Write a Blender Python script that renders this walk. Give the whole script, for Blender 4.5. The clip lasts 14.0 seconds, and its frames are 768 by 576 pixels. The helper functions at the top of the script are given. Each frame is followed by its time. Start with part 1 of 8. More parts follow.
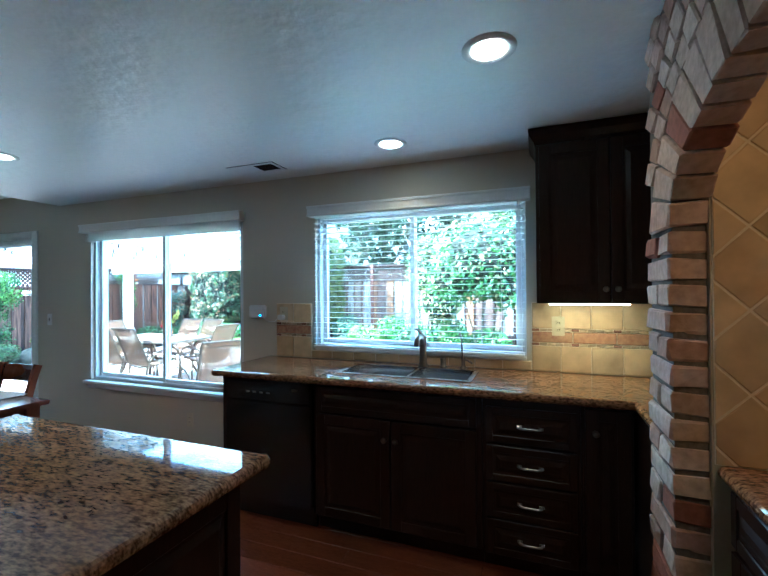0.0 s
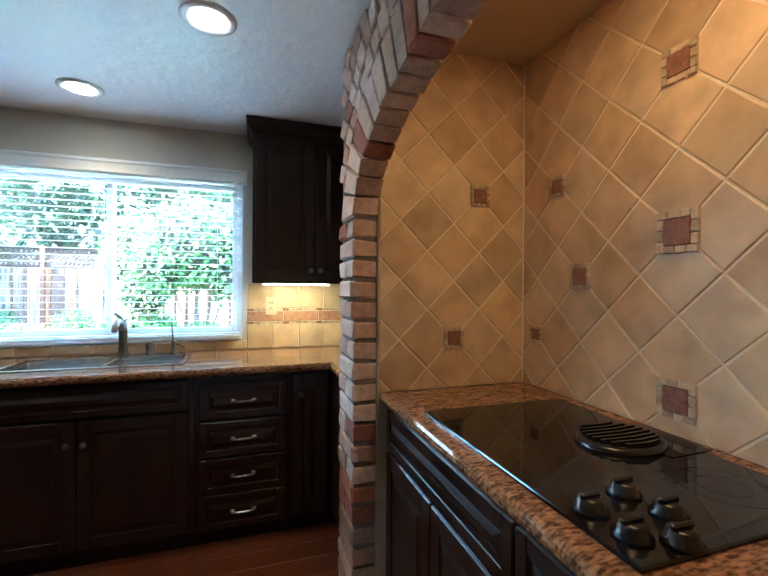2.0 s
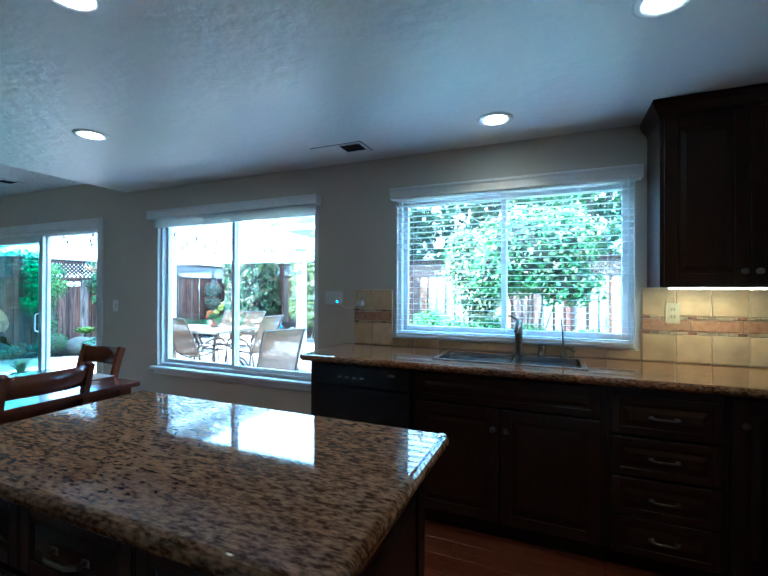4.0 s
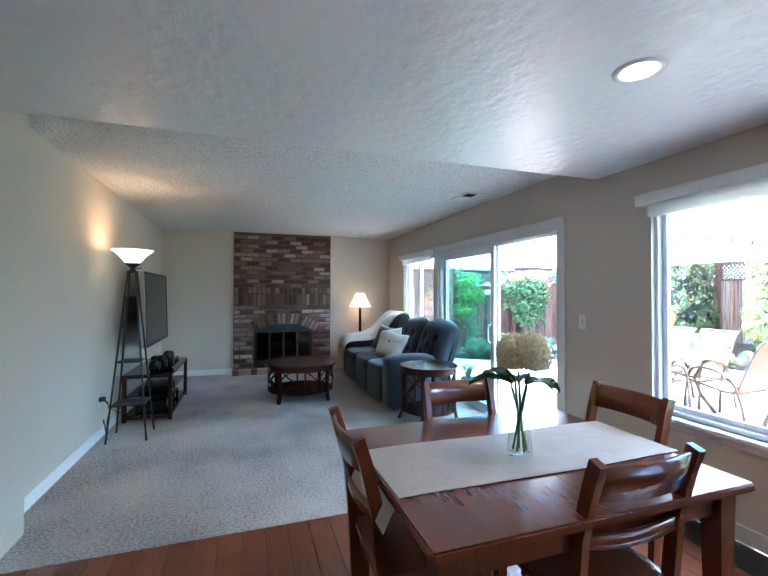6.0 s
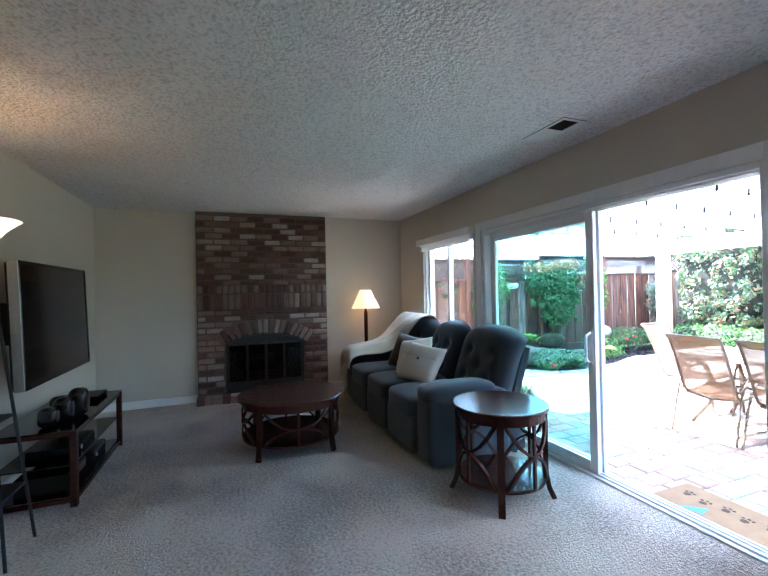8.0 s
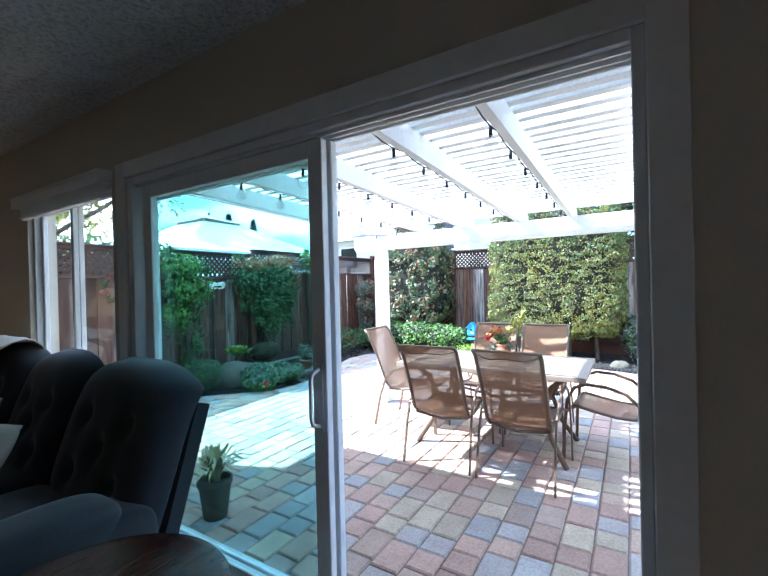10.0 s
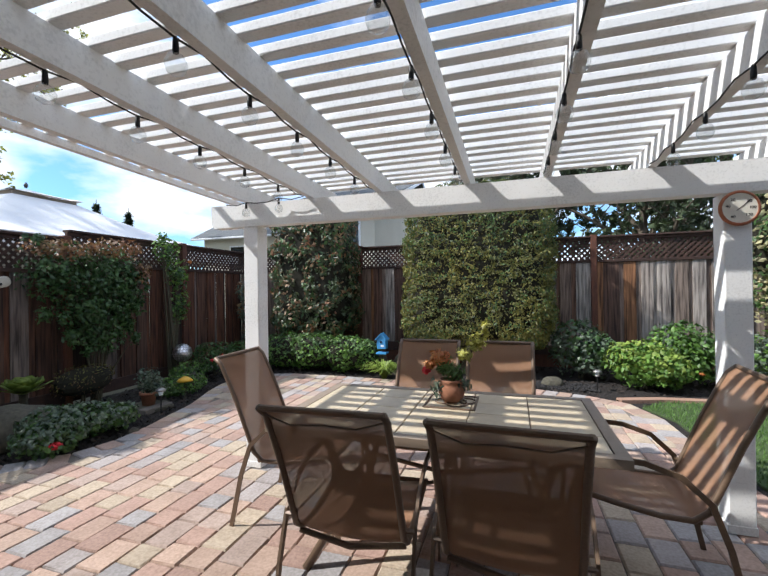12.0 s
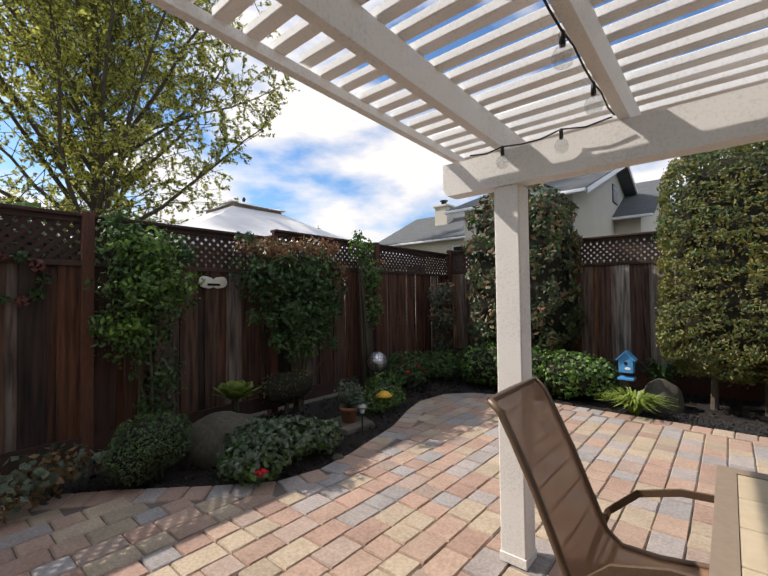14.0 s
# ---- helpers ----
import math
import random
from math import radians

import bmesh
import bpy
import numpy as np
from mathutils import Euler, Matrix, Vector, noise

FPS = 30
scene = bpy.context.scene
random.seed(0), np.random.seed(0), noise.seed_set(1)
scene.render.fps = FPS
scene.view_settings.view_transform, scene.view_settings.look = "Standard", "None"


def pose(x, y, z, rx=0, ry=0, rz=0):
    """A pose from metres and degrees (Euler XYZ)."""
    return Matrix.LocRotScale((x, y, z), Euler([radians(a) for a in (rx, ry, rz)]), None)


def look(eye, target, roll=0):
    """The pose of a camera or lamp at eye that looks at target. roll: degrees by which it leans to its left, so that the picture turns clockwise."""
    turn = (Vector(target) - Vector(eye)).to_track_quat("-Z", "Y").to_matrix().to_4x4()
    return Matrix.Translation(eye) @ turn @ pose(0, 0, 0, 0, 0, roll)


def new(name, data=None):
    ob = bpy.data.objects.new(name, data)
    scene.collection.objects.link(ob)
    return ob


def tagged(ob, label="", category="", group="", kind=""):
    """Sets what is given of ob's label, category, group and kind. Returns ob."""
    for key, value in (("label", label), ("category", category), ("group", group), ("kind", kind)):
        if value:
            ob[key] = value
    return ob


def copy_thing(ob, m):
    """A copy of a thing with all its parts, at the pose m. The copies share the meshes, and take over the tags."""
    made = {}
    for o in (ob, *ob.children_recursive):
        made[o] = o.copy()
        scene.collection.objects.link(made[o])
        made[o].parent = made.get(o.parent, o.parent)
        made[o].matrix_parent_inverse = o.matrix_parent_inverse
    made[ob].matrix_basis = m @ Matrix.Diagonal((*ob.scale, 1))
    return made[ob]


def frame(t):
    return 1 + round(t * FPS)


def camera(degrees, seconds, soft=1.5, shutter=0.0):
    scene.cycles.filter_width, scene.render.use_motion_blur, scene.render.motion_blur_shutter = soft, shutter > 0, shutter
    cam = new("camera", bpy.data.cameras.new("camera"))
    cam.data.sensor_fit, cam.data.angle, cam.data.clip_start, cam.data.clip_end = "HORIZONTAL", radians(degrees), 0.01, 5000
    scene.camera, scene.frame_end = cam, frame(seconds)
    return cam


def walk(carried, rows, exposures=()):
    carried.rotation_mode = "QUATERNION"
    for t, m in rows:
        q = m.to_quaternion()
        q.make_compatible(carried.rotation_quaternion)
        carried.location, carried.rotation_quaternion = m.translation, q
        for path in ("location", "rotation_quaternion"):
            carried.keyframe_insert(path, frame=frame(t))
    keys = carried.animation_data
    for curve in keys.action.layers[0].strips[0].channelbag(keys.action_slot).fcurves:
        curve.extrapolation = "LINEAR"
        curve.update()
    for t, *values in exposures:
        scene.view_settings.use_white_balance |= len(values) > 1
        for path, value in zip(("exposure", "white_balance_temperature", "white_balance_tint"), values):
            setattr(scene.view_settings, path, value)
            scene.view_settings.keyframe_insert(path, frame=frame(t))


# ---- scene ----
cam = camera(86.8, 14.0)
PATH = [
    (0, (0.152, -2.672, 1.412), (-0.549, -0.799, 1.428), -0.4),
    (0.5, (0.199, -2.688, 1.405), (-0.062, -0.705, 1.412), -0.2),
    (1, (0.233, -2.696, 1.391), (0.365, -0.701, 1.388), -0.1),
    (1.5, (0.212, -2.718, 1.366), (0.66, -0.769, 1.359), 0.2),
    (2, (0.154, -2.76, 1.325), (0.773, -0.858, 1.318), 0.4),
    (2.5, (0.083, -2.812, 1.306), (0.646, -0.893, 1.307), 0.5),
    (3, (0.004, -2.802, 1.297), (0.254, -0.818, 1.303), 0.5),
    (3.5, (-0.149, -2.764, 1.304), (-0.39, -0.779, 1.315), 0.3),
    (4, (-0.338, -2.758, 1.322), (-1.113, -0.914, 1.33), 0.2),
    (4.2, (-0.436, -2.748, 1.328), (-1.394, -0.992, 1.34), 0.1),
    (6.3, (-2.084, -2.62, 1.388), (-4.029, -2.153, 1.414), -0.1),
    (6.5, (-2.269, -2.662, 1.393), (-4.235, -2.298, 1.417), -0.3),
    (7, (-2.718, -2.626, 1.373), (-4.707, -2.424, 1.4), -0.6),
    (7.5, (-3.157, -2.519, 1.379), (-5.126, -2.169, 1.399), -1.1),
    (8, (-3.557, -2.429, 1.374), (-5.429, -1.726, 1.389), -1.2),
    (8.3, (-3.772, -2.308, 1.358), (-5.539, -1.371, 1.37), -1.2),
    (8.5, (-3.916, -2.234, 1.354), (-5.599, -1.152, 1.362), -1.3),
    (8.6, (-3.982, -2.158, 1.363), (-5.627, -1.02, 1.369), -1.2),
    (9, (-4.235, -1.953, 1.351), (-5.708, -0.6, 1.355), -1.2),
    (9.2, (-4.362, -1.823, 1.362), (-5.745, -0.378, 1.36), -1.2),
    (11.3, (-5.238, -0.109, 1.301), (-5.852, 1.794, 1.301), -1.2),
    (11.5, (-5.304, 0.025, 1.293), (-5.885, 1.938, 1.294), -1.0),
    (12, (-5.47, 0.334, 1.294), (-6.073, 2.241, 1.3), -0.8),
    (12.5, (-5.68, 0.606, 1.267), (-6.482, 2.438, 1.292), -0.6),
    (13, (-6.0, 0.754, 1.256), (-7.076, 2.44, 1.296), -0.3),
    (13.2, (-6.124, 0.85, 1.275), (-7.317, 2.456, 1.309), -0.4),
    (13.5, (-6.289, 0.923, 1.253), (-7.584, 2.446, 1.303), -0.4),
    (14, (-6.553, 1.085, 1.237), (-7.848, 2.609, 1.289), -0.7),
]
# exposure follows the film camera's own metering on the way from the rooms to the yard
EXPOSURES = [(0.0, 4.3, 4150, -12), (1.5, 4.95, 4400, -8), (2.0, 5.1, 4450, -7), (3.0, 4.85, 4450, -10), (3.5, 4.4, 4120, -13), (4.2, 4.2, 3900, -12), (6.3, 5.2, 4900, 5), (7.5, 4.95, 5050, 6),
             (8.5, 4.1, 4900, 5), (9.2, 3.78, 4850, 5), (11.3, 0.70, 5800, 8), (12.0, 0.5, 6100, 10), (13.0, 0.30, 6600, 13), (14.0, 0.08, 6900, 13)]
walk(cam, [(t, look(eye, target, roll)) for t, eye, target, roll in PATH], EXPOSURES)

# ---- world and sun ----
SUN_TO = Vector((1.0, 0.42, -1.10)).normalized()
world = bpy.data.worlds.new("sky")
scene.world = world
world.use_nodes = True
wn, wl = world.node_tree.nodes, world.node_tree.links
wn.clear()
w_out = wn.new("ShaderNodeOutputWorld")
w_bg = wn.new("ShaderNodeBackground")
w_sky = wn.new("ShaderNodeTexSky")
w_sky.sky_type = "NISHITA"
w_sky.sun_disc = False
w_sky.sun_elevation = math.asin(-SUN_TO.z)
w_sky.sun_rotation = math.atan2(-SUN_TO.x, -SUN_TO.y)
w_co = wn.new("ShaderNodeTexCoord")
w_map = wn.new("ShaderNodeMapping")
w_map.inputs["Scale"].default_value = (1.3, 1.3, 3.2)
w_noise = wn.new("ShaderNodeTexNoise")
w_noise.inputs["Scale"].default_value = 2.1
w_noise.inputs["Detail"].default_value = 7
w_noise.inputs["Roughness"].default_value = 0.52
w_ramp = wn.new("ShaderNodeValToRGB")
w_ramp.color_ramp.elements[0].position, w_ramp.color_ramp.elements[1].position = 0.42, 0.56
w_mix = wn.new("ShaderNodeMix")
w_mix.data_type = "RGBA"
w_mix.inputs[7].default_value = (9.7, 9.9, 10.2, 1)
wl.new(w_co.outputs["Generated"], w_map.inputs["Vector"])
wl.new(w_map.outputs[0], w_noise.inputs["Vector"])
wl.new(w_noise.outputs[0], w_ramp.inputs[0])
wl.new(w_ramp.outputs[0], w_mix.inputs[0])
w_air = wn.new("ShaderNodeMix")
w_air.data_type, w_air.blend_type = "RGBA", "MULTIPLY"
w_air.inputs[0].default_value = 1.0
w_air.inputs[7].default_value = (0.9, 1.35, 1.75, 1)
wl.new(w_sky.outputs[0], w_air.inputs[6])
wl.new(w_air.outputs[2], w_mix.inputs[6])
wl.new(w_mix.outputs[2], w_bg.inputs["Color"])
w_bg.inputs["Strength"].default_value = 0.097
wl.new(w_bg.outputs[0], w_out.inputs[0])

sun = new("sun", bpy.data.lights.new("sun", "SUN"))
sun.data.energy, sun.data.angle, sun.data.color = 4.5, radians(0.6), (1.0, 0.95, 0.88)
sun.matrix_world = look((0, 0, 20), Vector((0, 0, 20)) + SUN_TO)

GZ = -0.06      # level of the patio
KC, FC = 2.29, 2.44  # ceilings of kitchen and family room


# ---- lamps that the place has ----
def lamp(name, kind, loc, energy, colour, **kw):
    ob = new(name, bpy.data.lights.new(name, kind))
    ob.location = loc
    ob.data.energy, ob.data.color = energy, colour
    for k, v in kw.items():
        if k == "radius":
            ob.data.shadow_soft_size = v
        elif k == "cone":
            ob.data.spot_size, ob.data.spot_blend = radians(v), 0.6
        elif k == "size":
            ob.data.shape, ob.data.size, ob.data.size_y = "RECTANGLE", v[0], v[1]
    return ob


WARM = (1.0, 0.72, 0.42)
CANS = [(0.0, -1.16), (-0.65, -0.40), (-3.03, -1.12), (-1.81, -1.93)]
for cx, cy in CANS:
    lamp("can_bulb", "SPOT", (cx, cy, KC - 0.03), 0.42, (1.0, 0.60, 0.28), radius=0.05, cone=130)
lamp("hood_bulb", "AREA", (0.84, -2.25, KC - 0.03), 0.25, (1.0, 0.49, 0.165), size=(0.35, 0.6))
lamp("cabinet_strip", "AREA", (0.40, -0.20, 1.325), 0.105, (1.0, 0.68, 0.30), size=(0.4, 0.05))
lamp("torchiere_bulb", "POINT", (-6.315, -3.68, 1.800), 0.22, (1.0, 0.50, 0.22), radius=0.05)
lamp("table_lamp_bulb", "POINT", (-9.02, -0.66, 1.26), 0.05, (1.0, 0.50, 0.22), radius=0.04)


# ---- materials ----
def material(name, a, b=None, rough=0.6, metal=0.0, grain=40.0, stain=2.5, bump=0.0, bump_scale=120.0, stretch=(1, 1, 1), var=0.0,
             ramp=(0.35, 0.65), island=False, coat=0.0, spec=0.5, stain_amount=0.35, emit=None, sheen=0.0, trans=0.0, sss=0.0):
    """a and b: the two base colours that grain and stains run between; var: how far single pieces differ in value."""
    m = bpy.data.materials.new(name)
    m.use_nodes = True
    n, l = m.node_tree.nodes, m.node_tree.links
    p = n["Principled BSDF"]
    b = b or tuple(c * 0.8 for c in a)
    co = n.new("ShaderNodeTexCoord")
    mp = n.new("ShaderNodeMapping")
    mp.inputs["Scale"].default_value = stretch
    l.new(co.outputs["Object"], mp.inputs["Vector"])
    info = n.new("ShaderNodeObjectInfo")
    off = n.new("ShaderNodeVectorMath")
    off.operation = "MULTIPLY_ADD"
    l.new(info.outputs["Random"], off.inputs[0])
    off.inputs[1].default_value = (7.3, 3.1, 5.7) if var or island else (0, 0, 0)
    l.new(mp.outputs[0], off.inputs[2])
    fine, wide = n.new("ShaderNodeTexNoise"), n.new("ShaderNodeTexNoise")
    for t, s, d in ((fine, grain, 5), (wide, stain, 3)):
        t.inputs["Scale"].default_value, t.inputs["Detail"].default_value = s, d
        l.new(off.outputs[0], t.inputs["Vector"])
    add = n.new("ShaderNodeMix")
    add.inputs[0].default_value = stain_amount
    l.new(fine.outputs[0], add.inputs[2])
    l.new(wide.outputs[0], add.inputs[3])
    rp = n.new("ShaderNodeValToRGB")
    rp.color_ramp.elements[0].position, rp.color_ramp.elements[1].position = ramp
    rp.color_ramp.elements[0].color, rp.color_ramp.elements[1].color = (*b, 1), (*a, 1)
    l.new(add.outputs[0], rp.inputs[0])
    col = rp.outputs[0]
    if var or island:
        hs = n.new("ShaderNodeHueSaturation")
        mr = n.new("ShaderNodeMapRange")
        src = info.outputs["Random"]
        if island:
            src = n.new("ShaderNodeNewGeometry").outputs["Random Per Island"]
        l.new(src, mr.inputs[0])
        mr.inputs[3].default_value, mr.inputs[4].default_value = 1 - var, 1 + var
        l.new(mr.outputs[0], hs.inputs["Value"])
        l.new(col, hs.inputs["Color"])
        col = hs.outputs[0]
    l.new(col, p.inputs["Base Color"])
    p.inputs["Roughness"].default_value, p.inputs["Metallic"].default_value = rough, metal
    p.inputs["Coat Weight"].default_value = coat
    p.inputs["Coat Roughness"].default_value = 0.08
    p.inputs["Specular IOR Level"].default_value = spec
    p.inputs["Sheen Weight"].default_value = sheen
    p.inputs["Transmission Weight"].default_value = trans
    p.inputs["Subsurface Weight"].default_value = sss
    if bump:
        bt = n.new("ShaderNodeTexNoise")
        bt.inputs["Scale"].default_value, bt.inputs["Detail"].default_value = bump_scale, 4
        l.new(off.outputs[0], bt.inputs["Vector"])
        bp = n.new("ShaderNodeBump")
        bp.inputs["Strength"].default_value, bp.inputs["Distance"].default_value = min(1, bump * 40), max(bump, 0.002)
        l.new(bt.outputs[0], bp.inputs["Height"])
        l.new(bp.outputs[0], p.inputs["Normal"])
    if emit:
        p.inputs["Emission Color"].default_value, p.inputs["Emission Strength"].default_value = (*emit[0], 1), emit[1]
    return m


def glass(name, tint=(0.96, 0.98, 0.97), gloss=0.03):
    m = bpy.data.materials.new(name)
    m.use_nodes = True
    n, l = m.node_tree.nodes, m.node_tree.links
    n.clear()
    out, mix, tr, gl, fr, pw, ad = (n.new("ShaderNode" + k) for k in ("OutputMaterial", "MixShader", "BsdfTransparent", "BsdfGlossy", "LayerWeight", "Math", "Math"))
    tr.inputs[0].default_value = (*tint, 1)
    gl.inputs["Roughness"].default_value = 0.0
    pw.operation, ad.operation = "POWER", "MULTIPLY_ADD"
    pw.inputs[1].default_value, ad.inputs[1].default_value, ad.inputs[2].default_value = 5.0, 0.9, gloss
    l.new(fr.outputs["Facing"], pw.inputs[0])
    l.new(pw.outputs[0], ad.inputs[0])
    l.new(ad.outputs[0], mix.inputs[0])
    l.new(tr.outputs[0], mix.inputs[1])
    l.new(gl.outputs[0], mix.inputs[2])
    l.new(mix.outputs[0], out.inputs[0])
    return m


def palette(name, colours, rough=0.8, grain=25, bump=0.003, bump_scale=60, island=False, weights=None, soft=0.25):
    """Pieces that each take one of several colours, with grain and blotches over it."""
    m = material(name, (1, 1, 1), (0.62, 0.6, 0.58), rough=rough, grain=grain, stain=7, bump=bump, bump_scale=bump_scale, var=0.12, island=island, ramp=(0.3, 0.62))
    n, l = m.node_tree.nodes, m.node_tree.links
    p = n["Principled BSDF"]
    old = p.inputs["Base Color"].links[0].from_socket
    rp = n.new("ShaderNodeValToRGB")
    rp.color_ramp.interpolation = "CONSTANT"
    while len(rp.color_ramp.elements) < len(colours):
        rp.color_ramp.elements.new(0.5)
    pos = 0.0
    for i, c in enumerate(colours):
        rp.color_ramp.elements[i].position = pos
        rp.color_ramp.elements[i].color = (*c, 1)
        pos += weights[i] if weights else 1.0 / len(colours)
    src = n.new("ShaderNodeNewGeometry").outputs["Random Per Island"] if island else n.new("ShaderNodeObjectInfo").outputs["Random"]
    wn_ = n.new("ShaderNodeMath")
    wn_.operation = "FRACT"
    mu = n.new("ShaderNodeMath")
    mu.operation = "MULTIPLY"
    mu.inputs[1].default_value = 7.31
    l.new(src, mu.inputs[0])
    l.new(mu.outputs[0], wn_.inputs[0])
    l.new(wn_.outputs[0], rp.inputs[0])
    mx = n.new("ShaderNodeMix")
    mx.data_type, mx.blend_type = "RGBA", "MULTIPLY"
    mx.inputs[0].default_value = 1.0
    l.new(rp.outputs[0], mx.inputs[6])
    l.new(old, mx.inputs[7])
    l.new(mx.outputs[2], p.inputs["Base Color"])
    return m


M_WALL = material("beige wall paint", (0.60, 0.545, 0.455), (0.56, 0.505, 0.42), rough=0.85, grain=120, stain=0.8, bump=0.0015, bump_scale=90)
M_WALL_OUT = material("cream stucco", (0.66, 0.62, 0.53), (0.58, 0.54, 0.45), rough=0.95, grain=150, stain=1, bump=0.006, bump_scale=160)
M_KCEIL = material("satin ceiling paint", (0.81, 0.81, 0.80), (0.77, 0.77, 0.76), rough=0.38, grain=60, stain=0.7, bump=0.014, bump_scale=14)
M_FCEIL = material("orange peel ceiling texture", (0.76, 0.75, 0.73), (0.54, 0.53, 0.51), rough=0.95, grain=60, stain=0.6, bump=0.03, bump_scale=56, ramp=(0.36, 0.52), stain_amount=0.15)
M_WHITE = material("white painted trim", (0.80, 0.80, 0.79), (0.75, 0.75, 0.74), rough=0.35, grain=30, stain=1.5)
M_VINYL = material("white vinyl frame", (0.80, 0.81, 0.82), (0.76, 0.77, 0.78), rough=0.3, grain=10, stain=1)
M_BLIND = material("white blind slat", (0.82, 0.82, 0.81), (0.76, 0.76, 0.75), rough=0.45, grain=20, stain=2)
M_CARPET = material("grey beige carpet pile", (0.56, 0.485, 0.42), (0.23, 0.19, 0.16), rough=1.0, grain=55, stain=1.7, bump=0.03, bump_scale=80, stain_amount=0.42, sheen=0.2, ramp=(0.38, 0.57))
M_WOOD_FLOOR = material("red brown floor plank", (0.23, 0.064, 0.027), (0.13, 0.036, 0.016), rough=0.24, grain=35, stain=3, stretch=(1, 9, 1), var=0.18, bump=0.0008, bump_scale=40)
M_ESPRESSO = material("espresso stained cabinet wood", (0.032, 0.014, 0.009), (0.018, 0.009, 0.006), rough=0.30, spec=0.24, grain=18, stain=2, stretch=(6, 6, 1), bump=0.0006, bump_scale=60)
M_BLACK = material("black appliance plastic", (0.010, 0.010, 0.011), (0.008, 0.008, 0.009), rough=0.25, grain=40)
M_BLACKGLASS = material("black ceramic glass", (0.006, 0.006, 0.007), (0.005, 0.005, 0.005), rough=0.06, grain=20)
M_PRINT = material("grey ceramic print", (0.05, 0.05, 0.05), rough=0.2)
M_NICKEL = material("brushed nickel", (0.27, 0.245, 0.21), (0.21, 0.19, 0.165), rough=0.3, metal=1.0, grain=80)
M_STEEL = material("stainless steel sink", (0.66, 0.64, 0.60), (0.55, 0.53, 0.50), rough=0.15, metal=1.0, grain=120)
M_MORTAR = material("grey mortar", (0.040, 0.026, 0.021), (0.022, 0.015, 0.013), rough=0.95, grain=80, bump=0.004, bump_scale=150)
M_FIRE_MORTAR = material("tan brown mortar", (0.15, 0.105, 0.082), (0.085, 0.058, 0.045), rough=0.95, grain=80, bump=0.004, bump_scale=150)
M_ARCH_MORTAR = material("grey lime mortar", (0.20, 0.175, 0.15), (0.12, 0.10, 0.085), rough=0.95, grain=80, bump=0.004, bump_scale=150)
M_ARCH_BRICK = palette("whitewashed brick", [(0.550, 0.381, 0.301), (0.620, 0.474, 0.388), (0.480, 0.298, 0.223), (0.580, 0.419, 0.330), (0.600, 0.456, 0.378), (0.340, 0.130, 0.082), (0.630, 0.493, 0.407), (0.520, 0.363, 0.281)],
                       grain=40, bump=0.006, bump_scale=70, rough=0.9)
M_FIRE_BRICK = palette("used fireplace brick", [(0.125, 0.062, 0.046), (0.239, 0.161, 0.125), (0.088, 0.048, 0.038), (0.312, 0.234, 0.187), (0.166, 0.094, 0.073), (0.270, 0.187, 0.151), (0.395, 0.328, 0.276), (0.094, 0.052, 0.042), (0.208, 0.135, 0.104)],
                       grain=45, bump=0.006, bump_scale=70, rough=0.92)
M_TILE = palette("tan stone tile", [(0.70, 0.52, 0.30), (0.74, 0.56, 0.33), (0.66, 0.48, 0.27), (0.72, 0.55, 0.34), (0.69, 0.50, 0.29)], rough=0.42, grain=9, bump=0.0015, bump_scale=26)
M_GROUT = material("pale tile grout", (0.84, 0.74, 0.58), (0.76, 0.65, 0.49), rough=0.95, grain=90)
M_DECO_RED = material("red carved stone inset", (0.32, 0.16, 0.095), (0.18, 0.075, 0.05), rough=0.55, grain=60, stain=18, bump=0.004, bump_scale=90, var=0.15)
M_DECO_CREAM = material("cream marble mosaic", (0.62, 0.52, 0.37), (0.40, 0.29, 0.17), rough=0.45, grain=50, stain=20, var=0.25)
M_DECO_BAND = material("carved reddish tan border", (0.50, 0.31, 0.17), (0.30, 0.13, 0.075), rough=0.5, grain=45, stain=14, bump=0.006, bump_scale=60, var=0.12)
M_NICHE_PAINT = material("tan niche paint", (0.52, 0.42, 0.28), (0.48, 0.38, 0.25), rough=0.8, grain=60)
M_BLUEPLASTIC = material("blue indicator", (0.05, 0.12, 0.8), rough=0.4, emit=((0.1, 0.3, 1.0), 1.2))
M_IVORY = material("ivory switch plastic", (0.62, 0.55, 0.40), (0.58, 0.51, 0.37), rough=0.4, grain=20)
M_CHERRY = material("cherry stained wood", (0.145, 0.042, 0.018), (0.108, 0.030, 0.013), rough=0.22, grain=22, stain=3, stretch=(1, 8, 1), coat=0.3)
M_MAHOG = material("dark mahogany wood", (0.050, 0.017, 0.010), (0.025, 0.009, 0.007), rough=0.26, spec=0.22, grain=22, stain=3, stretch=(8, 1, 1))
M_SOFA = material("blue grey upholstery", (0.033, 0.040, 0.049), (0.020, 0.025, 0.032), rough=0.95, grain=220, stain=4, bump=0.003, bump_scale=380, sheen=0.25)
M_THROW = material("cream knitted throw", (0.70, 0.64, 0.53), (0.58, 0.52, 0.42), rough=1.0, grain=150, stain=8, bump=0.008, bump_scale=160, sheen=0.3)
M_PILLOW = material("oatmeal linen", (0.52, 0.46, 0.38), (0.44, 0.385, 0.31), rough=1.0, grain=250, stain=6, bump=0.003, bump_scale=400)
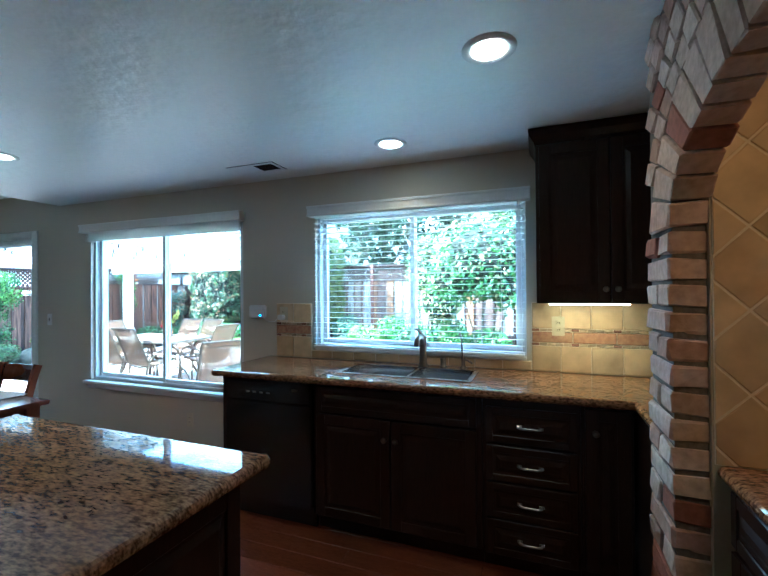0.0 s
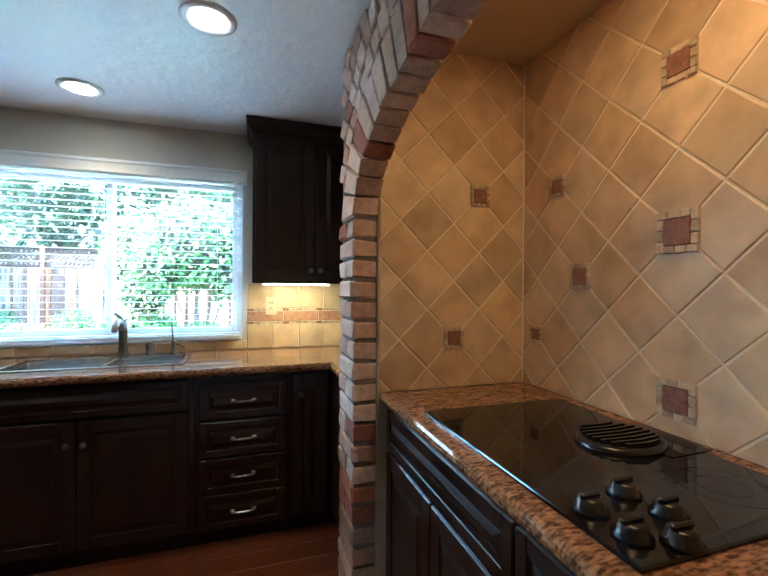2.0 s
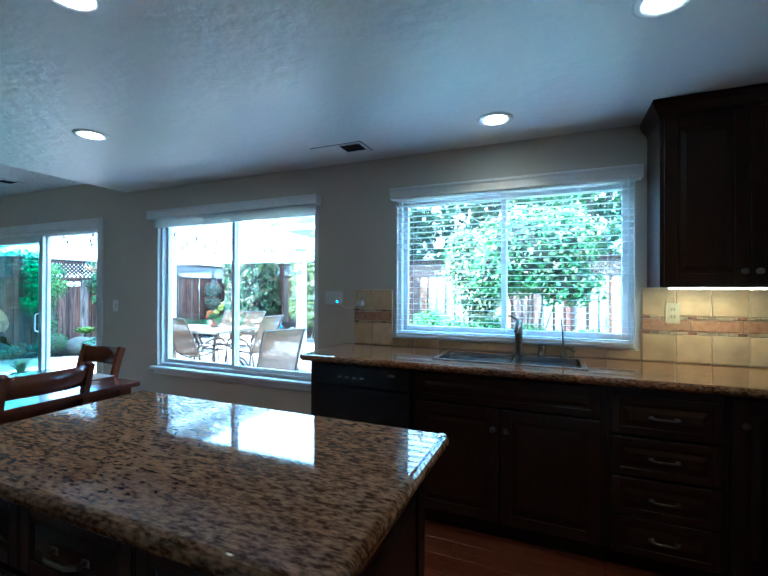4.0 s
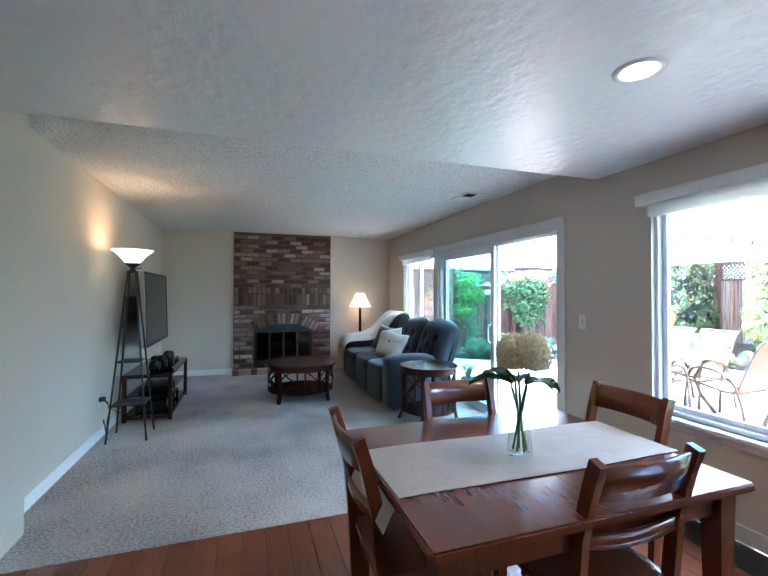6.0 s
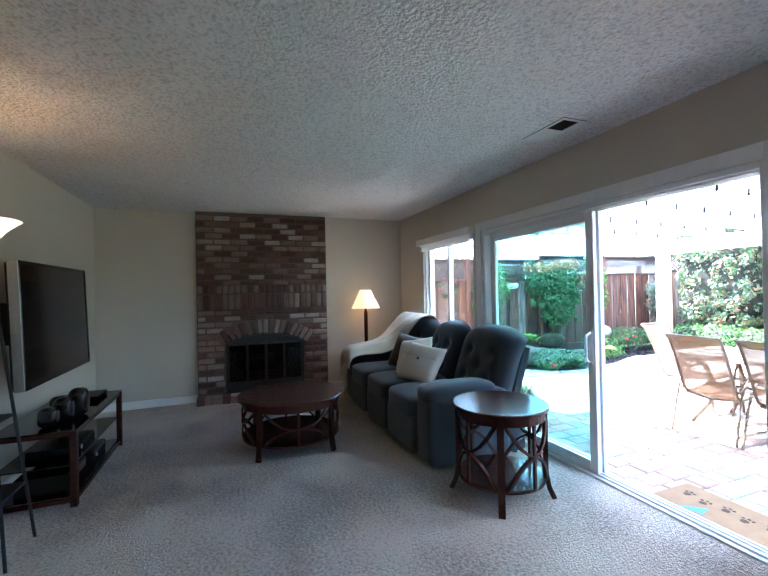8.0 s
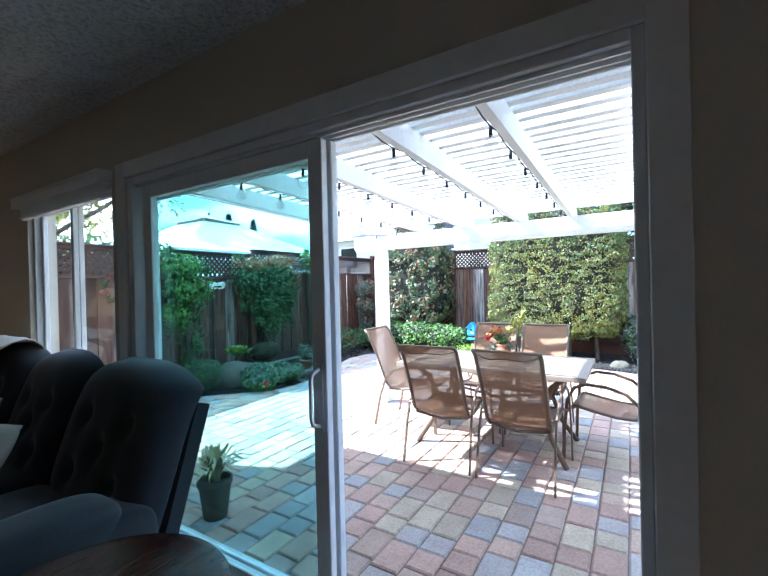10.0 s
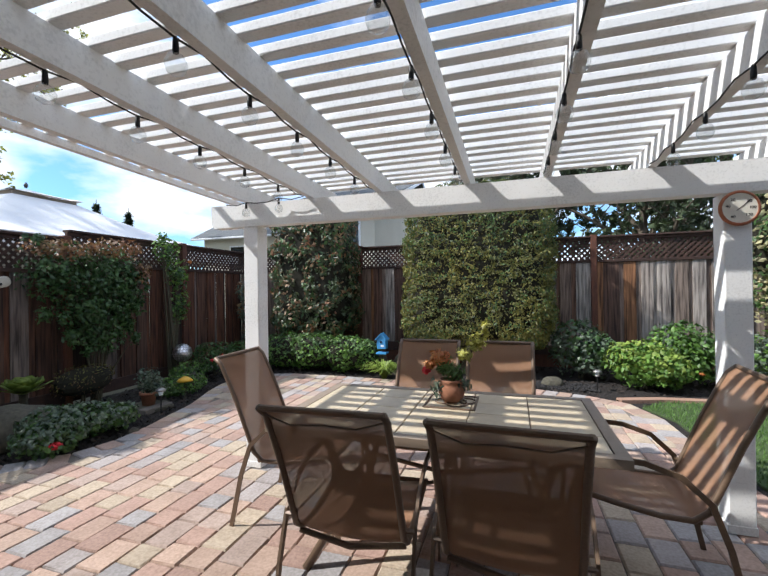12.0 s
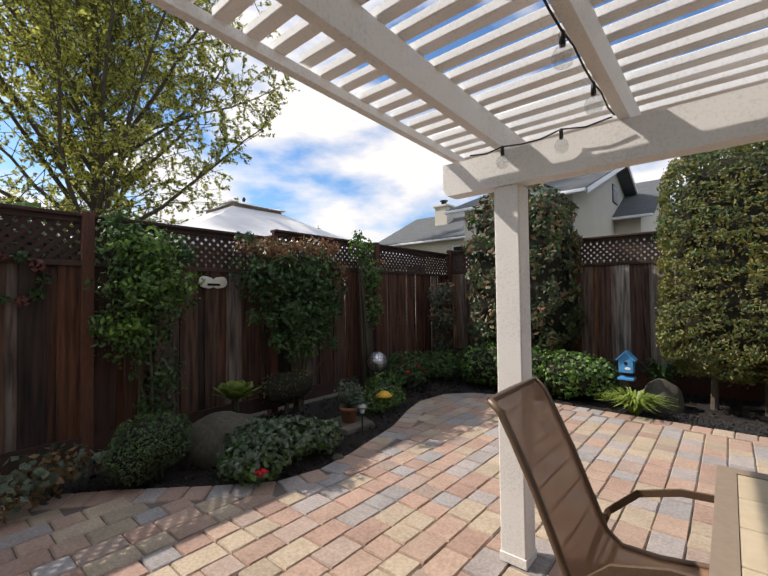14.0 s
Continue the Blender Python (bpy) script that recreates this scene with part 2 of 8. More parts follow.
M_PILLOW_DARK = material("brown velvet", (0.10, 0.065, 0.05), (0.06, 0.04, 0.03), rough=0.9, grain=150, stain=6, sheen=0.4)
M_BLACKMETAL = material("black painted metal", (0.012, 0.011, 0.011), (0.008, 0.008, 0.008), rough=0.4, grain=60)
M_SCREEN = material("dark television screen", (0.010, 0.010, 0.011), (0.008, 0.008, 0.009), rough=0.12, grain=20)
M_SILVER = material("silver plastic bezel", (0.32, 0.31, 0.29), rough=0.35, metal=0.6, grain=60)
M_BRASS = material("antique brass edge", (0.07, 0.055, 0.035), (0.04, 0.03, 0.02), rough=0.4, metal=1.0, grain=60)
M_SOOT = material("sooty firebox", (0.015, 0.014, 0.013), rough=0.95, grain=60)
M_SHADE = material("frosted lit glass shade", (0.9, 0.82, 0.7), rough=0.5, grain=20, emit=((1.0, 0.66, 0.34), 0.10))
M_LINEN_SHADE = material("lit linen lamp shade", (0.85, 0.75, 0.6), rough=0.9, grain=200, emit=((1.0, 0.60, 0.26), 0.07))
M_CAN_GLOW = material("lit recessed lens", (1, 1, 1), rough=0.5, emit=((1.0, 0.80, 0.58), 1.2))
M_STRIP_GLOW = material("lit under cabinet tube", (1, 1, 1), rough=0.5, emit=((1.0, 0.74, 0.36), 1.0))
M_RUNNER = material("cream linen runner", (0.52, 0.445, 0.37), (0.42, 0.355, 0.29), rough=1.0, grain=160, stain=9, bump=0.010, bump_scale=22)
M_GLASS = glass("clear glass")
M_GLASS_TEAL = glass("teal tinted glass", (0.79, 0.915, 0.912))
M_GLASS_SMOKE = glass("smoked glass", (0.55, 0.53, 0.50))
M_CORD = material("black rubber cord", (0.01, 0.01, 0.01), rough=0.6)

# granite: mottled gold, brown and black grains
M_GRANITE = material("gold brown granite", (0.40, 0.21, 0.095), (0.075, 0.034, 0.018), rough=0.045, spec=0.36, grain=100, stain=34, ramp=(0.40, 0.62), stain_amount=0.3, stretch=(0.55, 1.5, 1))

# yard
M_PAVER = palette("tumbled concrete paver", [(0.452, 0.323, 0.250), (0.456, 0.370, 0.275), (0.412, 0.274, 0.219), (0.370, 0.345, 0.335), (0.442, 0.308, 0.240), (0.407, 0.312, 0.261), (0.400, 0.355, 0.335), (0.475, 0.385, 0.286), (0.431, 0.289, 0.229)],
                  grain=60, bump=0.004, bump_scale=120, rough=0.92)
M_PAVER_JOINED = palette("tumbled concrete paver field", [(0.452, 0.323, 0.250), (0.456, 0.370, 0.275), (0.412, 0.274, 0.219), (0.370, 0.345, 0.335), (0.442, 0.308, 0.240), (0.407, 0.312, 0.261), (0.400, 0.355, 0.335), (0.475, 0.385, 0.286), (0.431, 0.289, 0.229)],
                         grain=60, bump=0.004, bump_scale=120, rough=0.92, island=True)
M_SAND = material("joint sand", (0.20, 0.17, 0.14), (0.12, 0.10, 0.085), rough=1.0, grain=150, bump=0.004, bump_scale=200)
M_MULCH = material("black bark mulch", (0.030, 0.022, 0.018), (0.010, 0.008, 0.007), rough=1.0, grain=60, stain=9, bump=0.03, bump_scale=70, ramp=(0.4, 0.62))
M_MULCH_CHIP = material("bark chip", (0.045, 0.033, 0.027), (0.016, 0.012, 0.010), rough=1.0, grain=60, var=0.5, island=True)
M_LAWN = material("lawn soil", (0.06, 0.10, 0.03), (0.04, 0.06, 0.02), rough=1.0, grain=90, stain=3)
M_GRASS = material("grass blade", (0.12, 0.22, 0.045), (0.07, 0.14, 0.03), rough=0.7, grain=20, stain=2, var=0.3, island=True)
M_EARTH = material("far ground", (0.16, 0.14, 0.10), (0.10, 0.10, 0.06), rough=1.0, grain=20, stain=0.5)
M_CURB = material("terracotta edging", (0.36, 0.22, 0.15), (0.28, 0.17, 0.12), rough=0.9, grain=60, bump=0.003)
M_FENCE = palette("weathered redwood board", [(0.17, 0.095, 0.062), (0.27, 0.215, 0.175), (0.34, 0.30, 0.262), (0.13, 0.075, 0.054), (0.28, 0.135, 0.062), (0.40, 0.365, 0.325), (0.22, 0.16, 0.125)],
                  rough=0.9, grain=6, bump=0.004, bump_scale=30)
# darker copy of these boards for the left fence, its shade in the colour
M_FENCE_SHADED = palette("brown redwood board darkened for shade", [(0.095, 0.046, 0.028), (0.10, 0.056, 0.038), (0.066, 0.034, 0.024), (0.19, 0.155, 0.132), (0.115, 0.046, 0.023), (0.040, 0.025, 0.019), (0.12, 0.085, 0.066)],
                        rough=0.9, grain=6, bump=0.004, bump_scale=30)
for _n in [*M_FENCE.node_tree.nodes, *M_FENCE_SHADED.node_tree.nodes]:
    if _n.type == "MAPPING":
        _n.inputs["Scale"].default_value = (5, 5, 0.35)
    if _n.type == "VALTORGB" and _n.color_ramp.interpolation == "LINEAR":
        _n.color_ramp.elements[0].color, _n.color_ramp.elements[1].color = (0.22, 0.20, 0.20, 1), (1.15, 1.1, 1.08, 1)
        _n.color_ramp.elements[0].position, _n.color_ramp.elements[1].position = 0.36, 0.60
M_FENCE_DARK = material("dark redwood rail", (0.070, 0.036, 0.026), (0.038, 0.022, 0.017), rough=0.9, grain=14, stain=3, bump=0.003, bump_scale=40, stretch=(1, 1, 1), var=0.2)
M_FENCE_POST = material("reddish fence post", (0.14, 0.052, 0.028), (0.075, 0.032, 0.022), rough=0.85, grain=14, stain=3, stretch=(6, 6, 0.8), var=0.2)
M_PERGOLA = material("white painted rough timber", (0.82, 0.81, 0.785), (0.66, 0.65, 0.625), rough=0.75, grain=80, stain=4, stretch=(1, 1, 1), bump=0.003, bump_scale=70, ramp=(0.3, 0.5))
M_SLING = material("brown woven sling", (0.35, 0.195, 0.11), (0.28, 0.155, 0.088), rough=0.85, grain=500, stain=4, bump=0.001, bump_scale=700)
M_CHAIR_FRAME = material("bronze powder coat", (0.175, 0.115, 0.074), (0.13, 0.085, 0.054), rough=0.45, grain=120, metal=0.2)
M_TABLE_TILE = material("cream porcelain table tile", (0.58, 0.485, 0.345), (0.50, 0.41, 0.285), rough=0.4, grain=25, stain=5, var=0.06)
M_TABLE_RIM = material("taupe table rim", (0.30, 0.235, 0.175), (0.25, 0.195, 0.145), rough=0.5, grain=40)
M_TERRACOTTA = material("terracotta clay", (0.36, 0.16, 0.09), (0.26, 0.11, 0.06), rough=0.85, grain=60, stain=8, bump=0.003)
M_COPPER = material("weathered copper rim", (0.45, 0.17, 0.09), (0.30, 0.11, 0.06), rough=0.4, metal=0.7, grain=50)
M_DIAL = material("cream dial", (0.72, 0.68, 0.58), (0.66, 0.62, 0.52), rough=0.5, grain=40)
M_ROCK = material("grey green boulder", (0.105, 0.095, 0.068), (0.055, 0.05, 0.036), rough=0.95, grain=30, stain=4, bump=0.01, bump_scale=30)
M_GRAVEL = material("dark lava stone", (0.035, 0.032, 0.032), (0.015, 0.014, 0.014), rough=0.95, grain=60, var=0.5, island=True)
M_BARK = material("grey brown bark", (0.13, 0.105, 0.075), (0.06, 0.048, 0.035), rough=0.95, grain=22, stain=5, stretch=(3, 3, 0.6), bump=0.01, bump_scale=30)
M_STEM = material("woody stem", (0.09, 0.075, 0.045), (0.05, 0.045, 0.025), rough=0.9, grain=40)
M_CANVAS = material("white gazebo canvas", (0.82, 0.81, 0.80), (0.76, 0.75, 0.74), rough=0.8, grain=30, stain=1)
M_ROOF = material("grey composition shingle", (0.13, 0.14, 0.145), (0.075, 0.08, 0.085), rough=0.95, grain=12, stain=2, stretch=(1, 1, 6), bump=0.01, bump_scale=12)
M_ROOF_RED = material("clay roof tile", (0.42, 0.20, 0.11), (0.30, 0.14, 0.08), rough=0.95, grain=6)
M_MAT = material("coir doormat", (0.27, 0.165, 0.09), (0.19, 0.115, 0.062), rough=1.0, grain=200, stain=12, bump=0.004, bump_scale=300)
M_MAT_DARK = material("dark printed coir", (0.07, 0.045, 0.03), rough=1.0, grain=200)
M_BIRD_BLUE = material("blue painted wood", (0.06, 0.30, 0.62), (0.05, 0.24, 0.50), rough=0.6, grain=40)
M_CHROME = material("mirrored mosaic", (0.85, 0.85, 0.87), (0.65, 0.65, 0.70), rough=0.4, metal=1.0, grain=60, var=0.3, island=True)
M_YELLOW = material("yellow glazed dish", (0.75, 0.42, 0.03), rough=0.35)
M_RED = material("red petal", (0.60, 0.02, 0.03), (0.42, 0.01, 0.02), rough=0.6, grain=40, island=True, var=0.2)
M_ORANGE = material("orange flower", (0.50, 0.12, 0.03), (0.36, 0.19, 0.035), rough=0.6, island=True, var=0.3)
M_HYDRANGEA = material("cream hydrangea petal", (0.86, 0.82, 0.60), (0.74, 0.70, 0.42), rough=0.8, grain=30, stain=12, island=True, var=0.22)
M_FADED = material("faded red fabric petal", (0.17, 0.055, 0.05), (0.10, 0.04, 0.035), rough=0.9, island=True, var=0.25)
M_PURPLE = material("purple petunia", (0.46, 0.26, 0.62), rough=0.7, island=True, var=0.3)
M_BULB = glass("bulb glass", (0.93, 0.94, 0.94), 0.16)
M_WATER = glass("vase water", (0.86, 0.90, 0.84))


def sheer(m, kind, k):
    """Mixes a share k of light that passes through into a material, in its own colour."""
    n, l = m.node_tree.nodes, m.node_tree.links
    p = n["Principled BSDF"]
    through_, mix, out = n.new("ShaderNode" + kind), n.new("ShaderNodeMixShader"), n["Material Output"]
    if kind == "BsdfTranslucent":
        l.new(p.inputs["Base Color"].links[0].from_socket, through_.inputs[0])
    mix.inputs[0].default_value = k
    l.new(p.outputs[0], mix.inputs[1])
    l.new(through_.outputs[0], mix.inputs[2])
    l.new(mix.outputs[0], out.inputs[0])


sheer(M_SLING, "BsdfTransparent", 0.33)


def leafmat(name, a, b, rough=0.5, var=0.35, thin=0.3):
    m = material(name, a, b, rough=rough, grain=30, stain=2.2, island=True, var=var, ramp=(0.35, 0.62), stain_amount=0.7)
    sheer(m, "BsdfTranslucent", thin)
    return m


L_HEDGE = leafmat("hedge leaf", (0.23, 0.21, 0.045), (0.095, 0.105, 0.026))
L_PHOT = leafmat("glossy dark leaf", (0.085, 0.115, 0.05), (0.045, 0.065, 0.032), rough=0.42)
L_RUSSET = leafmat("russet new leaf", (0.24, 0.10, 0.045), (0.16, 0.12, 0.05))
L_BLUSH = leafmat("pale pink new leaf", (0.42, 0.27, 0.16), (0.26, 0.19, 0.10))
L_ROSE = leafmat("rose leaf", (0.075, 0.15, 0.04), (0.035, 0.075, 0.028), rough=0.4)
L_BRIGHT = leafmat("fresh green leaf", (0.17, 0.31, 0.05), (0.09, 0.18, 0.035))
L_SHRUB = leafmat("shrub leaf", (0.09, 0.17, 0.04), (0.05, 0.10, 0.03))
L_GREY = leafmat("grey green leaf", (0.13, 0.17, 0.11), (0.07, 0.10, 0.065))
L_TREE = leafmat("spring tree leaf", (0.62, 0.61, 0.14), (0.42, 0.45, 0.10), thin=0.6)
L_OLIVE = leafmat("dark tree leaf", (0.075, 0.10, 0.045), (0.035, 0.055, 0.025))
L_LIME = leafmat("lime succulent leaf", (0.26, 0.34, 0.06), (0.16, 0.24, 0.045))
L_YELLOW = leafmat("yellow green succulent leaf", (0.50, 0.47, 0.09), (0.33, 0.33, 0.07))
L_PALE = leafmat("pale pinkish shrub leaf", (0.46, 0.40, 0.22), (0.26, 0.26, 0.11))


# ---- building helpers ----
def mesh_of(bm, smooth=False):
    bmesh.ops.recalc_face_normals(bm, faces=bm.faces[:])
    me = bpy.data.meshes.new("mesh")
    bm.to_mesh(me)
    bm.free()
    if smooth:
        for p in me.polygons:
            p.use_smooth = True
    return me


def part(name, bm, mat, parent, label="", smooth=False):
    """One mesh object under a thing or a part."""
    me = bm if isinstance(bm, bpy.types.Mesh) else mesh_of(bm, smooth)
    if not me.materials:
        me.materials.append(mat)
    ob = new(name, me)
    ob.parent = parent
    return tagged(ob, label)


def thing(name, m, label, category, group=""):
    ob = new(name)
    ob.empty_display_size = 0.1
    ob.matrix_world = m if isinstance(m, Matrix) else pose(*m)
    return tagged(ob, label, category, group)


def solid(name, bm, mat, label, category="", kind="", group="", smooth=False):
    """A thing or piece of the setting that is one mesh."""
    me = bm if isinstance(bm, bpy.types.Mesh) else mesh_of(bm, smooth)
    me.materials.append(mat)
    return tagged(new(name, me), label, category, group, kind)


def box(x0, x1, y0, y1, z0, z1, bevel=0.0, seg=1, bm=None):
    own = bm is None or bevel > 0
    b = bmesh.new() if own else bm
    v = [b.verts.new((x, y, z)) for x in (x0, x1) for y in (y0, y1) for z in (z0, z1)]
    for f in ((0, 1, 3, 2), (4, 6, 7, 5), (0, 4, 5, 1), (2, 3, 7, 6), (0, 2, 6, 4), (1, 5, 7, 3)):
        b.faces.new([v[i] for i in f])
    if bevel:
        bmesh.ops.bevel(b, geom=b.edges[:], offset=bevel, segments=seg, affect="EDGES")
        if bm is not None:
            bm.from_mesh(tmp := mesh_of(b))
            bpy.data.meshes.remove(tmp)
            return bm
    return b


def ring(bm, c, ax, r, seg, twist=0.0):
    ax = Vector(ax).normalized()
    u = ax.orthogonal().normalized() if abs(ax.z) < 0.99 else Vector((1, 0, 0))
    w = ax.cross(u)
    return [bm.verts.new(Vector(c) + r * (math.cos(twist + i * 2 * math.pi / seg) * u + math.sin(twist + i * 2 * math.pi / seg) * w)) for i in range(seg)]


def skin(bm, rings, caps=True):
    for a, b in zip(rings, rings[1:]):
        n = len(a)
        for i in range(n):
            bm.faces.new((a[i], a[(i + 1) % n], b[(i + 1) % n], b[i]))
    if caps:
        bm.faces.new(rings[0][::-1])
        bm.faces.new(rings[-1])
    return bm


def tube(points, r, seg=8, bm=None, r1=None):
    """A round bar along points, tapering from r to r1."""
    bm = bm or bmesh.new()
    pts = [Vector(p) for p in points]
    rings, last = [], None
    for i, p in enumerate(pts):
        d = (pts[min(i + 1, len(pts) - 1)] - pts[max(i - 1, 0)]).normalized()
        if last is None:
            u = d.orthogonal().normalized()
        else:
            u = (last - d * last.dot(d)).normalized()
        last = u
        w = d.cross(u)
        k = r if r1 is None else r + (r1 - r) * i / max(1, len(pts) - 1)
        rings.append([bm.verts.new(p + k * (math.cos(j * 2 * math.pi / seg) * u + math.sin(j * 2 * math.pi / seg) * w)) for j in range(seg)])
    return skin(bm, rings)


def bar(points, w, h, bm=None, up=(0, 0, 1)):
    """A flat bar of width w and height h along points."""
    bm = bm or bmesh.new()
    pts = [Vector(p) for p in points]
    rings = []
    for i, p in enumerate(pts):
        d = (pts[min(i + 1, len(pts) - 1)] - pts[max(i - 1, 0)]).normalized()
        s = d.cross(Vector(up)).normalized()
        t = s.cross(d)
        rings.append([bm.verts.new(p + a * s * w / 2 + b * t * h / 2) for a, b in ((-1, -1), (1, -1), (1, 1), (-1, 1))])
    return skin(bm, rings)


def lathe(profile, seg=24, bm=None, c=(0, 0, 0), sx=1.0, sy=1.0):
    """A turned shape from (radius, height) pairs."""
    bm = bm or bmesh.new()
    rings = [[bm.verts.new((c[0] + sx * r * math.cos(i * 2 * math.pi / seg), c[1] + sy * r * math.sin(i * 2 * math.pi / seg), c[2] + z)) for i in range(seg)] for r, z in profile]
    return skin(bm, rings)


def cushion(c, s, e=0.45, bm=None, n=20, turn=None, puff=0.0):
    """A rounded box: half sizes s, corner exponent e."""
    bm = bm or bmesh.new()

    def sp(v, k):
        return math.copysign(abs(v) ** k, v)
    rows = []
    for i in range(1, n):
        a = -math.pi / 2 + math.pi * i / n
        row = []
        for j in range(2 * n):
            o = 2 * math.pi * j / (2 * n)
            p = Vector((s[0] * sp(math.cos(a), e) * sp(math.cos(o), e), s[1] * sp(math.cos(a), e) * sp(math.sin(o), e), s[2] * sp(math.sin(a), e)))
            if puff:
                k = 1 + puff * (1 - (p.x / s[0]) ** 2) * (1 - (p.y / s[1]) ** 2)
                p.z *= k
            if turn:
                p = turn @ p
            row.append(bm.verts.new(p + Vector(c)))
        rows.append(row)
    return skin(bm, rows)


def prism(poly, z0, z1, bm=None, shrink=0.0):
    """An upright block over a flat outline; the top is drawn in by shrink."""
    bm = bm or bmesh.new()
    cx, cy = sum(p[0] for p in poly) / len(poly), sum(p[1] for p in poly) / len(poly)
    lo = [bm.verts.new((x, y, z0)) for x, y in poly]
    out = []
    for x, y in poly:
        d = math.hypot(x - cx, y - cy) or 1
        k = max(0.2, 1 - shrink / d)
        out.append((cx + (x - cx) * k, cy + (y - cy) * k))
    if shrink:
        mid = [bm.verts.new((x, y, z1 - shrink)) for x, y in poly]
        return skin(bm, [lo, mid, [bm.verts.new((x, y, z1)) for x, y in out]])
    return skin(bm, [lo, [bm.verts.new((x, y, z1)) for x, y in out]])


def clip(poly, x0, x1, y0, y1):
    """An outline cut to a rectangle."""
    for ax, lim, sg in ((0, x0, 1), (0, x1, -1), (1, y0, 1), (1, y1, -1)):
        out = []
        for a, b in zip(poly, poly[1:] + poly[:1]):
            da, db = sg * (a[ax] - lim), sg * (b[ax] - lim)
            if da >= 0:
                out.append(a)
            if da * db < 0:
                k = da / (da - db)
                out.append((a[0] + (b[0] - a[0]) * k, a[1] + (b[1] - a[1]) * k))
        poly = out
        if len(poly) < 3:
            return []
    return poly


def area(p):
    return 0.5 * abs(sum(a[0] * b[1] - b[0] * a[1] for a, b in zip(p, p[1:] + p[:1])))


def wall_with_holes(x0, x1, z0, z1, y0, y1, holes, bm=None):
    """A wall along x with rectangular openings through it."""
    bm = bm or bmesh.new()
    xs = sorted({x0, x1, *[h[0] for h in holes], *[h[1] for h in holes]})
    for a, b in zip(xs, xs[1:]):
        cuts = sorted([(h[2], h[3]) for h in holes if h[0] < (a + b) / 2 < h[1]])
        z = z0
        for lo, hi in cuts:
            if lo > z + 0.001:
                box(a, b, y0, y1, z, lo, bm=bm)
            z = hi
        if z < z1:
            box(a, b, y0, y1, z, z1, bm=bm)
    return bm


# ---- the house shell ----
XL, XR = -9.27, 1.29
YS = -3.95
FW = (-8.50, -7.29, 0.75, 1.98)
SD = (-7.13, -4.735, 0.0, 1.975)
DW = (-3.86, -2.06, 0.585, 1.985)
KW = (-1.395, 0.095, 1.0, 1.985)
T = 0.15
solid("wall_north", wall_with_holes(XL - T, XR + T, 0, 2.6, 0, 0.11, [FW, SD, DW, KW]), M_WALL, "beige painted back wall with windows and sliding door", "wall", "structure")
solid("wall_north_outside", wall_with_holes(XL - T, 6.0, GZ, 2.75, 0.112, T + 0.02, [FW, (SD[0], SD[1], GZ, SD[3]), DW, KW]), M_WALL_OUT, "cream stucco outer face of the house", "wall", "structure")
solid("wall_west", box(XL - T, XL, -5.2, -0.002, 0, 2.6), M_WALL, "beige painted fireplace wall", "wall", "structure")
solid("wall_south", box(XL, -4.69, YS - T, YS, 0, 2.6), M_WALL, "beige painted long wall behind the television", "wall", "structure")
solid("wall_south_return", box(-4.688, -4.07, YS - T, -3.83, 0, 2.6), M_WALL, "beige painted wall end beside the hallway", "wall", "structure")
solid("wall_kitchen_south", box(-4.07, XR + T, -5.2, -5.05, 0, 2.6), M_WALL, "beige painted far kitchen wall", "wall", "structure")
solid("wall_hall", box(-4.22, -4.07, -5.05, YS - T - 0.002, 0, 2.6), M_WALL, "beige painted hallway wall", "wall", "structure")
solid("wall_east", box(XR, XR + T, -5.05, -0.002, 0, 2.6), M_WALL, "beige painted kitchen end wall", "wall", "structure")
solid("ceiling_kitchen", box(-4.32, XR + T, -5.2, -0.001, KC, KC + 0.30), M_KCEIL, "smooth satin painted kitchen ceiling", "ceiling", "structure")
solid("ceiling_family", box(XL - T, -4.322, -4.2, -0.001, FC, FC + 0.15), M_FCEIL, "orange peel textured white ceiling", "ceiling", "structure")
solid("floor_carpet", box(XL, -4.32, YS, 0, -0.1, 0.0), M_CARPET, "grey beige cut pile carpet", "carpet", "structure")
floor_base = solid("floor_wood", box(-4.318, XR, -5.05, 0, -0.1, -0.012), M_MORTAR, "red brown plank floor of kitchen and dining", "floor", "structure")
solid("roof", box(-9.7, 6.2, -6.0, 0.55, 2.76, 2.9), M_ROOF, "low house roof with overhanging eave", "roof", "structure")

b = box(XL, -4.69, YS, YS + 0.014, 0, 0.095, 0.004)
box(XL, XL + 0.014, YS + 0.016, -2.86, 0, 0.095, 0.004, bm=b)
box(XL, XL + 0.014, -1.16, -0.016, 0, 0.095, 0.004, bm=b)
box(XL + 0.016, SD[0] - 0.1, -0.014, 0, 0, 0.095, 0.004, bm=b)
box(SD[1] + 0.1, -1.75, -0.014, 0, 0, 0.095, 0.004, bm=b)
solid("baseboard", b, M_WHITE, "white painted baseboard", "baseboard", "structure")


def casing(o, w=0.085, d=0.018, bottom=False):
    """Flat trim round an opening on the room side."""
    b = box(o[0] - w, o[0], -d, 0, o[2] - (w if bottom else 0), o[3] + w, 0.003)
    box(o[1], o[1] + w, -d, 0, o[2] - (w if bottom else 0), o[3] + w, 0.003, bm=b)
    box(o[0], o[1], -d, 0, o[3], o[3] + w, 0.003, bm=b)
    if bottom:
        box(o[0], o[1], -d, 0, o[2] - w, o[2], 0.003, bm=b)
    return b


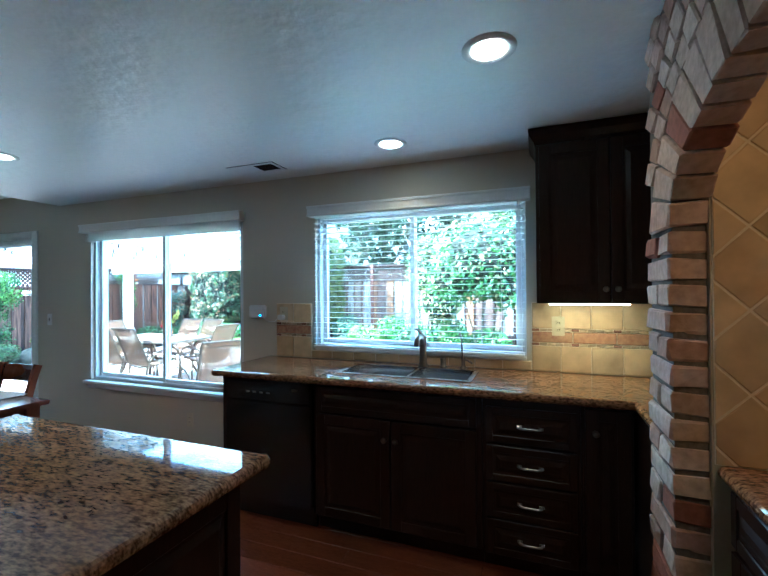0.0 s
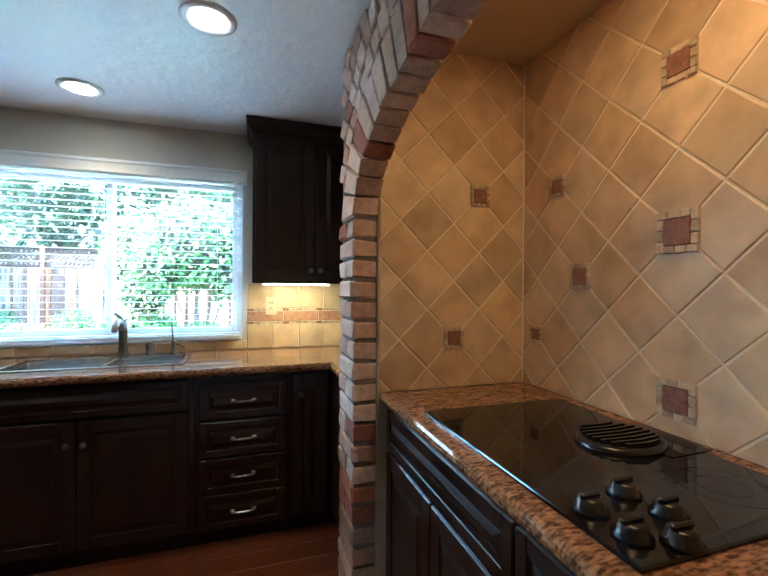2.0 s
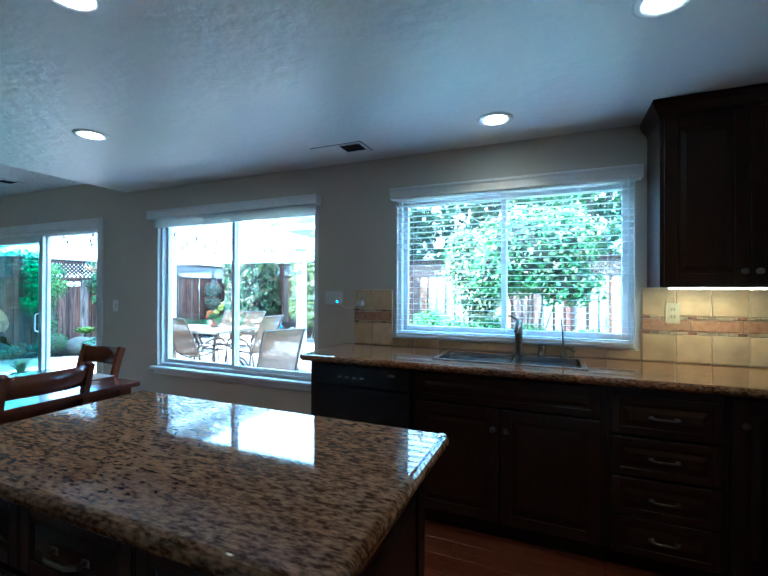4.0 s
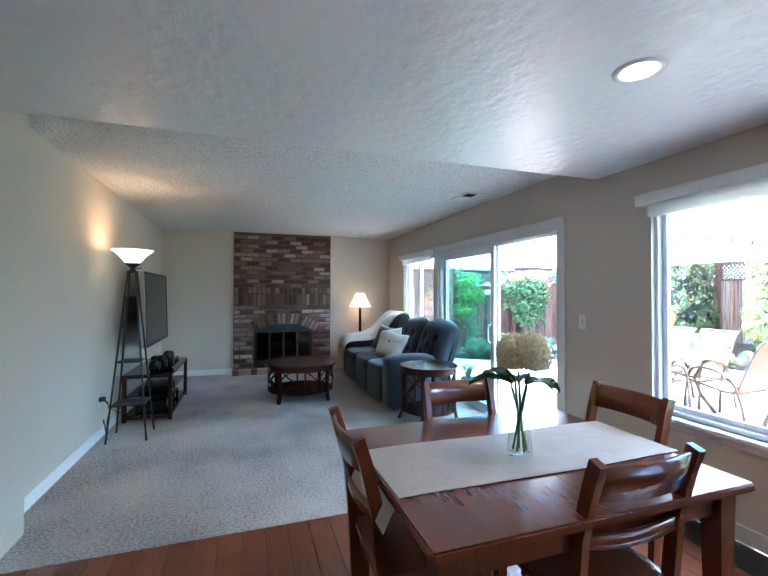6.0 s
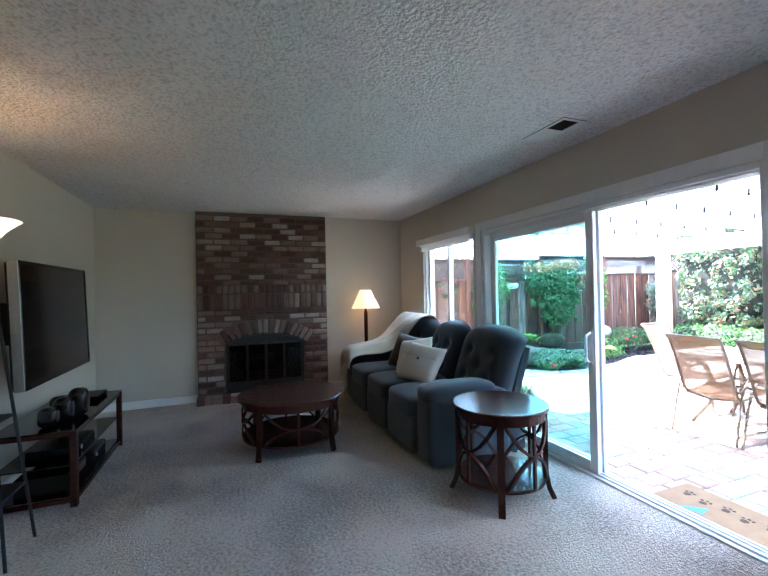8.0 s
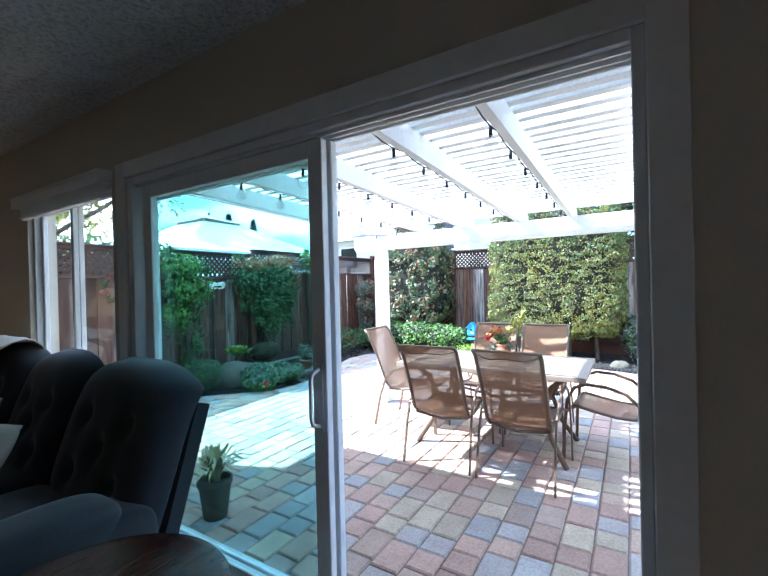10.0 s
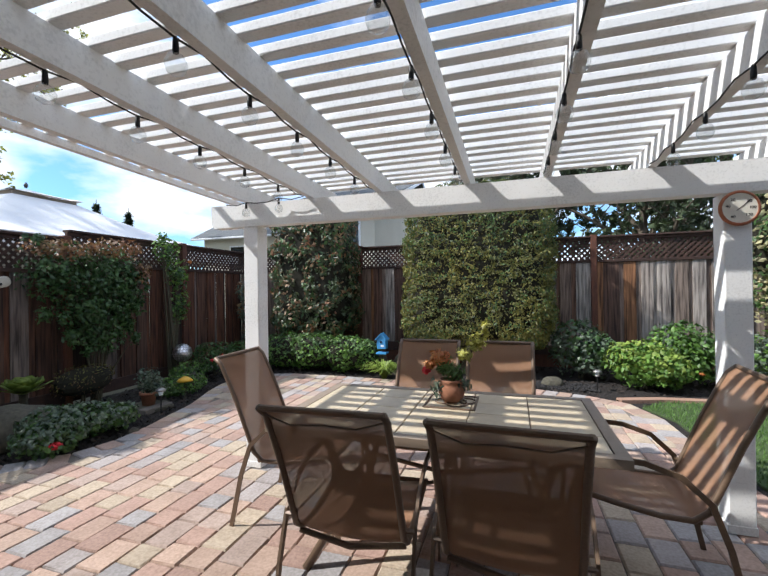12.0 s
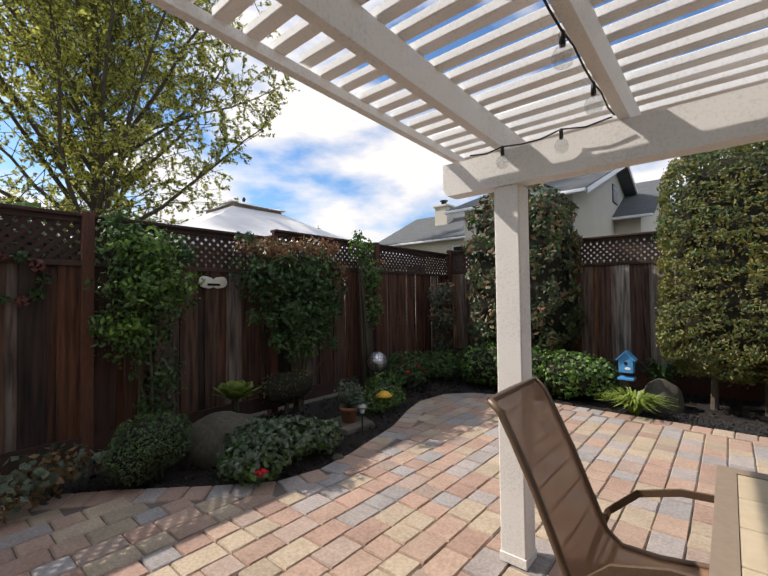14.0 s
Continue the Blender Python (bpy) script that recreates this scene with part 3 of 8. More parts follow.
def sash(x0, x1, z0, z1, y, th=0.03, w=0.045):
    b = box(x0, x0 + w, y, y + th, z0, z1, 0.003)
    box(x1 - w, x1, y, y + th, z0, z1, 0.003, bm=b)
    box(x0 + w, x1 - w, y, y + th, z0, z0 + w, 0.003, bm=b)
    box(x0 + w, x1 - w, y, y + th, z1 - w, z1, 0.003, bm=b)
    return b


def pane(name, x0, x1, z0, z1, y, mat, parent, label=""):
    ob = part(name, box(x0, x1, y, y + 0.004, z0, z1), mat, parent, label)
    ob.visible_shadow = False
    return ob


def slider_window(name, o, label):
    w = thing(name, (0, 0, 0), label, "window")
    tagged(w, kind="structure")
    b = sash(o[0], o[1], o[2], o[3], 0.03, 0.07, 0.026)
    part("window_frame", b, M_VINYL, w)
    mid = (o[0] + o[1]) / 2
    a0, a1, z0, z1 = o[0] + 0.027, o[1] - 0.027, o[2] + 0.027, o[3] - 0.027
    s1 = part("sash", sash(a0, mid + 0.018, z0, z1, 0.068, w=0.034), M_VINYL, w)
    s2 = part("sash", sash(mid - 0.018, a1, z0, z1, 0.036, w=0.034), M_VINYL, w)
    pane("pane", a0 + 0.0345, mid - 0.0165, z0 + 0.0345, z1 - 0.0345, 0.082, M_GLASS, s1)
    pane("pane", mid + 0.0165, a1 - 0.0345, z0 + 0.0345, z1 - 0.0345, 0.05, M_GLASS, s2)
    return w


win_f = slider_window("window_1", FW, "white vinyl sliding window beside the patio door")
win_d = slider_window("window_2", DW, "wide white vinyl sliding window in the dining area")
part("window_sill", box(DW[0] - 0.05, DW[1] + 0.05, -0.05, 0.03, DW[2] - 0.03, DW[2], 0.006), M_WHITE, win_d)
part("apron", box(DW[0] - 0.03, DW[1] + 0.03, -0.014, 0, DW[2] - 0.075, DW[2] - 0.031, 0.003), M_WHITE, win_d)
win_k = slider_window("window_3", KW, "white vinyl sliding window over the kitchen sink")
part("window_sill", box(KW[0], KW[1], -0.012, 0.03, KW[2] - 0.022, KW[2], 0.004), M_WHITE, win_k)

# sliding patio door: fixed frame, closed-off left leaf of tinted glass, right half open
door = thing("door_1", (0, 0, 0), "white sliding glass patio door standing half open", "patio door")
tagged(door, kind="structure")
part("trim", casing(SD), M_WHITE, door)
b = box(SD[0], SD[0] + 0.05, 0.0, 0.11, 0, SD[3], 0.003)
box(SD[1] - 0.03, SD[1], 0.0, 0.11, 0, SD[3], 0.003, bm=b)
box(SD[0] + 0.05, SD[1] - 0.03, 0.0, 0.11, SD[3] - 0.035, SD[3], 0.003, bm=b)
for yy in (0.02, 0.06, 0.095):
    box(SD[0] + 0.05, SD[1] - 0.03, yy, yy + 0.008, SD[3] - 0.05, SD[3] - 0.036, bm=b)
part("door_frame", b, M_VINYL, door)
part("sill_step", box(SD[0], SD[1], 0.131, 0.225, -0.12, -0.062), M_SAND, door, "dull concrete footing below the track")
b = box(SD[0], SD[1], -0.01, 0.13, -0.05, 0.012, 0.003)
for yy in (0.02, 0.06, 0.095):
    box(SD[0] + 0.05, SD[1] - 0.03, yy, yy + 0.006, 0.012, 0.024, bm=b)
part("threshold", b, M_VINYL, door, "white track sill")
MIDX = -5.80
for nm, xa, xb, yy in (("fixed_panel", SD[0] + 0.052, MIDX + 0.04, 0.07), ("sliding_panel", SD[0] + 0.12, MIDX + 0.03, 0.022)):
    p = part(nm, sash(xa, xb, 0.026, SD[3] - 0.052, yy, 0.035, 0.07), M_VINYL, door)
    pane("pane", xa + 0.071, xb - 0.071, 0.097, SD[3] - 0.123, yy + 0.015, M_GLASS_TEAL, p, "teal tinted glass pane")
hd = part("handle", tube([(MIDX - 0.005, 0.02, 0.82), (MIDX - 0.005, -0.022, 0.835), (MIDX - 0.005, -0.03, 0.86), (MIDX - 0.005, -0.03, 1.0), (MIDX - 0.005, -0.022, 1.025), (MIDX - 0.005, 0.02, 1.04)], 0.008), M_VINYL, door, smooth=True)
part("latch_plate", box(MIDX - 0.025, MIDX + 0.015, 0.016, 0.0215, 0.80, 1.06, 0.002), M_VINYL, door)


def valance(name, x0, x1, z0, z1, label, slats=0, slat_z=0.0):
    v = thing(name, (0, 0, 0), label, "window blind")
    b = box(x0, x1, -0.075, -0.002, z0, z1, 0.004)
    box(x0, x1, -0.082, -0.075, z1 - 0.018, z1, 0.002, bm=b)
    box(x0, x1, -0.080, -0.075, z0, z0 + 0.014, 0.002, bm=b)
    part("headrail", b, M_WHITE, v)
    return v


def slat_stack(parent, x0, x1, z0, n, dz, tilt=0.0, sag=0.0):
    me = None
    for i in range(n):
        if me is None:
            b = bmesh.new()
            rows = []
            for k in range(5):
                yy = -0.0175 + k * 0.00875
                zz = 0.0012 * (1 - (yy / 0.0175) ** 2)
                rows.append((yy * math.cos(tilt) - zz * math.sin(tilt), yy * math.sin(tilt) + zz * math.cos(tilt)))
            top = [[b.verts.new((x, y, z + 0.0008)) for y, z in rows] for x in (x0, x1)]
            bot = [[b.verts.new((x, y, z - 0.0008)) for y, z in rows] for x in (x0, x1)]
            for k in range(4):
                b.faces.new((top[0][k], top[0][k + 1], top[1][k + 1], top[1][k]))
                b.faces.new((bot[0][k], bot[1][k], bot[1][k + 1], bot[0][k + 1]))
            for s in (0, 1):
                b.faces.new(top[s] + bot[s][::-1])
            b.faces.new((top[0][0], top[1][0], bot[1][0], bot[0][0]))
            b.faces.new((top[0][4], bot[0][4], bot[1][4], top[1][4]))
            me = mesh_of(b)
            me.materials.append(M_BLIND)
        ob = part("slat", me, M_BLIND, parent)
        ob.location = (0, -0.034, z0 + i * dz)


vf = valance("window_blind", -8.55, -7.262, 1.965, 2.04, "white blind drawn up under its valance on the side window")
slat_stack(vf, -8.49, -7.30, 1.885, 9, 0.009)
vd = valance("window_blind", -3.92, -2.035, 1.985, 2.06, "white blind drawn up under its valance in the dining window")
slat_stack(vd, -3.86, -2.07, 1.905, 9, 0.009)
vk = valance("window_blind", -1.425, 0.125, 1.965, 2.04, "white slatted blind let down open over the sink")
slat_stack(vk, -1.385, 0.085, 1.03, 25, 0.0385, tilt=-0.02)
part("bottom_rail", box(-1.385, 0.085, -0.052, -0.018, 1.002, 1.018, 0.003), M_BLIND, vk)
for xx in (-1.25, -0.65, -0.05):
    part("ladder_cord", tube([(xx, -0.053, 1.01), (xx, -0.053, 1.99)], 0.0012, 5), M_BLIND, vk)
part("tilt_wand", tube([(0.055, -0.07, 1.36), (0.055, -0.07, 1.97)], 0.004, 6), M_BLIND, vk)

# ---- ground of the yard ----
solid("ground", box(-600, 600, 8.02, 900, GZ - 0.5, GZ - 0.1), M_EARTH, "open ground beyond the fences", "ground", "structure")
solid("ground_side", box(-600, -10.8, -600, 8.018, GZ - 0.5, GZ - 0.1), M_EARTH, "open ground beside the yard", "ground", "structure")
solid("planting_bed", box(-10.7, 6.0, T + 0.022, 7.9, GZ - 0.3, GZ - 0.03), M_MULCH, "black bark mulch round the patio", "planting bed", "structure")


# ---- kitchen ----
def panel_front(x0, x1, z0, z1, flat=False):
    """A raised panel door or drawer front that faces -y, its back at y = 0."""
    b = box(x0, x1, -0.016, 0, z0, z1, 0.002)
    w = 0.055 if z1 - z0 > 0.3 else 0.034
    f = -0.022
    box(x0, x0 + w, f, -0.0155, z0, z1, 0.0025, bm=b)
    box(x1 - w, x1, f, -0.0155, z0, z1, 0.0025, bm=b)
    box(x0 + w, x1 - w, f, -0.0155, z0, z0 + w, 0.0025, bm=b)
    box(x0 + w, x1 - w, f, -0.0155, z1 - w, z1, 0.0025, bm=b)
    g = 0.012
    if x1 - x0 > 2 * w + 3 * g and z1 - z0 > 2 * w + 3 * g:
        t = bmesh.new()
        xa, xb, za, zb, s = x0 + w + g, x1 - w - g, z0 + w + g, z1 - w - g, min(0.022, (z1 - z0) / 8)
        o = [t.verts.new((x, -0.0158, z)) for x, z in ((xa, za), (xb, za), (xb, zb), (xa, zb))]
        i = [t.verts.new((x, -0.024, z)) for x, z in ((xa + s, za + s), (xb - s, za + s), (xb - s, zb - s), (xa + s, zb - s))]
        skin(t, [o, i])
        b.from_mesh(tm := mesh_of(t))
        bpy.data.meshes.remove(tm)
    return b


def knob_mesh():
    b = lathe([(0.006, 0), (0.006, 0.012), (0.015, 0.017), (0.0155, 0.024), (0.010, 0.028)], 14)
    bmesh.ops.rotate(b, verts=b.verts[:], cent=(0, 0, 0), matrix=Matrix.Rotation(radians(90), 3, "X"))
    return b


def put_knob(parent, x, z, y=-0.022):
    k = part("knob", knob_mesh(), M_NICKEL, parent, "round nickel knob", smooth=True)
    k.location = (x, y, z)


def put_pull(parent, x, z, y=-0.022, w=0.05):
    b = tube([(x - w, y + 0.002, z), (x - w, y - 0.018, z), (x - w * 0.6, y - 0.028, z), (x + w * 0.6, y - 0.028, z), (x + w, y - 0.018, z), (x + w, y + 0.002, z)], 0.0055, 8)
    for s in (-1, 1):
        box(x + s * w - 0.012, x + s * w + 0.012, y - 0.004, y, z - 0.008, z + 0.008, 0.002, bm=b)
    part("pull_handle", b, M_NICKEL, parent, "nickel bar pull")


def base_unit(label, m, x0, x1, depth=0.585, toe=True, fronts=(), top=0.875, toe_h=0.10):
    """fronts: (kind, x0, x1, z0, z1, knobs, pulls) on the face at y = 0 of the unit's own frame; the body runs back along +y."""
    c = thing("base_cabinet", m, label, "cabinet")
    b = box(x0, x1, 0.002, depth, toe_h, top, 0.002)
    if toe:
        box(x0, x1, 0.06, depth, 0, toe_h, bm=b)
    part("body", b, M_ESPRESSO, c)
    for kind, a0, a1, z0, z1, knobs, pulls in fronts:
        d = part(kind, panel_front(a0, a1, z0, z1), M_ESPRESSO, c)
        for kx, kz in knobs:
            put_knob(d, kx, kz)
        for px, pz in pulls:
            put_pull(d, px, pz)
    return c


FY = -0.562
base_unit("espresso stained sink cabinet with two raised panel doors", (0, FY, 0), -1.086, -0.112, depth=0.55, fronts=[
    ("false_drawer_front", -1.06, -0.14, 0.715, 0.862, (), ()),
    ("door", -1.06, -0.605, 0.112, 0.70, [(-0.632, 0.60)], ()),
    ("door", -0.595, -0.14, 0.112, 0.70, [(-0.565, 0.60)], ())])
base_unit("espresso stained cabinet of four drawers", (0, FY, 0), -0.11, 0.342, depth=0.55, fronts=[
    ("drawer", -0.09, 0.325, z - 0.086, z + 0.086, (), [(0.118, z)]) for z in (0.745, 0.555, 0.37, 0.19)])
base_unit("espresso stained narrow corner cabinet", (0, FY, 0), 0.344, 0.56, depth=0.55, fronts=[("door", 0.36, 0.545, 0.112, 0.862, [(0.402, 0.755)], ())])
corner = thing("corner_cabinet", (0, 0, 0), "espresso stained cabinet body in the corner by the brick pillar", "cabinet")
part("body", box(0.575, 1.27, -0.985, -0.015, 0.10, 0.875, 0.003), M_ESPRESSO, corner)
part("plinth", box(0.62, 1.27, -0.985, -0.015, 0, 0.098), M_ESPRESSO, corner)
part("end_panel", box(-1.76, -1.722, FY, -0.015, 0, 0.875, 0.002), M_ESPRESSO, dish_end := thing("cabinet_end_panel", (0, 0, 0), "espresso stained end panel beside the dishwasher", "cabinet panel"))

dw = thing("dishwasher", (0, FY, 0), "black built-in dishwasher under the granite counter", "dishwasher")
part("body", box(-1.72, -1.088, 0.002, 0.54, 0.10, 0.873, 0.002), M_BLACK, dw)
part("door", box(-1.715, -1.093, -0.025, 0, 0.13, 0.735, 0.006, 2), M_BLACK, dw)
cp = part("control_panel", box(-1.715, -1.093, -0.032, 0, 0.742, 0.868, 0.008, 2), M_BLACK, dw)
part("badge", cushion((-1.20, -0.033, 0.825), (0.022, 0.002, 0.009), 1.0, n=8), M_NICKEL, cp, "oval silver badge")
for i in range(4):
    part("button", box(-1.55 + i * 0.05, -1.525 + i * 0.05, -0.0345, -0.0318, 0.79, 0.80, 0.001), M_SILVER, cp)
part("grip", box(-1.62, -1.28, -0.036, -0.031, 0.845, 0.862, 0.002), M_BLACK, cp)
part("kick_plate", box(-1.715, -1.093, 0.04, 0.06, 0.0, 0.098), M_BLACK, dw)

# granite run with a cut-out for the sink and a rounded nose
SK = (-0.985, -0.195, -0.44, -0.13)
b = bmesh.new()
for x0, x1, y0, y1 in ((-1.80, SK[0], -0.60, -0.002), (SK[0], SK[1], -0.60, SK[2]), (SK[0], SK[1], SK[3], -0.002), (SK[1], 1.276, -0.60, -0.002), (0.57, 1.276, -0.995, -0.60)):
    box(x0, x1, y0, y1, 0.876, 0.916, bm=b)


def nose(bm, p, q, r=0.02, up=0.896):
    tube([(p[0], p[1], up), (q[0], q[1], up)], r, 14, bm)


nose(b, (-1.80, -0.60), (0.58, -0.60))
nose(b, (0.57, -0.995), (0.57, -0.59))
nose(b, (-1.80, -0.60), (-1.80, -0.004))
counter = solid("granite_counter", b, M_GRANITE, "gold brown granite counter along the sink wall", "counter")

sink = thing("sink", (0, 0, 0.916), "stainless steel double bowl sink set in granite", "sink")
b = bmesh.new()
X0, X1, Y0, Y1 = SK
for x0, x1, y0, y1 in ((X0 - 0.015, X1 + 0.015, Y0 - 0.015, Y0 + 0.012), (X0 - 0.015, X1 + 0.015, Y1 - 0.012, Y1 + 0.015), (X0 - 0.015, X0 + 0.012, Y0, Y1), (X1 - 0.012, X1 + 0.015, Y0, Y1)):
    box(x0, x1, y0, y1, 0.0005, 0.005, bm=b)
part("rim", b, M_STEEL, sink)
mid = -0.55
part("divider", box(mid - 0.014, mid + 0.014, Y0 + 0.012, Y1 - 0.012, -0.06, 0.003, 0.005, 2), M_STEEL, sink)
for a, c in ((X0 + 0.012, mid - 0.014), (mid + 0.014, X1 - 0.012)):
    b = bmesh.new()
    rows = []
    for z, k in ((0.002, 1.0), (-0.03, 0.985), (-0.14, 0.95), (-0.17, 0.88), (-0.176, 0.7)):
        cx, cy, hx, hy = (a + c) / 2, (Y0 + Y1) / 2, (c - a) / 2 * k, (Y1 - Y0 - 0.024) / 2 * k
        ro = []
        for j in range(28):
            o = 2 * math.pi * j / 28
            ro.append(b.verts.new((cx + hx * math.copysign(abs(math.cos(o)) ** 0.35, math.cos(o)), cy + hy * math.copysign(abs(math.sin(o)) ** 0.35, math.sin(o)), z)))
        rows.append(ro)
    for p_, q_ in zip(rows, rows[1:]):
        for j in range(28):
            b.faces.new((p_[j], p_[(j + 1) % 28], q_[(j + 1) % 28], q_[j]))
    b.faces.new(rows[-1])
    bowl = part("bowl", b, M_STEEL, sink, smooth=True)
    part("drain", lathe([(0.04, -0.175), (0.04, -0.172), (0.03, -0.173), (0.012, -0.176)], 18, c=((a + c) / 2, (Y0 + Y1) / 2, 0)), M_NICKEL, bowl)

fau = thing("faucet", (-0.546, -0.085, 0.916), "brushed nickel pull-out kitchen faucet", "faucet")
part("body", lathe([(0.03, 0), (0.031, 0.012), (0.024, 0.03), (0.022, 0.10), (0.024, 0.15), (0.027, 0.18), (0.026, 0.20), (0.012, 0.215)], 18), M_NICKEL, fau, smooth=True)
part("spout", tube([(0, 0, 0.15), (0.0, -0.05, 0.195), (0.0, -0.10, 0.205), (0.0, -0.145, 0.185), (0.0, -0.16, 0.155)], 0.02, 12, r1=0.014), M_NICKEL, fau, smooth=True)
part("lever", tube([(0, 0, 0.205), (-0.02, 0.012, 0.225), (-0.05, 0.03, 0.24), (-0.065, 0.04, 0.242)], 0.011, 10, r1=0.006), M_NICKEL, fau, smooth=True)
soap = thing("soap_dispenser", (-0.415, -0.075, 0.916), "short nickel soap pump collar", "soap dispenser")
part("collar", lathe([(0.024, 0), (0.024, 0.01), (0.018, 0.014), (0.018, 0.05), (0.020, 0.052), (0.020, 0.066), (0.008, 0.069)], 16), M_NICKEL, soap, smooth=True)
ft = thing("filter_tap", (-0.285, -0.075, 0.916), "slim nickel drinking water tap", "faucet")
part("base", lathe([(0.026, 0), (0.025, 0.008), (0.012, 0.02), (0.012, 0.06), (0.014, 0.075), (0.005, 0.08)], 14), M_NICKEL, ft, smooth=True)
part("spout", tube([(-0.004, 0, 0.07), (-0.01, 0, 0.16), (-0.014, -0.004, 0.21), (-0.016, -0.02, 0.228), (-0.016, -0.04, 0.222)], 0.0045, 8), M_NICKEL, ft, smooth=True)
part("lever", tube([(0.004, 0, 0.06), (0.03, -0.01, 0.055), (0.06, -0.02, 0.04)], 0.006, 8), M_NICKEL, ft, smooth=True)

uc = thing("upper_cabinet", (0, -0.31, 1.34), "espresso stained wall cabinet with crown moulding", "cabinet")
part("body", box(0.155, 1.276, 0.002, 0.308, 0, 0.88, 0.002), M_ESPRESSO, uc)
b = bmesh.new()
skin(b, [[b.verts.new(p) for p in ((0.155 - o, 0.306, z), (0.155 - o, -0.0 - o, z), (1.276, -0.0 - o, z), (1.276, 0.306, z))] for o, z in ((0.004, 0.86), (0.008, 0.875), (0.03, 0.905), (0.036, 0.93), (0.036, 0.945))])
part("crown_moulding", b, M_ESPRESSO, uc)
for a0, a1, kx in ((0.172, 0.508, 0.485), (0.514, 0.85, 0.54), (0.856, 1.26, 1.23)):
    d = part("door", panel_front(a0, a1, 0.012, 0.85), M_ESPRESSO, uc)
    put_knob(d, kx, 0.075)
part("light_tube", box(0.22, 0.62, 0.10, 0.13, -0.012, -0.002, 0.003), M_STRIP_GLOW, uc, "lit under-cabinet light tube")


# wall tiles behind the sink
splash = thing("backsplash", (0, 0, 0), "tan stone tile backsplash with a carved border", "backsplash")
tagged(splash, kind="structure")
part("grout", box(-1.735, KW[0] - 0.03, -0.008, -0.001, 0.917, 1.325), M_GROUT, splash)
part("grout", box(KW[1] + 0.03, 1.277, -0.008, -0.001, 0.917, 1.338), M_GROUT, splash)
part("grout", box(KW[0] - 0.03, KW[1] + 0.03, -0.008, -0.001, 0.917, 0.976), M_GROUT, splash)


def flat_tile(name, x0, x1, z0, z1, mat, y=-0.0085, d=0.007, g=0.003):
    part(name, box(x0 + g, x1 - g, y - d, y, z0 + g, z1 - g, 0.0025), mat, splash)


def splash_field(x0, x1, ztop):
    w = 0.155
    n = max(1, round((x1 - x0) / w))
    w = (x1 - x0) / n
    for i in range(n):
        flat_tile("tile", x0 + i * w, x0 + (i + 1) * w, 0.918, 1.075, M_TILE)
        flat_tile("tile", x0 + i * w, x0 + (i + 1) * w, 1.178, ztop, M_TILE)
    k = max(1, round((x1 - x0) / 0.21))
    for i in range(k):
        flat_tile("border_tile", x0 + i * (x1 - x0) / k, x0 + (i + 1) * (x1 - x0) / k, 1.092, 1.161, M_DECO_BAND, d=0.009)
    k = round((x1 - x0) / 0.045)
    for i in range(k):
        for z0, z1 in ((1.074, 1.092), (1.161, 1.179)):
            flat_tile("mosaic_tile", x0 + i * (x1 - x0) / k, x0 + (i + 1) * (x1 - x0) / k, z0, z1, M_DECO_CREAM if i % 5 else M_DECO_RED, g=0.0015)


splash_field(-1.735, KW[0] - 0.03, 1.325)
splash_field(KW[1] + 0.03, 1.276, 1.338)
for i in range(9):
    flat_tile("tile", KW[0] - 0.03 + i * 0.172, KW[0] - 0.03 + (i + 1) * 0.172, 0.918, 0.976, M_TILE)


def plate(name, m, label, mat, kind="outlet"):
    """A wall plate that faces -y in its own frame."""
    p = thing(name, m, label, "outlet" if kind == "outlet" else "switch")
    pl = part("plate", box(-0.036, 0.036, -0.006, 0, -0.058, 0.058, 0.003, 2), mat, p)
    if kind == "outlet":
        for z in (-0.02, 0.02):
            s = part("socket", box(-0.016, 0.016, -0.0085, -0.0055, z - 0.013, z + 0.013, 0.002), mat, p)
            for x in (-0.006, 0.006):
                part("slot", box(x - 0.001, x + 0.001, -0.0095, -0.0075, z - 0.004, z + 0.005), M_BLACK, s)
    else:
        part("toggle", box(-0.005, 0.005, -0.018, -0.0055, -0.010, 0.012, 0.002), mat, p)
        part("toggle_slot", box(-0.007, 0.007, -0.0068, -0.0055, -0.016, 0.016), M_MORTAR, p)
    return p


plate("wall_outlet", (0.275, -0.0155, 1.195), "ivory outlet plate on the tile backsplash", M_IVORY)
plate("wall_outlet", (1.0, -0.0155, 1.20), "ivory outlet plate on the tile backsplash", M_IVORY)
po = plate("wall_outlet", (-1.665, -0.0155, 1.24), "ivory outlet with a white charger plugged in", M_IVORY)
part("charger", box(-0.03, 0.022, -0.05, -0.009, -0.04, -0.002, 0.006, 2), M_WHITE, po)
hub = thing("wifi_extender", (-1.905, 0, 1.255), "small white wall mounted network box with blue light", "network device")
part("case", box(-0.075, 0.075, -0.038, -0.001, -0.048, 0.055, 0.01, 2), M_WHITE, hub)
part("indicator", box(0.028, 0.042, -0.0395, -0.0375, -0.03, -0.022), M_BLUEPLASTIC, hub)
part("cable", tube([(0.05, -0.02, -0.045), (0.10, -0.012, -0.075), (0.16, -0.02, -0.07), (0.20, -0.035, -0.045)], 0.003, 6), M_WHITE, hub, smooth=True)
plate("wall_outlet", (-2.62, 0, 0.33), "ivory outlet low on the dining wall", M_IVORY)
plate("light_switch", (-4.465, 0, 1.15), "white toggle switch beside the patio door", M_WHITE, "switch")
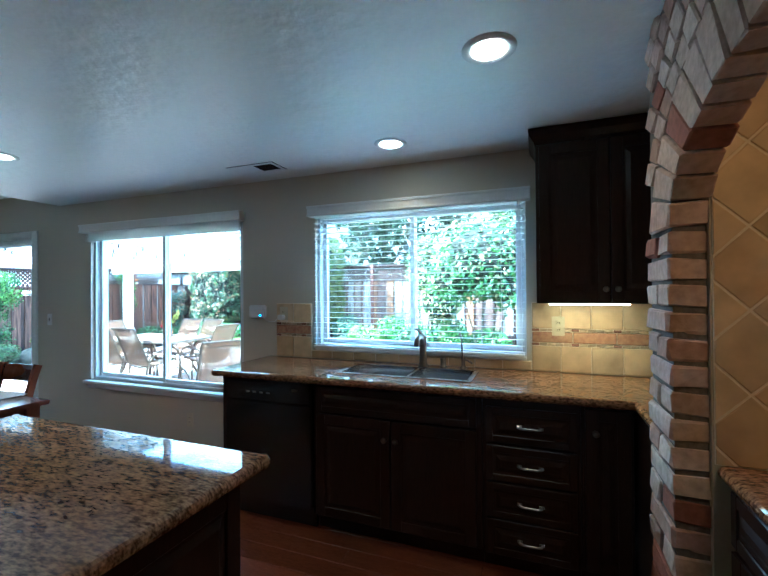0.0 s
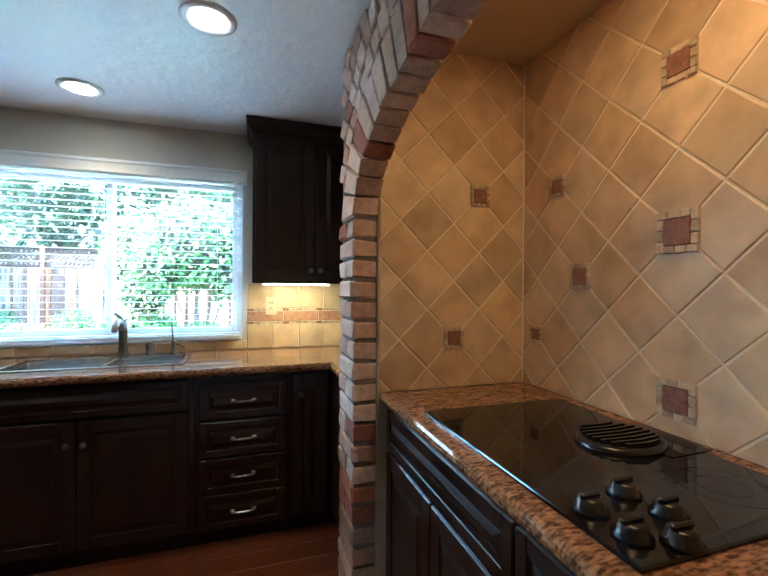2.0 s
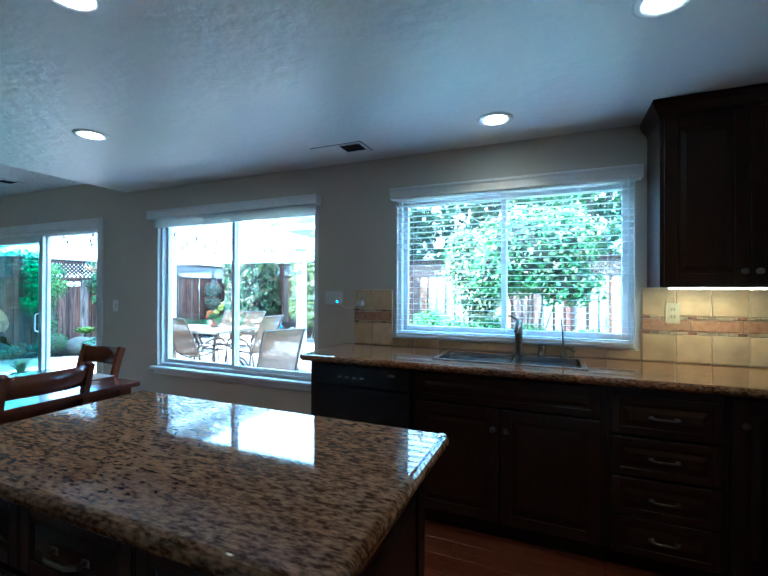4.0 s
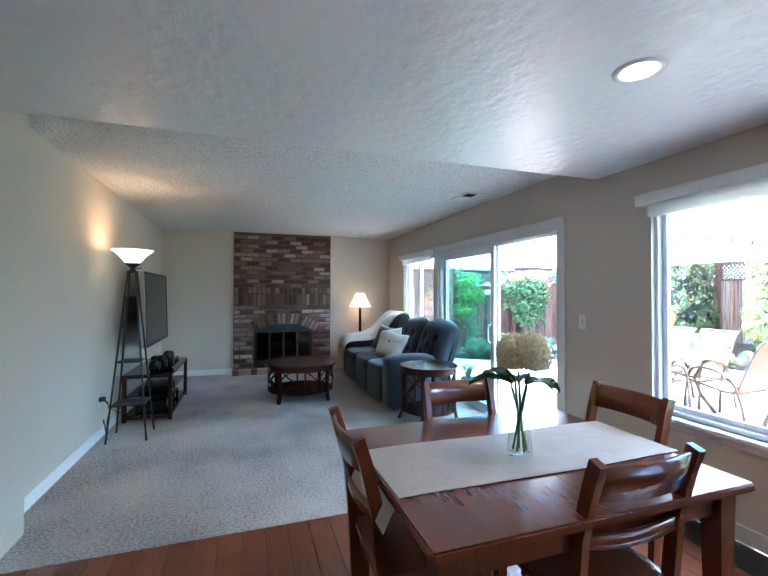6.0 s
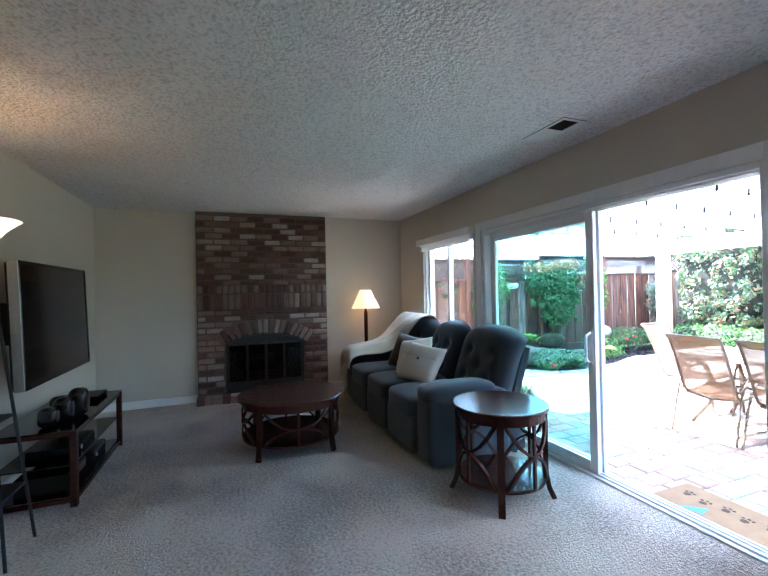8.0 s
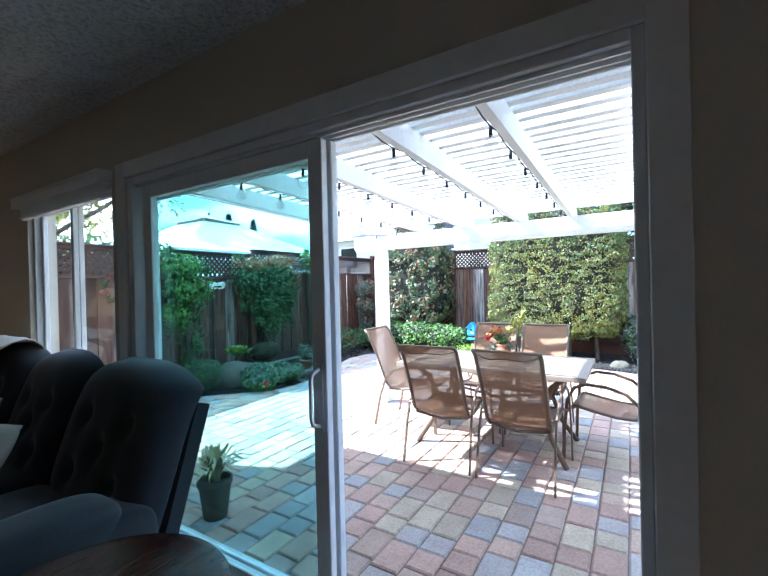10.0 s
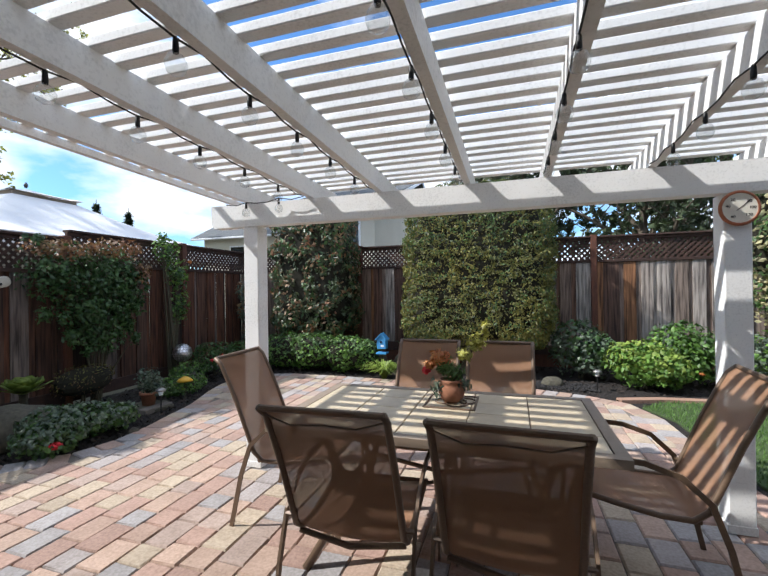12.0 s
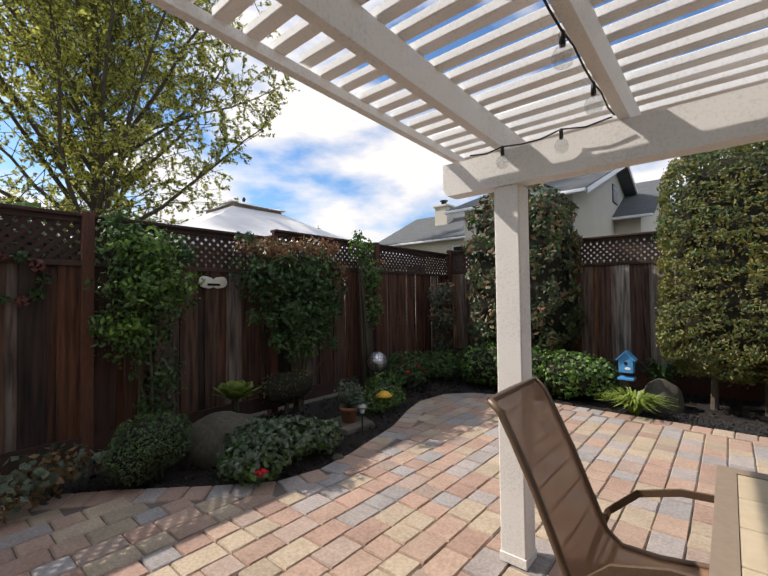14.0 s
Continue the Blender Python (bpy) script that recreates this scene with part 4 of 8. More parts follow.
plate("wall_outlet", (-6.30, YS, 0.36, 0, 0, 180), "white outlet with a black plug behind the floor lamp", M_WHITE)

plate("wall_outlet", (XL, -3.35, 0.33, 0, 0, 90), "beige outlet low on the fireplace wall", M_WALL)

# ---- brick arch and cooking niche ----
PX0, PX1, PY0, PY1 = 0.52, 0.622, -1.25, -1.005
AC, AA, AB, AS = -2.0, 0.75, 0.32, 1.594   # arch: middle, half span, rise, springing


def arch_z(y, grow=0.0):
    k = (y - AC) / (AA + grow)
    return AS + (AB + grow) * math.sqrt(max(0.0, 1 - k * k))


arch = thing("brick_arch", (0, 0, 0), "whitewashed used brick pillar and arch round the cooktop niche", "brick arch")
tagged(arch, kind="structure")
b = box(PX0 + 0.012, PX1 - 0.006, PY0 + 0.008, PY1 - 0.008, 0, KC)
for i in range(28):   # mortar bed behind the arch bricks
    a0, a1 = AC + AA - 2 * AA * i / 28, AC + AA - 2 * AA * (i + 1) / 28
    zz = min(max(arch_z(a0), arch_z(a1)) + 0.02, KC - 0.01)
    box(PX0 + 0.012, PX1 - 0.006, a1, a0, zz, KC, bm=b)
box(PX0 + 0.012, PX1 - 0.006, AC - AA - 0.25, AC - AA, 0, KC, bm=b)
part("mortar", b, M_ARCH_MORTAR, arch)
rng = random.Random(5)


def rough_brick(sx, sy, sz, seed, chip=0.004):
    """A worn brick of full size sx, sy, sz round its middle."""
    r = random.Random(seed)
    b = box(-sx / 2, sx / 2, -sy / 2, sy / 2, -sz / 2, sz / 2, 0.006)
    for v in b.verts:
        v.co += Vector((r.uniform(-chip, chip), r.uniform(-chip, chip), r.uniform(-chip, chip)))
    return mesh_of(b)


def brick_set(sx, sy, sz, n, mat, seed, chip=0.004):
    out = []
    for i in range(n):
        me = rough_brick(sx, sy, sz, seed + i, chip)
        me.materials.append(mat)
        out.append(me)
    return out


def lay(meshes, parent, mat, m, name="brick"):
    ob = part(name, rng.choice(meshes), mat, parent)
    ob.matrix_basis = m
    return ob


full = brick_set(PX1 - PX0, 0.240, 0.064, 5, M_ARCH_BRICK, 10)
halfb = brick_set(PX1 - PX0, 0.112, 0.064, 5, M_ARCH_BRICK, 30)
z, k = 0.04, 0
while z < AS - 0.02:
    if k % 2:
        for y in (PY0 + 0.058, PY1 - 0.058):
            lay(halfb, arch, M_ARCH_BRICK, pose((PX0 + PX1) / 2 + rng.uniform(-0.004, 0.004), y, z, 0, 0, rng.uniform(-1.5, 1.5)))
    else:
        lay(full, arch, M_ARCH_BRICK, pose((PX0 + PX1) / 2 + rng.uniform(-0.004, 0.004), (PY0 + PY1) / 2, z, 0, 0, rng.uniform(-1, 1)))
    z += 0.0795
    k += 1


def arch_point(a, grow):
    return AC + (AA + grow) * math.cos(a), AS + (AB + grow) * math.sin(a)


def wedge_brick(a0, a1, g0, g1, r):
    """A brick cut to the curve: between two angles of the arch and two distances from its inner edge."""
    b = bmesh.new()
    mid_a, mid_g = (a0 + a1) / 2, (g0 + g1) / 2
    cy, cz = arch_point(mid_a, mid_g)
    ring_ = [arch_point(a, g) for a, g in ((a0, g0), (a1, g0), (a1, g1), (a0, g1))]
    lift = r.uniform(-0.004, 0.004)
    vs_ = [[b.verts.new((x + lift, y - cy, z - cz)) for y, z in ring_] for x in (PX0, PX1)]
    skin(b, vs_)
    bmesh.ops.bevel(b, geom=b.edges[:], offset=0.005, segments=1, affect="EDGES")
    for v in b.verts:
        v.co += Vector((r.uniform(-0.003, 0.003), r.uniform(-0.0025, 0.0025), r.uniform(-0.0025, 0.0025)))
    ob = part("brick", b, M_ARCH_BRICK, arch)
    ob.location = (0, cy, cz)


for course, (g0, g1) in enumerate(((0.0, 0.198), (0.21, 0.305), (0.317, 0.41), (0.422, 0.515), (0.527, 0.62))):
    a = 0.0 if course % 2 == 0 else 0.03
    while a < math.pi - 0.03:
        gm = g0 if course == 0 else (g0 + g1) / 2
        step = (0.074 if course == 0 else 0.080) / math.hypot((AA + gm) * math.sin(a + 0.03), (AB + gm) * math.cos(a + 0.03))
        gap = 0.0035 / math.hypot((AA + gm) * math.sin(a + 0.03), (AB + gm) * math.cos(a + 0.03))
        corners = [arch_point(q, g) for q in (a, a + step) for g in (g0, g1)]
        if max(p[0] for p in corners) < PY1 + 0.03 and max(p[1] for p in corners) < KC + 0.05:
            wedge_brick(a + gap, min(a + step, math.pi) - gap, g0, g1, rng)
        a += step


def diag_tiles(parent, u0, u1, z0, z1, vu, vz, place, half=0.1205, decos=()):
    """Square tiles set on the diamond, cut to a wall field; place maps (u, z, out) to the world."""
    for i in range(-14, 15):
        for j in range(-14, 15):
            if (i + j) % 2:
                continue
            cu, cz = vu + i * half, vz + half + j * half
            g = half - 0.0048
            poly = clip([(cu - g, cz), (cu, cz - g), (cu + g, cz), (cu, cz + g)], u0, u1, z0, z1)
            if len(poly) < 3 or area(poly) < 0.0008:
                continue
            b = bmesh.new()
            mu, mz = sum(p[0] for p in poly) / len(poly), sum(p[1] for p in poly) / len(poly)
            lo = [b.verts.new(place(u, z, 0.0)) for u, z in poly]
            md = [b.verts.new(place(u, z, 0.0014)) for u, z in poly]
            up = [b.verts.new(place(mu + (u - mu) * 0.965, mz + (z - mz) * 0.965, 0.0034)) for u, z in poly]
            skin(b, [lo, md, up])
            part("tile", b, M_TILE, parent)
    for cu, cz, s in decos:
        def blk(name, ua, ub, za, zb, d, mat, par):
            b = bmesh.new()
            lo = [b.verts.new(place(u, z, 0.004)) for u, z in ((ua, za), (ub, za), (ub, zb), (ua, zb))]
            up = [b.verts.new(place(u, z, d)) for u, z in ((ua + 0.002, za + 0.002), (ub - 0.002, za + 0.002), (ub - 0.002, zb - 0.002), (ua + 0.002, zb - 0.002))]
            return part(name, skin(b, [lo, up]), mat, par)
        s *= 0.84
        d = blk("inset_tile", cu - s, cu + s, cz - s, cz + s, 0.0125, M_DECO_RED, parent)
        w = s * 0.58
        for q in range(3):
            a, c = -s + q * (2 * s + w) / 3, -s + (q + 1) * (2 * s + w) / 3 - 0.002
            m_ = M_DECO_CREAM
            blk("mosaic_tile", cu + a, cu + c, cz + s, cz + s + w, 0.012, m_, d)
            blk("mosaic_tile", cu - c, cu - a, cz - s - w, cz - s, 0.012, m_, d)
            blk("mosaic_tile", cu - s - w, cu - s, cz + a, cz + c, 0.012, m_, d)
            blk("mosaic_tile", cu + s, cu + s + w, cz - c, cz - a, 0.012, m_, d)


NB = XR - 0.002
niche_back = thing("niche_wall_back", (0, 0, 0), "diamond set tan stone tiles behind the cooktop", "tiled wall")
tagged(niche_back, kind="structure")
part("grout", box(NB - 0.006, NB, -2.95, -1.27, 0.916, KC), M_GROUT, niche_back)
diag_tiles(niche_back, -2.95, -1.272, 0.918, KC - 0.002, -1.94, 1.717, lambda u, z, o: (NB - 0.006 - o, u, z),
           half=0.117, decos=[(-1.94, 1.951, 0.038), (-1.94, 1.483, 0.045), (-1.94, 1.015, 0.042), (-1.472, 1.717, 0.030), (-1.589, 1.366, 0.036), (-1.355, 1.132, 0.028), (-2.29, 1.25, 0.04), (-2.41, 1.717, 0.04)])
NS = -1.262
solid("niche_wall_side", box(PX1 - 0.005, XR - 0.002, NS, -1.0, 0, KC), M_NICHE_PAINT, "plastered side of the cooktop niche", "wall", "structure")
niche_side = thing("niche_wall_side_tiles", (0, 0, 0), "diamond set tan stone tiles on the niche side", "tiled wall")
tagged(niche_side, kind="structure")
part("grout", box(PX1, NB - 0.008, NS - 0.006, NS - 0.0005, 0.916, KC), M_GROUT, niche_side)
diag_tiles(niche_side, PX1 + 0.001, NB - 0.018, 0.918, KC - 0.002, 1.056, 1.703, lambda u, z, o: (u, NS - 0.006 - o, z), half=0.117, decos=[(1.056, 1.703, 0.034), (0.939, 1.118, 0.034)])
solid("niche_ceiling", box(PX1 + 0.002, NB - 0.02, -2.95, NS - 0.02, KC - 0.012, KC - 0.002), M_NICHE_PAINT, "tan painted niche ceiling", "ceiling", "structure")
solid("niche_wall_south", box(PX1 - 0.005, XR - 0.002, -3.2, -2.95, 0, KC), M_NICHE_PAINT, "plastered far side of the cooktop niche", "wall", "structure")

b = box(0.645, NB - 0.008, -2.948, NS - 0.008, 0.876, 0.916)
nose(b, (0.645, -2.948), (0.645, NS - 0.01))
solid("niche_counter", b, M_GRANITE, "gold brown granite counter round the cooktop", "counter")
base_unit("espresso stained cooktop cabinet with raised panel fronts", pose(0.665, -1.28, 0, 0, 0, -90), 0.0, 1.66, depth=0.60, fronts=[
    ("drawer", 0.02, 0.80, 0.715, 0.862, (), ()), ("drawer", 0.81, 1.64, 0.715, 0.862, (), ()),
    ("door", 0.02, 0.41, 0.112, 0.70, (), ()), ("door", 0.42, 0.80, 0.112, 0.70, (), ()), ("door", 0.81, 1.22, 0.112, 0.70, (), ()), ("door", 1.23, 1.64, 0.112, 0.70, (), ())])

ck = thing("cooktop", (0, 0, 0.9165), "black glass electric cooktop with centre downdraft vent", "cooktop")
part("glass_top", prism([(0.685, -2.325), (1.215, -2.325), (1.215, -1.555), (0.685, -1.555)], 0.0, 0.008, shrink=0.003), M_BLACKGLASS, ck)
for cx, cy, r in ((0.83, -1.72, 0.085), (1.07, -1.70, 0.07), (1.07, -2.19, 0.085), (0.86, -2.03, 0.0)):
    if r:
        b = bmesh.new()
        for rr in (r, r * 0.55):
            o_ = [b.verts.new((cx + rr * math.cos(t * math.pi / 20), cy + rr * math.sin(t * math.pi / 20), 0.0086)) for t in range(40)]
            i_ = [b.verts.new((cx + (rr - 0.0015) * math.cos(t * math.pi / 20), cy + (rr - 0.0015) * math.sin(t * math.pi / 20), 0.0086)) for t in range(40)]
            for t in range(40):
                b.faces.new((o_[t], o_[(t + 1) % 40], i_[(t + 1) % 40], i_[t]))
        part("burner_ring", b, M_PRINT, ck, "thin grey printed burner ring")
vt = part("vent_cover", lathe([(0.118, 0.006), (0.12, 0.012), (0.112, 0.022), (0.10, 0.024), (0.02, 0.016)], 32, c=(1.07, -1.945, 0), sx=1.0, sy=0.80), M_BLACK, ck, "round black slotted vent cover", smooth=True)
for i in range(8):
    yy = -1.945 - 0.07 + i * 0.02
    hw = 0.095 * math.sqrt(max(0.05, 1 - ((yy + 1.945) / 0.085) ** 2))
    part("louvre", bar([(1.07 - hw, yy + 0.006, 0.026), (1.07, yy - 0.006, 0.029), (1.07 + hw, yy + 0.006, 0.026)], 0.006, 0.012), M_BLACK, vt)
part("vent_tray", box(1.10, 1.24, -2.06, -1.86, 0.007, 0.011, 0.002), M_BLACKGLASS, ck)
for kx, ky in ((0.737, -2.181), (0.74, -2.263), (0.845, -2.154), (0.857, -2.235), (0.80, -2.30)):
    kb = part("control_knob", lathe([(0.030, 0.0085), (0.032, 0.012), (0.025, 0.017), (0.022, 0.030), (0.015, 0.033)], 22, c=(kx, ky, 0)), M_BLACK, ck, "glossy black control knob", smooth=True)
    part("grip", box(kx - 0.022, kx + 0.022, ky - 0.005, ky + 0.005, 0.030, 0.041, 0.003), M_BLACK, kb)

# ---- island ----
b = box(-1.85, -0.63, -2.27, -1.64, 0.876, 0.916)
for p, q in (((-1.85, -2.27), (-0.63, -2.27)), ((-0.63, -2.27), (-0.63, -1.64)), ((-0.63, -1.64), (-1.85, -1.64)), ((-1.85, -1.64), (-1.85, -2.27))):
    nose(b, p, q)
for p in ((-1.85, -2.27), (-0.63, -2.27), (-0.63, -1.64), (-1.85, -1.64)):
    lathe([(0.012, 0.876), (0.0195, 0.889), (0.02, 0.903), (0.012, 0.9155)], 14, b, (p[0], p[1], 0))
solid("island_counter", b, M_GRANITE, "gold brown granite island top with rounded edge", "counter")
isl = thing("island_cabinet", (0, 0, 0), "espresso stained kitchen island base with raised panels", "cabinet")
part("body", box(-1.80, -0.68, -2.22, -1.69, 0.10, 0.875, 0.003), M_ESPRESSO, isl)
part("plinth", box(-1.76, -0.72, -2.16, -1.75, 0, 0.098), M_ESPRESSO, isl)
for x0 in (-1.79, -1.42, -1.05):
    d = part("door", panel_front(x0, x0 + 0.36, 0.115, 0.68), M_ESPRESSO, isl)
    d.location = (0, -2.221, 0)
    put_knob(d, x0 + 0.33, 0.62)
    d = part("drawer", panel_front(x0, x0 + 0.36, 0.70, 0.862), M_ESPRESSO, isl)
    d.location = (0, -2.221, 0)
    put_pull(d, x0 + 0.18, 0.78)
d = part("side_panel", panel_front(0.02, 0.51, 0.115, 0.862), M_ESPRESSO, isl)
d.matrix_basis = pose(-0.679, -2.22, 0, 0, 0, 90)

# ---- ceiling fittings ----
for cx, cy in CANS:
    cl = thing("recessed_light", (cx, cy, KC), "lit recessed ceiling downlight with white trim", "ceiling light", "kitchen downlights")
    part("trim_ring", lathe([(0.098, 0.0), (0.098, -0.004), (0.082, -0.010), (0.068, -0.006), (0.066, 0.0)], 32), M_WHITE, cl, smooth=True)
    part("lens", lathe([(0.064, -0.004), (0.064, -0.006), (0.03, -0.007)], 24), M_CAN_GLOW, cl, "glowing frosted lens")


def ceiling_vent(m, label):
    v = thing("ceiling_vent", m, label, "air vent", "ceiling vents")
    b = box(-0.19, 0.19, -0.09, -0.068, -0.006, 0.0, 0.002)
    box(-0.19, 0.19, 0.068, 0.09, -0.006, 0, 0.002, bm=b)
    box(-0.19, -0.168, -0.068, 0.068, -0.006, 0, 0.002, bm=b)
    box(0.168, 0.19, -0.068, 0.068, -0.006, 0, 0.002, bm=b)
    part("frame", b, M_WHITE, v)
    # a dark plate edges the frame by 5 mm as its painted shadow line
    part("gasket", box(-0.195, 0.195, -0.095, 0.095, -0.001, 0.0), M_MORTAR, v, "dark plate drawn as a shadow line round the frame")
    part("backing", box(-0.168, 0.168, -0.068, 0.068, -0.0025, -0.0012), M_BLACK, v)
    part("damper_plate", box(-0.168, 0.02, -0.068, 0.068, -0.004, -0.002), M_WHITE, v)
    for i in range(9):
        yy = -0.06 + i * 0.015
        part("slat", bar([(0.022, yy, -0.004), (0.166, yy, -0.004)], 0.006, 0.0015), M_WHITE if i % 9 == 8 else M_MORTAR, v)


ceiling_vent((-1.70, -0.29, KC), "white ceiling air register over the sink")
ceiling_vent((-5.72, -0.37, FC), "white ceiling air register over the patio door")

# ---- dining ----
dt = thing("dining_table", (-3.175, -1.60, 0), "cherry stained square dining table", "table")
part("tabletop", box(-0.475, 0.475, -0.60, 0.58, 0.722, 0.752, 0.006, 2), M_CHERRY, dt)
part("leaf_seam", box(-0.474, 0.474, -0.012, -0.010, 0.7515, 0.7525), M_BLACK, dt)
b = box(-0.41, 0.41, -0.535, -0.515, 0.63, 0.721)
box(-0.41, 0.41, 0.495, 0.515, 0.63, 0.721, bm=b)
box(-0.41, -0.39, -0.515, 0.495, 0.63, 0.721, bm=b)
box(0.39, 0.41, -0.515, 0.495, 0.63, 0.721, bm=b)
part("apron", b, M_CHERRY, dt)
for x in (-0.40, 0.40):
    for y in (-0.53, 0.51):
        b = bmesh.new()
        skin(b, [[b.verts.new((x + sx * w, y + sy * w, z)) for sx, sy in ((-1, -1), (1, -1), (1, 1), (-1, 1))] for w, z in ((0.022, 0), (0.034, 0.6), (0.036, 0.721))])
        part("leg", b, M_CHERRY, dt)


def dining_chair(m, label):
    """Faces +x; the back stands at negative x."""
    c = thing("dining_chair", m, label, "chair", "dining chairs")
    part("seat", cushion((0.02, 0, 0.455), (0.215, 0.21, 0.022), 0.3, n=12), M_CHERRY, c, smooth=True)
    for y in (-0.19, 0.19):
        part("back_post", bar([(-0.16, y, 0.0), (-0.175, y, 0.25), (-0.185, y, 0.46), (-0.205, y, 0.68), (-0.245, y, 0.84), (-0.27, y, 0.915)], 0.028, 0.042, up=(1, 0, 0)), M_CHERRY, c)
        part("leg", bar([(0.19, y, 0.0), (0.19, y, 0.44)], 0.036, 0.036, up=(1, 0, 0)), M_CHERRY, c)
        part("stretcher", bar([(-0.168, y, 0.16), (0.19, y, 0.16)], 0.016, 0.03), M_CHERRY, c)

    def rail(z0, z1, x0, x1, bow):
        b = bmesh.new()
        rows = []
        for i in range(11):
            y = -0.19 + 0.38 * i / 10
            k = bow * (1 - (y / 0.19) ** 2)
            rows.append([b.verts.new(p) for p in ((x0 - k - 0.009, y, z0), (x0 - k + 0.009, y, z0), (x1 - k + 0.009, y, z1), (x1 - k - 0.009, y, z1))])
        return skin(b, rows)
    part("top_rail", rail(0.795, 0.905, -0.234, -0.262, 0.035), M_CHERRY, c, smooth=True)
    part("lower_rail", rail(0.64, 0.685, -0.20, -0.208, 0.03), M_CHERRY, c, smooth=True)
    part("seat_rail", box(-0.18, 0.19, -0.175, 0.175, 0.395, 0.434, 0.004), M_CHERRY, c)
    return c


dining_chair((-3.51, -1.545, 0, 0, 0, 0), "cherry ladder back dining chair facing the table from the carpet side")
dining_chair((-3.255, -2.02, 0, 0, 0, 90), "cherry ladder back dining chair facing the table from the walkway")
dining_chair((-2.95, -1.52, 0, 0, 0, 180), "cherry ladder back dining chair between table and island")
dining_chair((-3.30, -1.13, 0, 0, 0, -90), "cherry ladder back dining chair by the dining window")

b = bmesh.new()
rows = []
for i in range(25):
    y = -2.235 + 1.24 * i / 24
    row = []
    for j in range(9):
        x = -3.37 + 0.40 * j / 8 + 0.006 * math.sin(y * 7)
        z = 0.7545 + 0.0012 * math.sin(9 * y + 2 * j)
        if y < -2.205:
            z -= 0.10 * min(1, (-2.205 - y) / 0.03)
        row.append((x, y, z))
    rows.append(row)
va = [[b.verts.new(p) for p in r] for r in rows]
vb = [[b.verts.new((p[0], p[1], p[2] + 0.002)) for p in r] for r in rows]
for i in range(24):
    for j in range(8):
        b.faces.new((va[i][j], va[i][j + 1], va[i + 1][j + 1], va[i + 1][j]))
        b.faces.new((vb[i][j], vb[i + 1][j], vb[i + 1][j + 1], vb[i][j + 1]))
b.faces.ensure_lookup_table()
solid("table_runner", b, M_RUNNER, "cream linen runner across the cherry dining table", "table runner")

vase = thing("vase", (-3.14, -1.62, 0.757), "clear glass vase of cream hydrangeas on the runner", "vase")
vp = [(0.052, 0.0), (0.056, 0.01), (0.052, 0.05), (0.040, 0.11), (0.030, 0.17), (0.031, 0.20), (0.036, 0.215), (0.033, 0.215), (0.028, 0.19), (0.037, 0.11), (0.049, 0.05), (0.050, 0.014), (0.02, 0.012)]
g = part("glass_body", lathe(vp, 28), M_GLASS, vase, smooth=True)
g.visible_shadow = False
for i in range(5):
    a = i * 1.3
    part("stem", tube([(0.03 * math.cos(a), 0.03 * math.sin(a), 0.016), (0.008 * math.cos(a + 2), 0.008 * math.sin(a + 2), 0.16), (0.05 * math.cos(a + 2.6), 0.05 * math.sin(a + 2.6), 0.30)], 0.005, 6), L_BRIGHT, vase)


def leaf_mesh(items, fold=0.25):
    """Leaves as folded four-point blades: items of (centre, direction, normal, length, width)."""
    vs, fs = [], []
    for c, d, nn, ln, w in items:
        s = d.cross(nn)
        k = len(vs)
        vs += [c - d * ln / 2, c + s * w / 2 - nn * w * fold * 0.5, c + d * ln / 2, c - s * w / 2 - nn * w * fold * 0.5]
        fs += [(k, k + 1, k + 2), (k, k + 2, k + 3)]
    me = bpy.data.meshes.new("leaves")
    me.from_pydata([tuple(v) for v in vs], [], fs)
    return me


def rdir(r):
    v = Vector((r.gauss(0, 1), r.gauss(0, 1), r.gauss(0, 1)))
    return v.normalized()


vase.scale = (0.88, 0.88, 1.04)
rr = random.Random(3)
for hx, hy, hz, hr in ((-0.025, -0.01, 0.37, 0.078), (0.045, 0.03, 0.38, 0.076), (0.01, 0.07, 0.36, 0.070)):
    items = []
    for i in range(1700):
        n_ = rdir(rr)
        if n_.z < -0.6:
            continue
        t_ = n_.cross(rdir(rr)).normalized()
        items.append((Vector((hx, hy, hz)) + n_ * hr * (0.84 + 0.24 * rr.random()), t_, (n_ + 0.6 * rdir(rr)).normalized(), 0.019, 0.018))
    part("flower_head", leaf_mesh(items, 0.3), M_HYDRANGEA, vase, "cream hydrangea flower head")
    part("flower_core", cushion((hx, hy, hz), (hr * 0.8, hr * 0.8, hr * 0.76), 1.0, n=10), M_HYDRANGEA, vase)
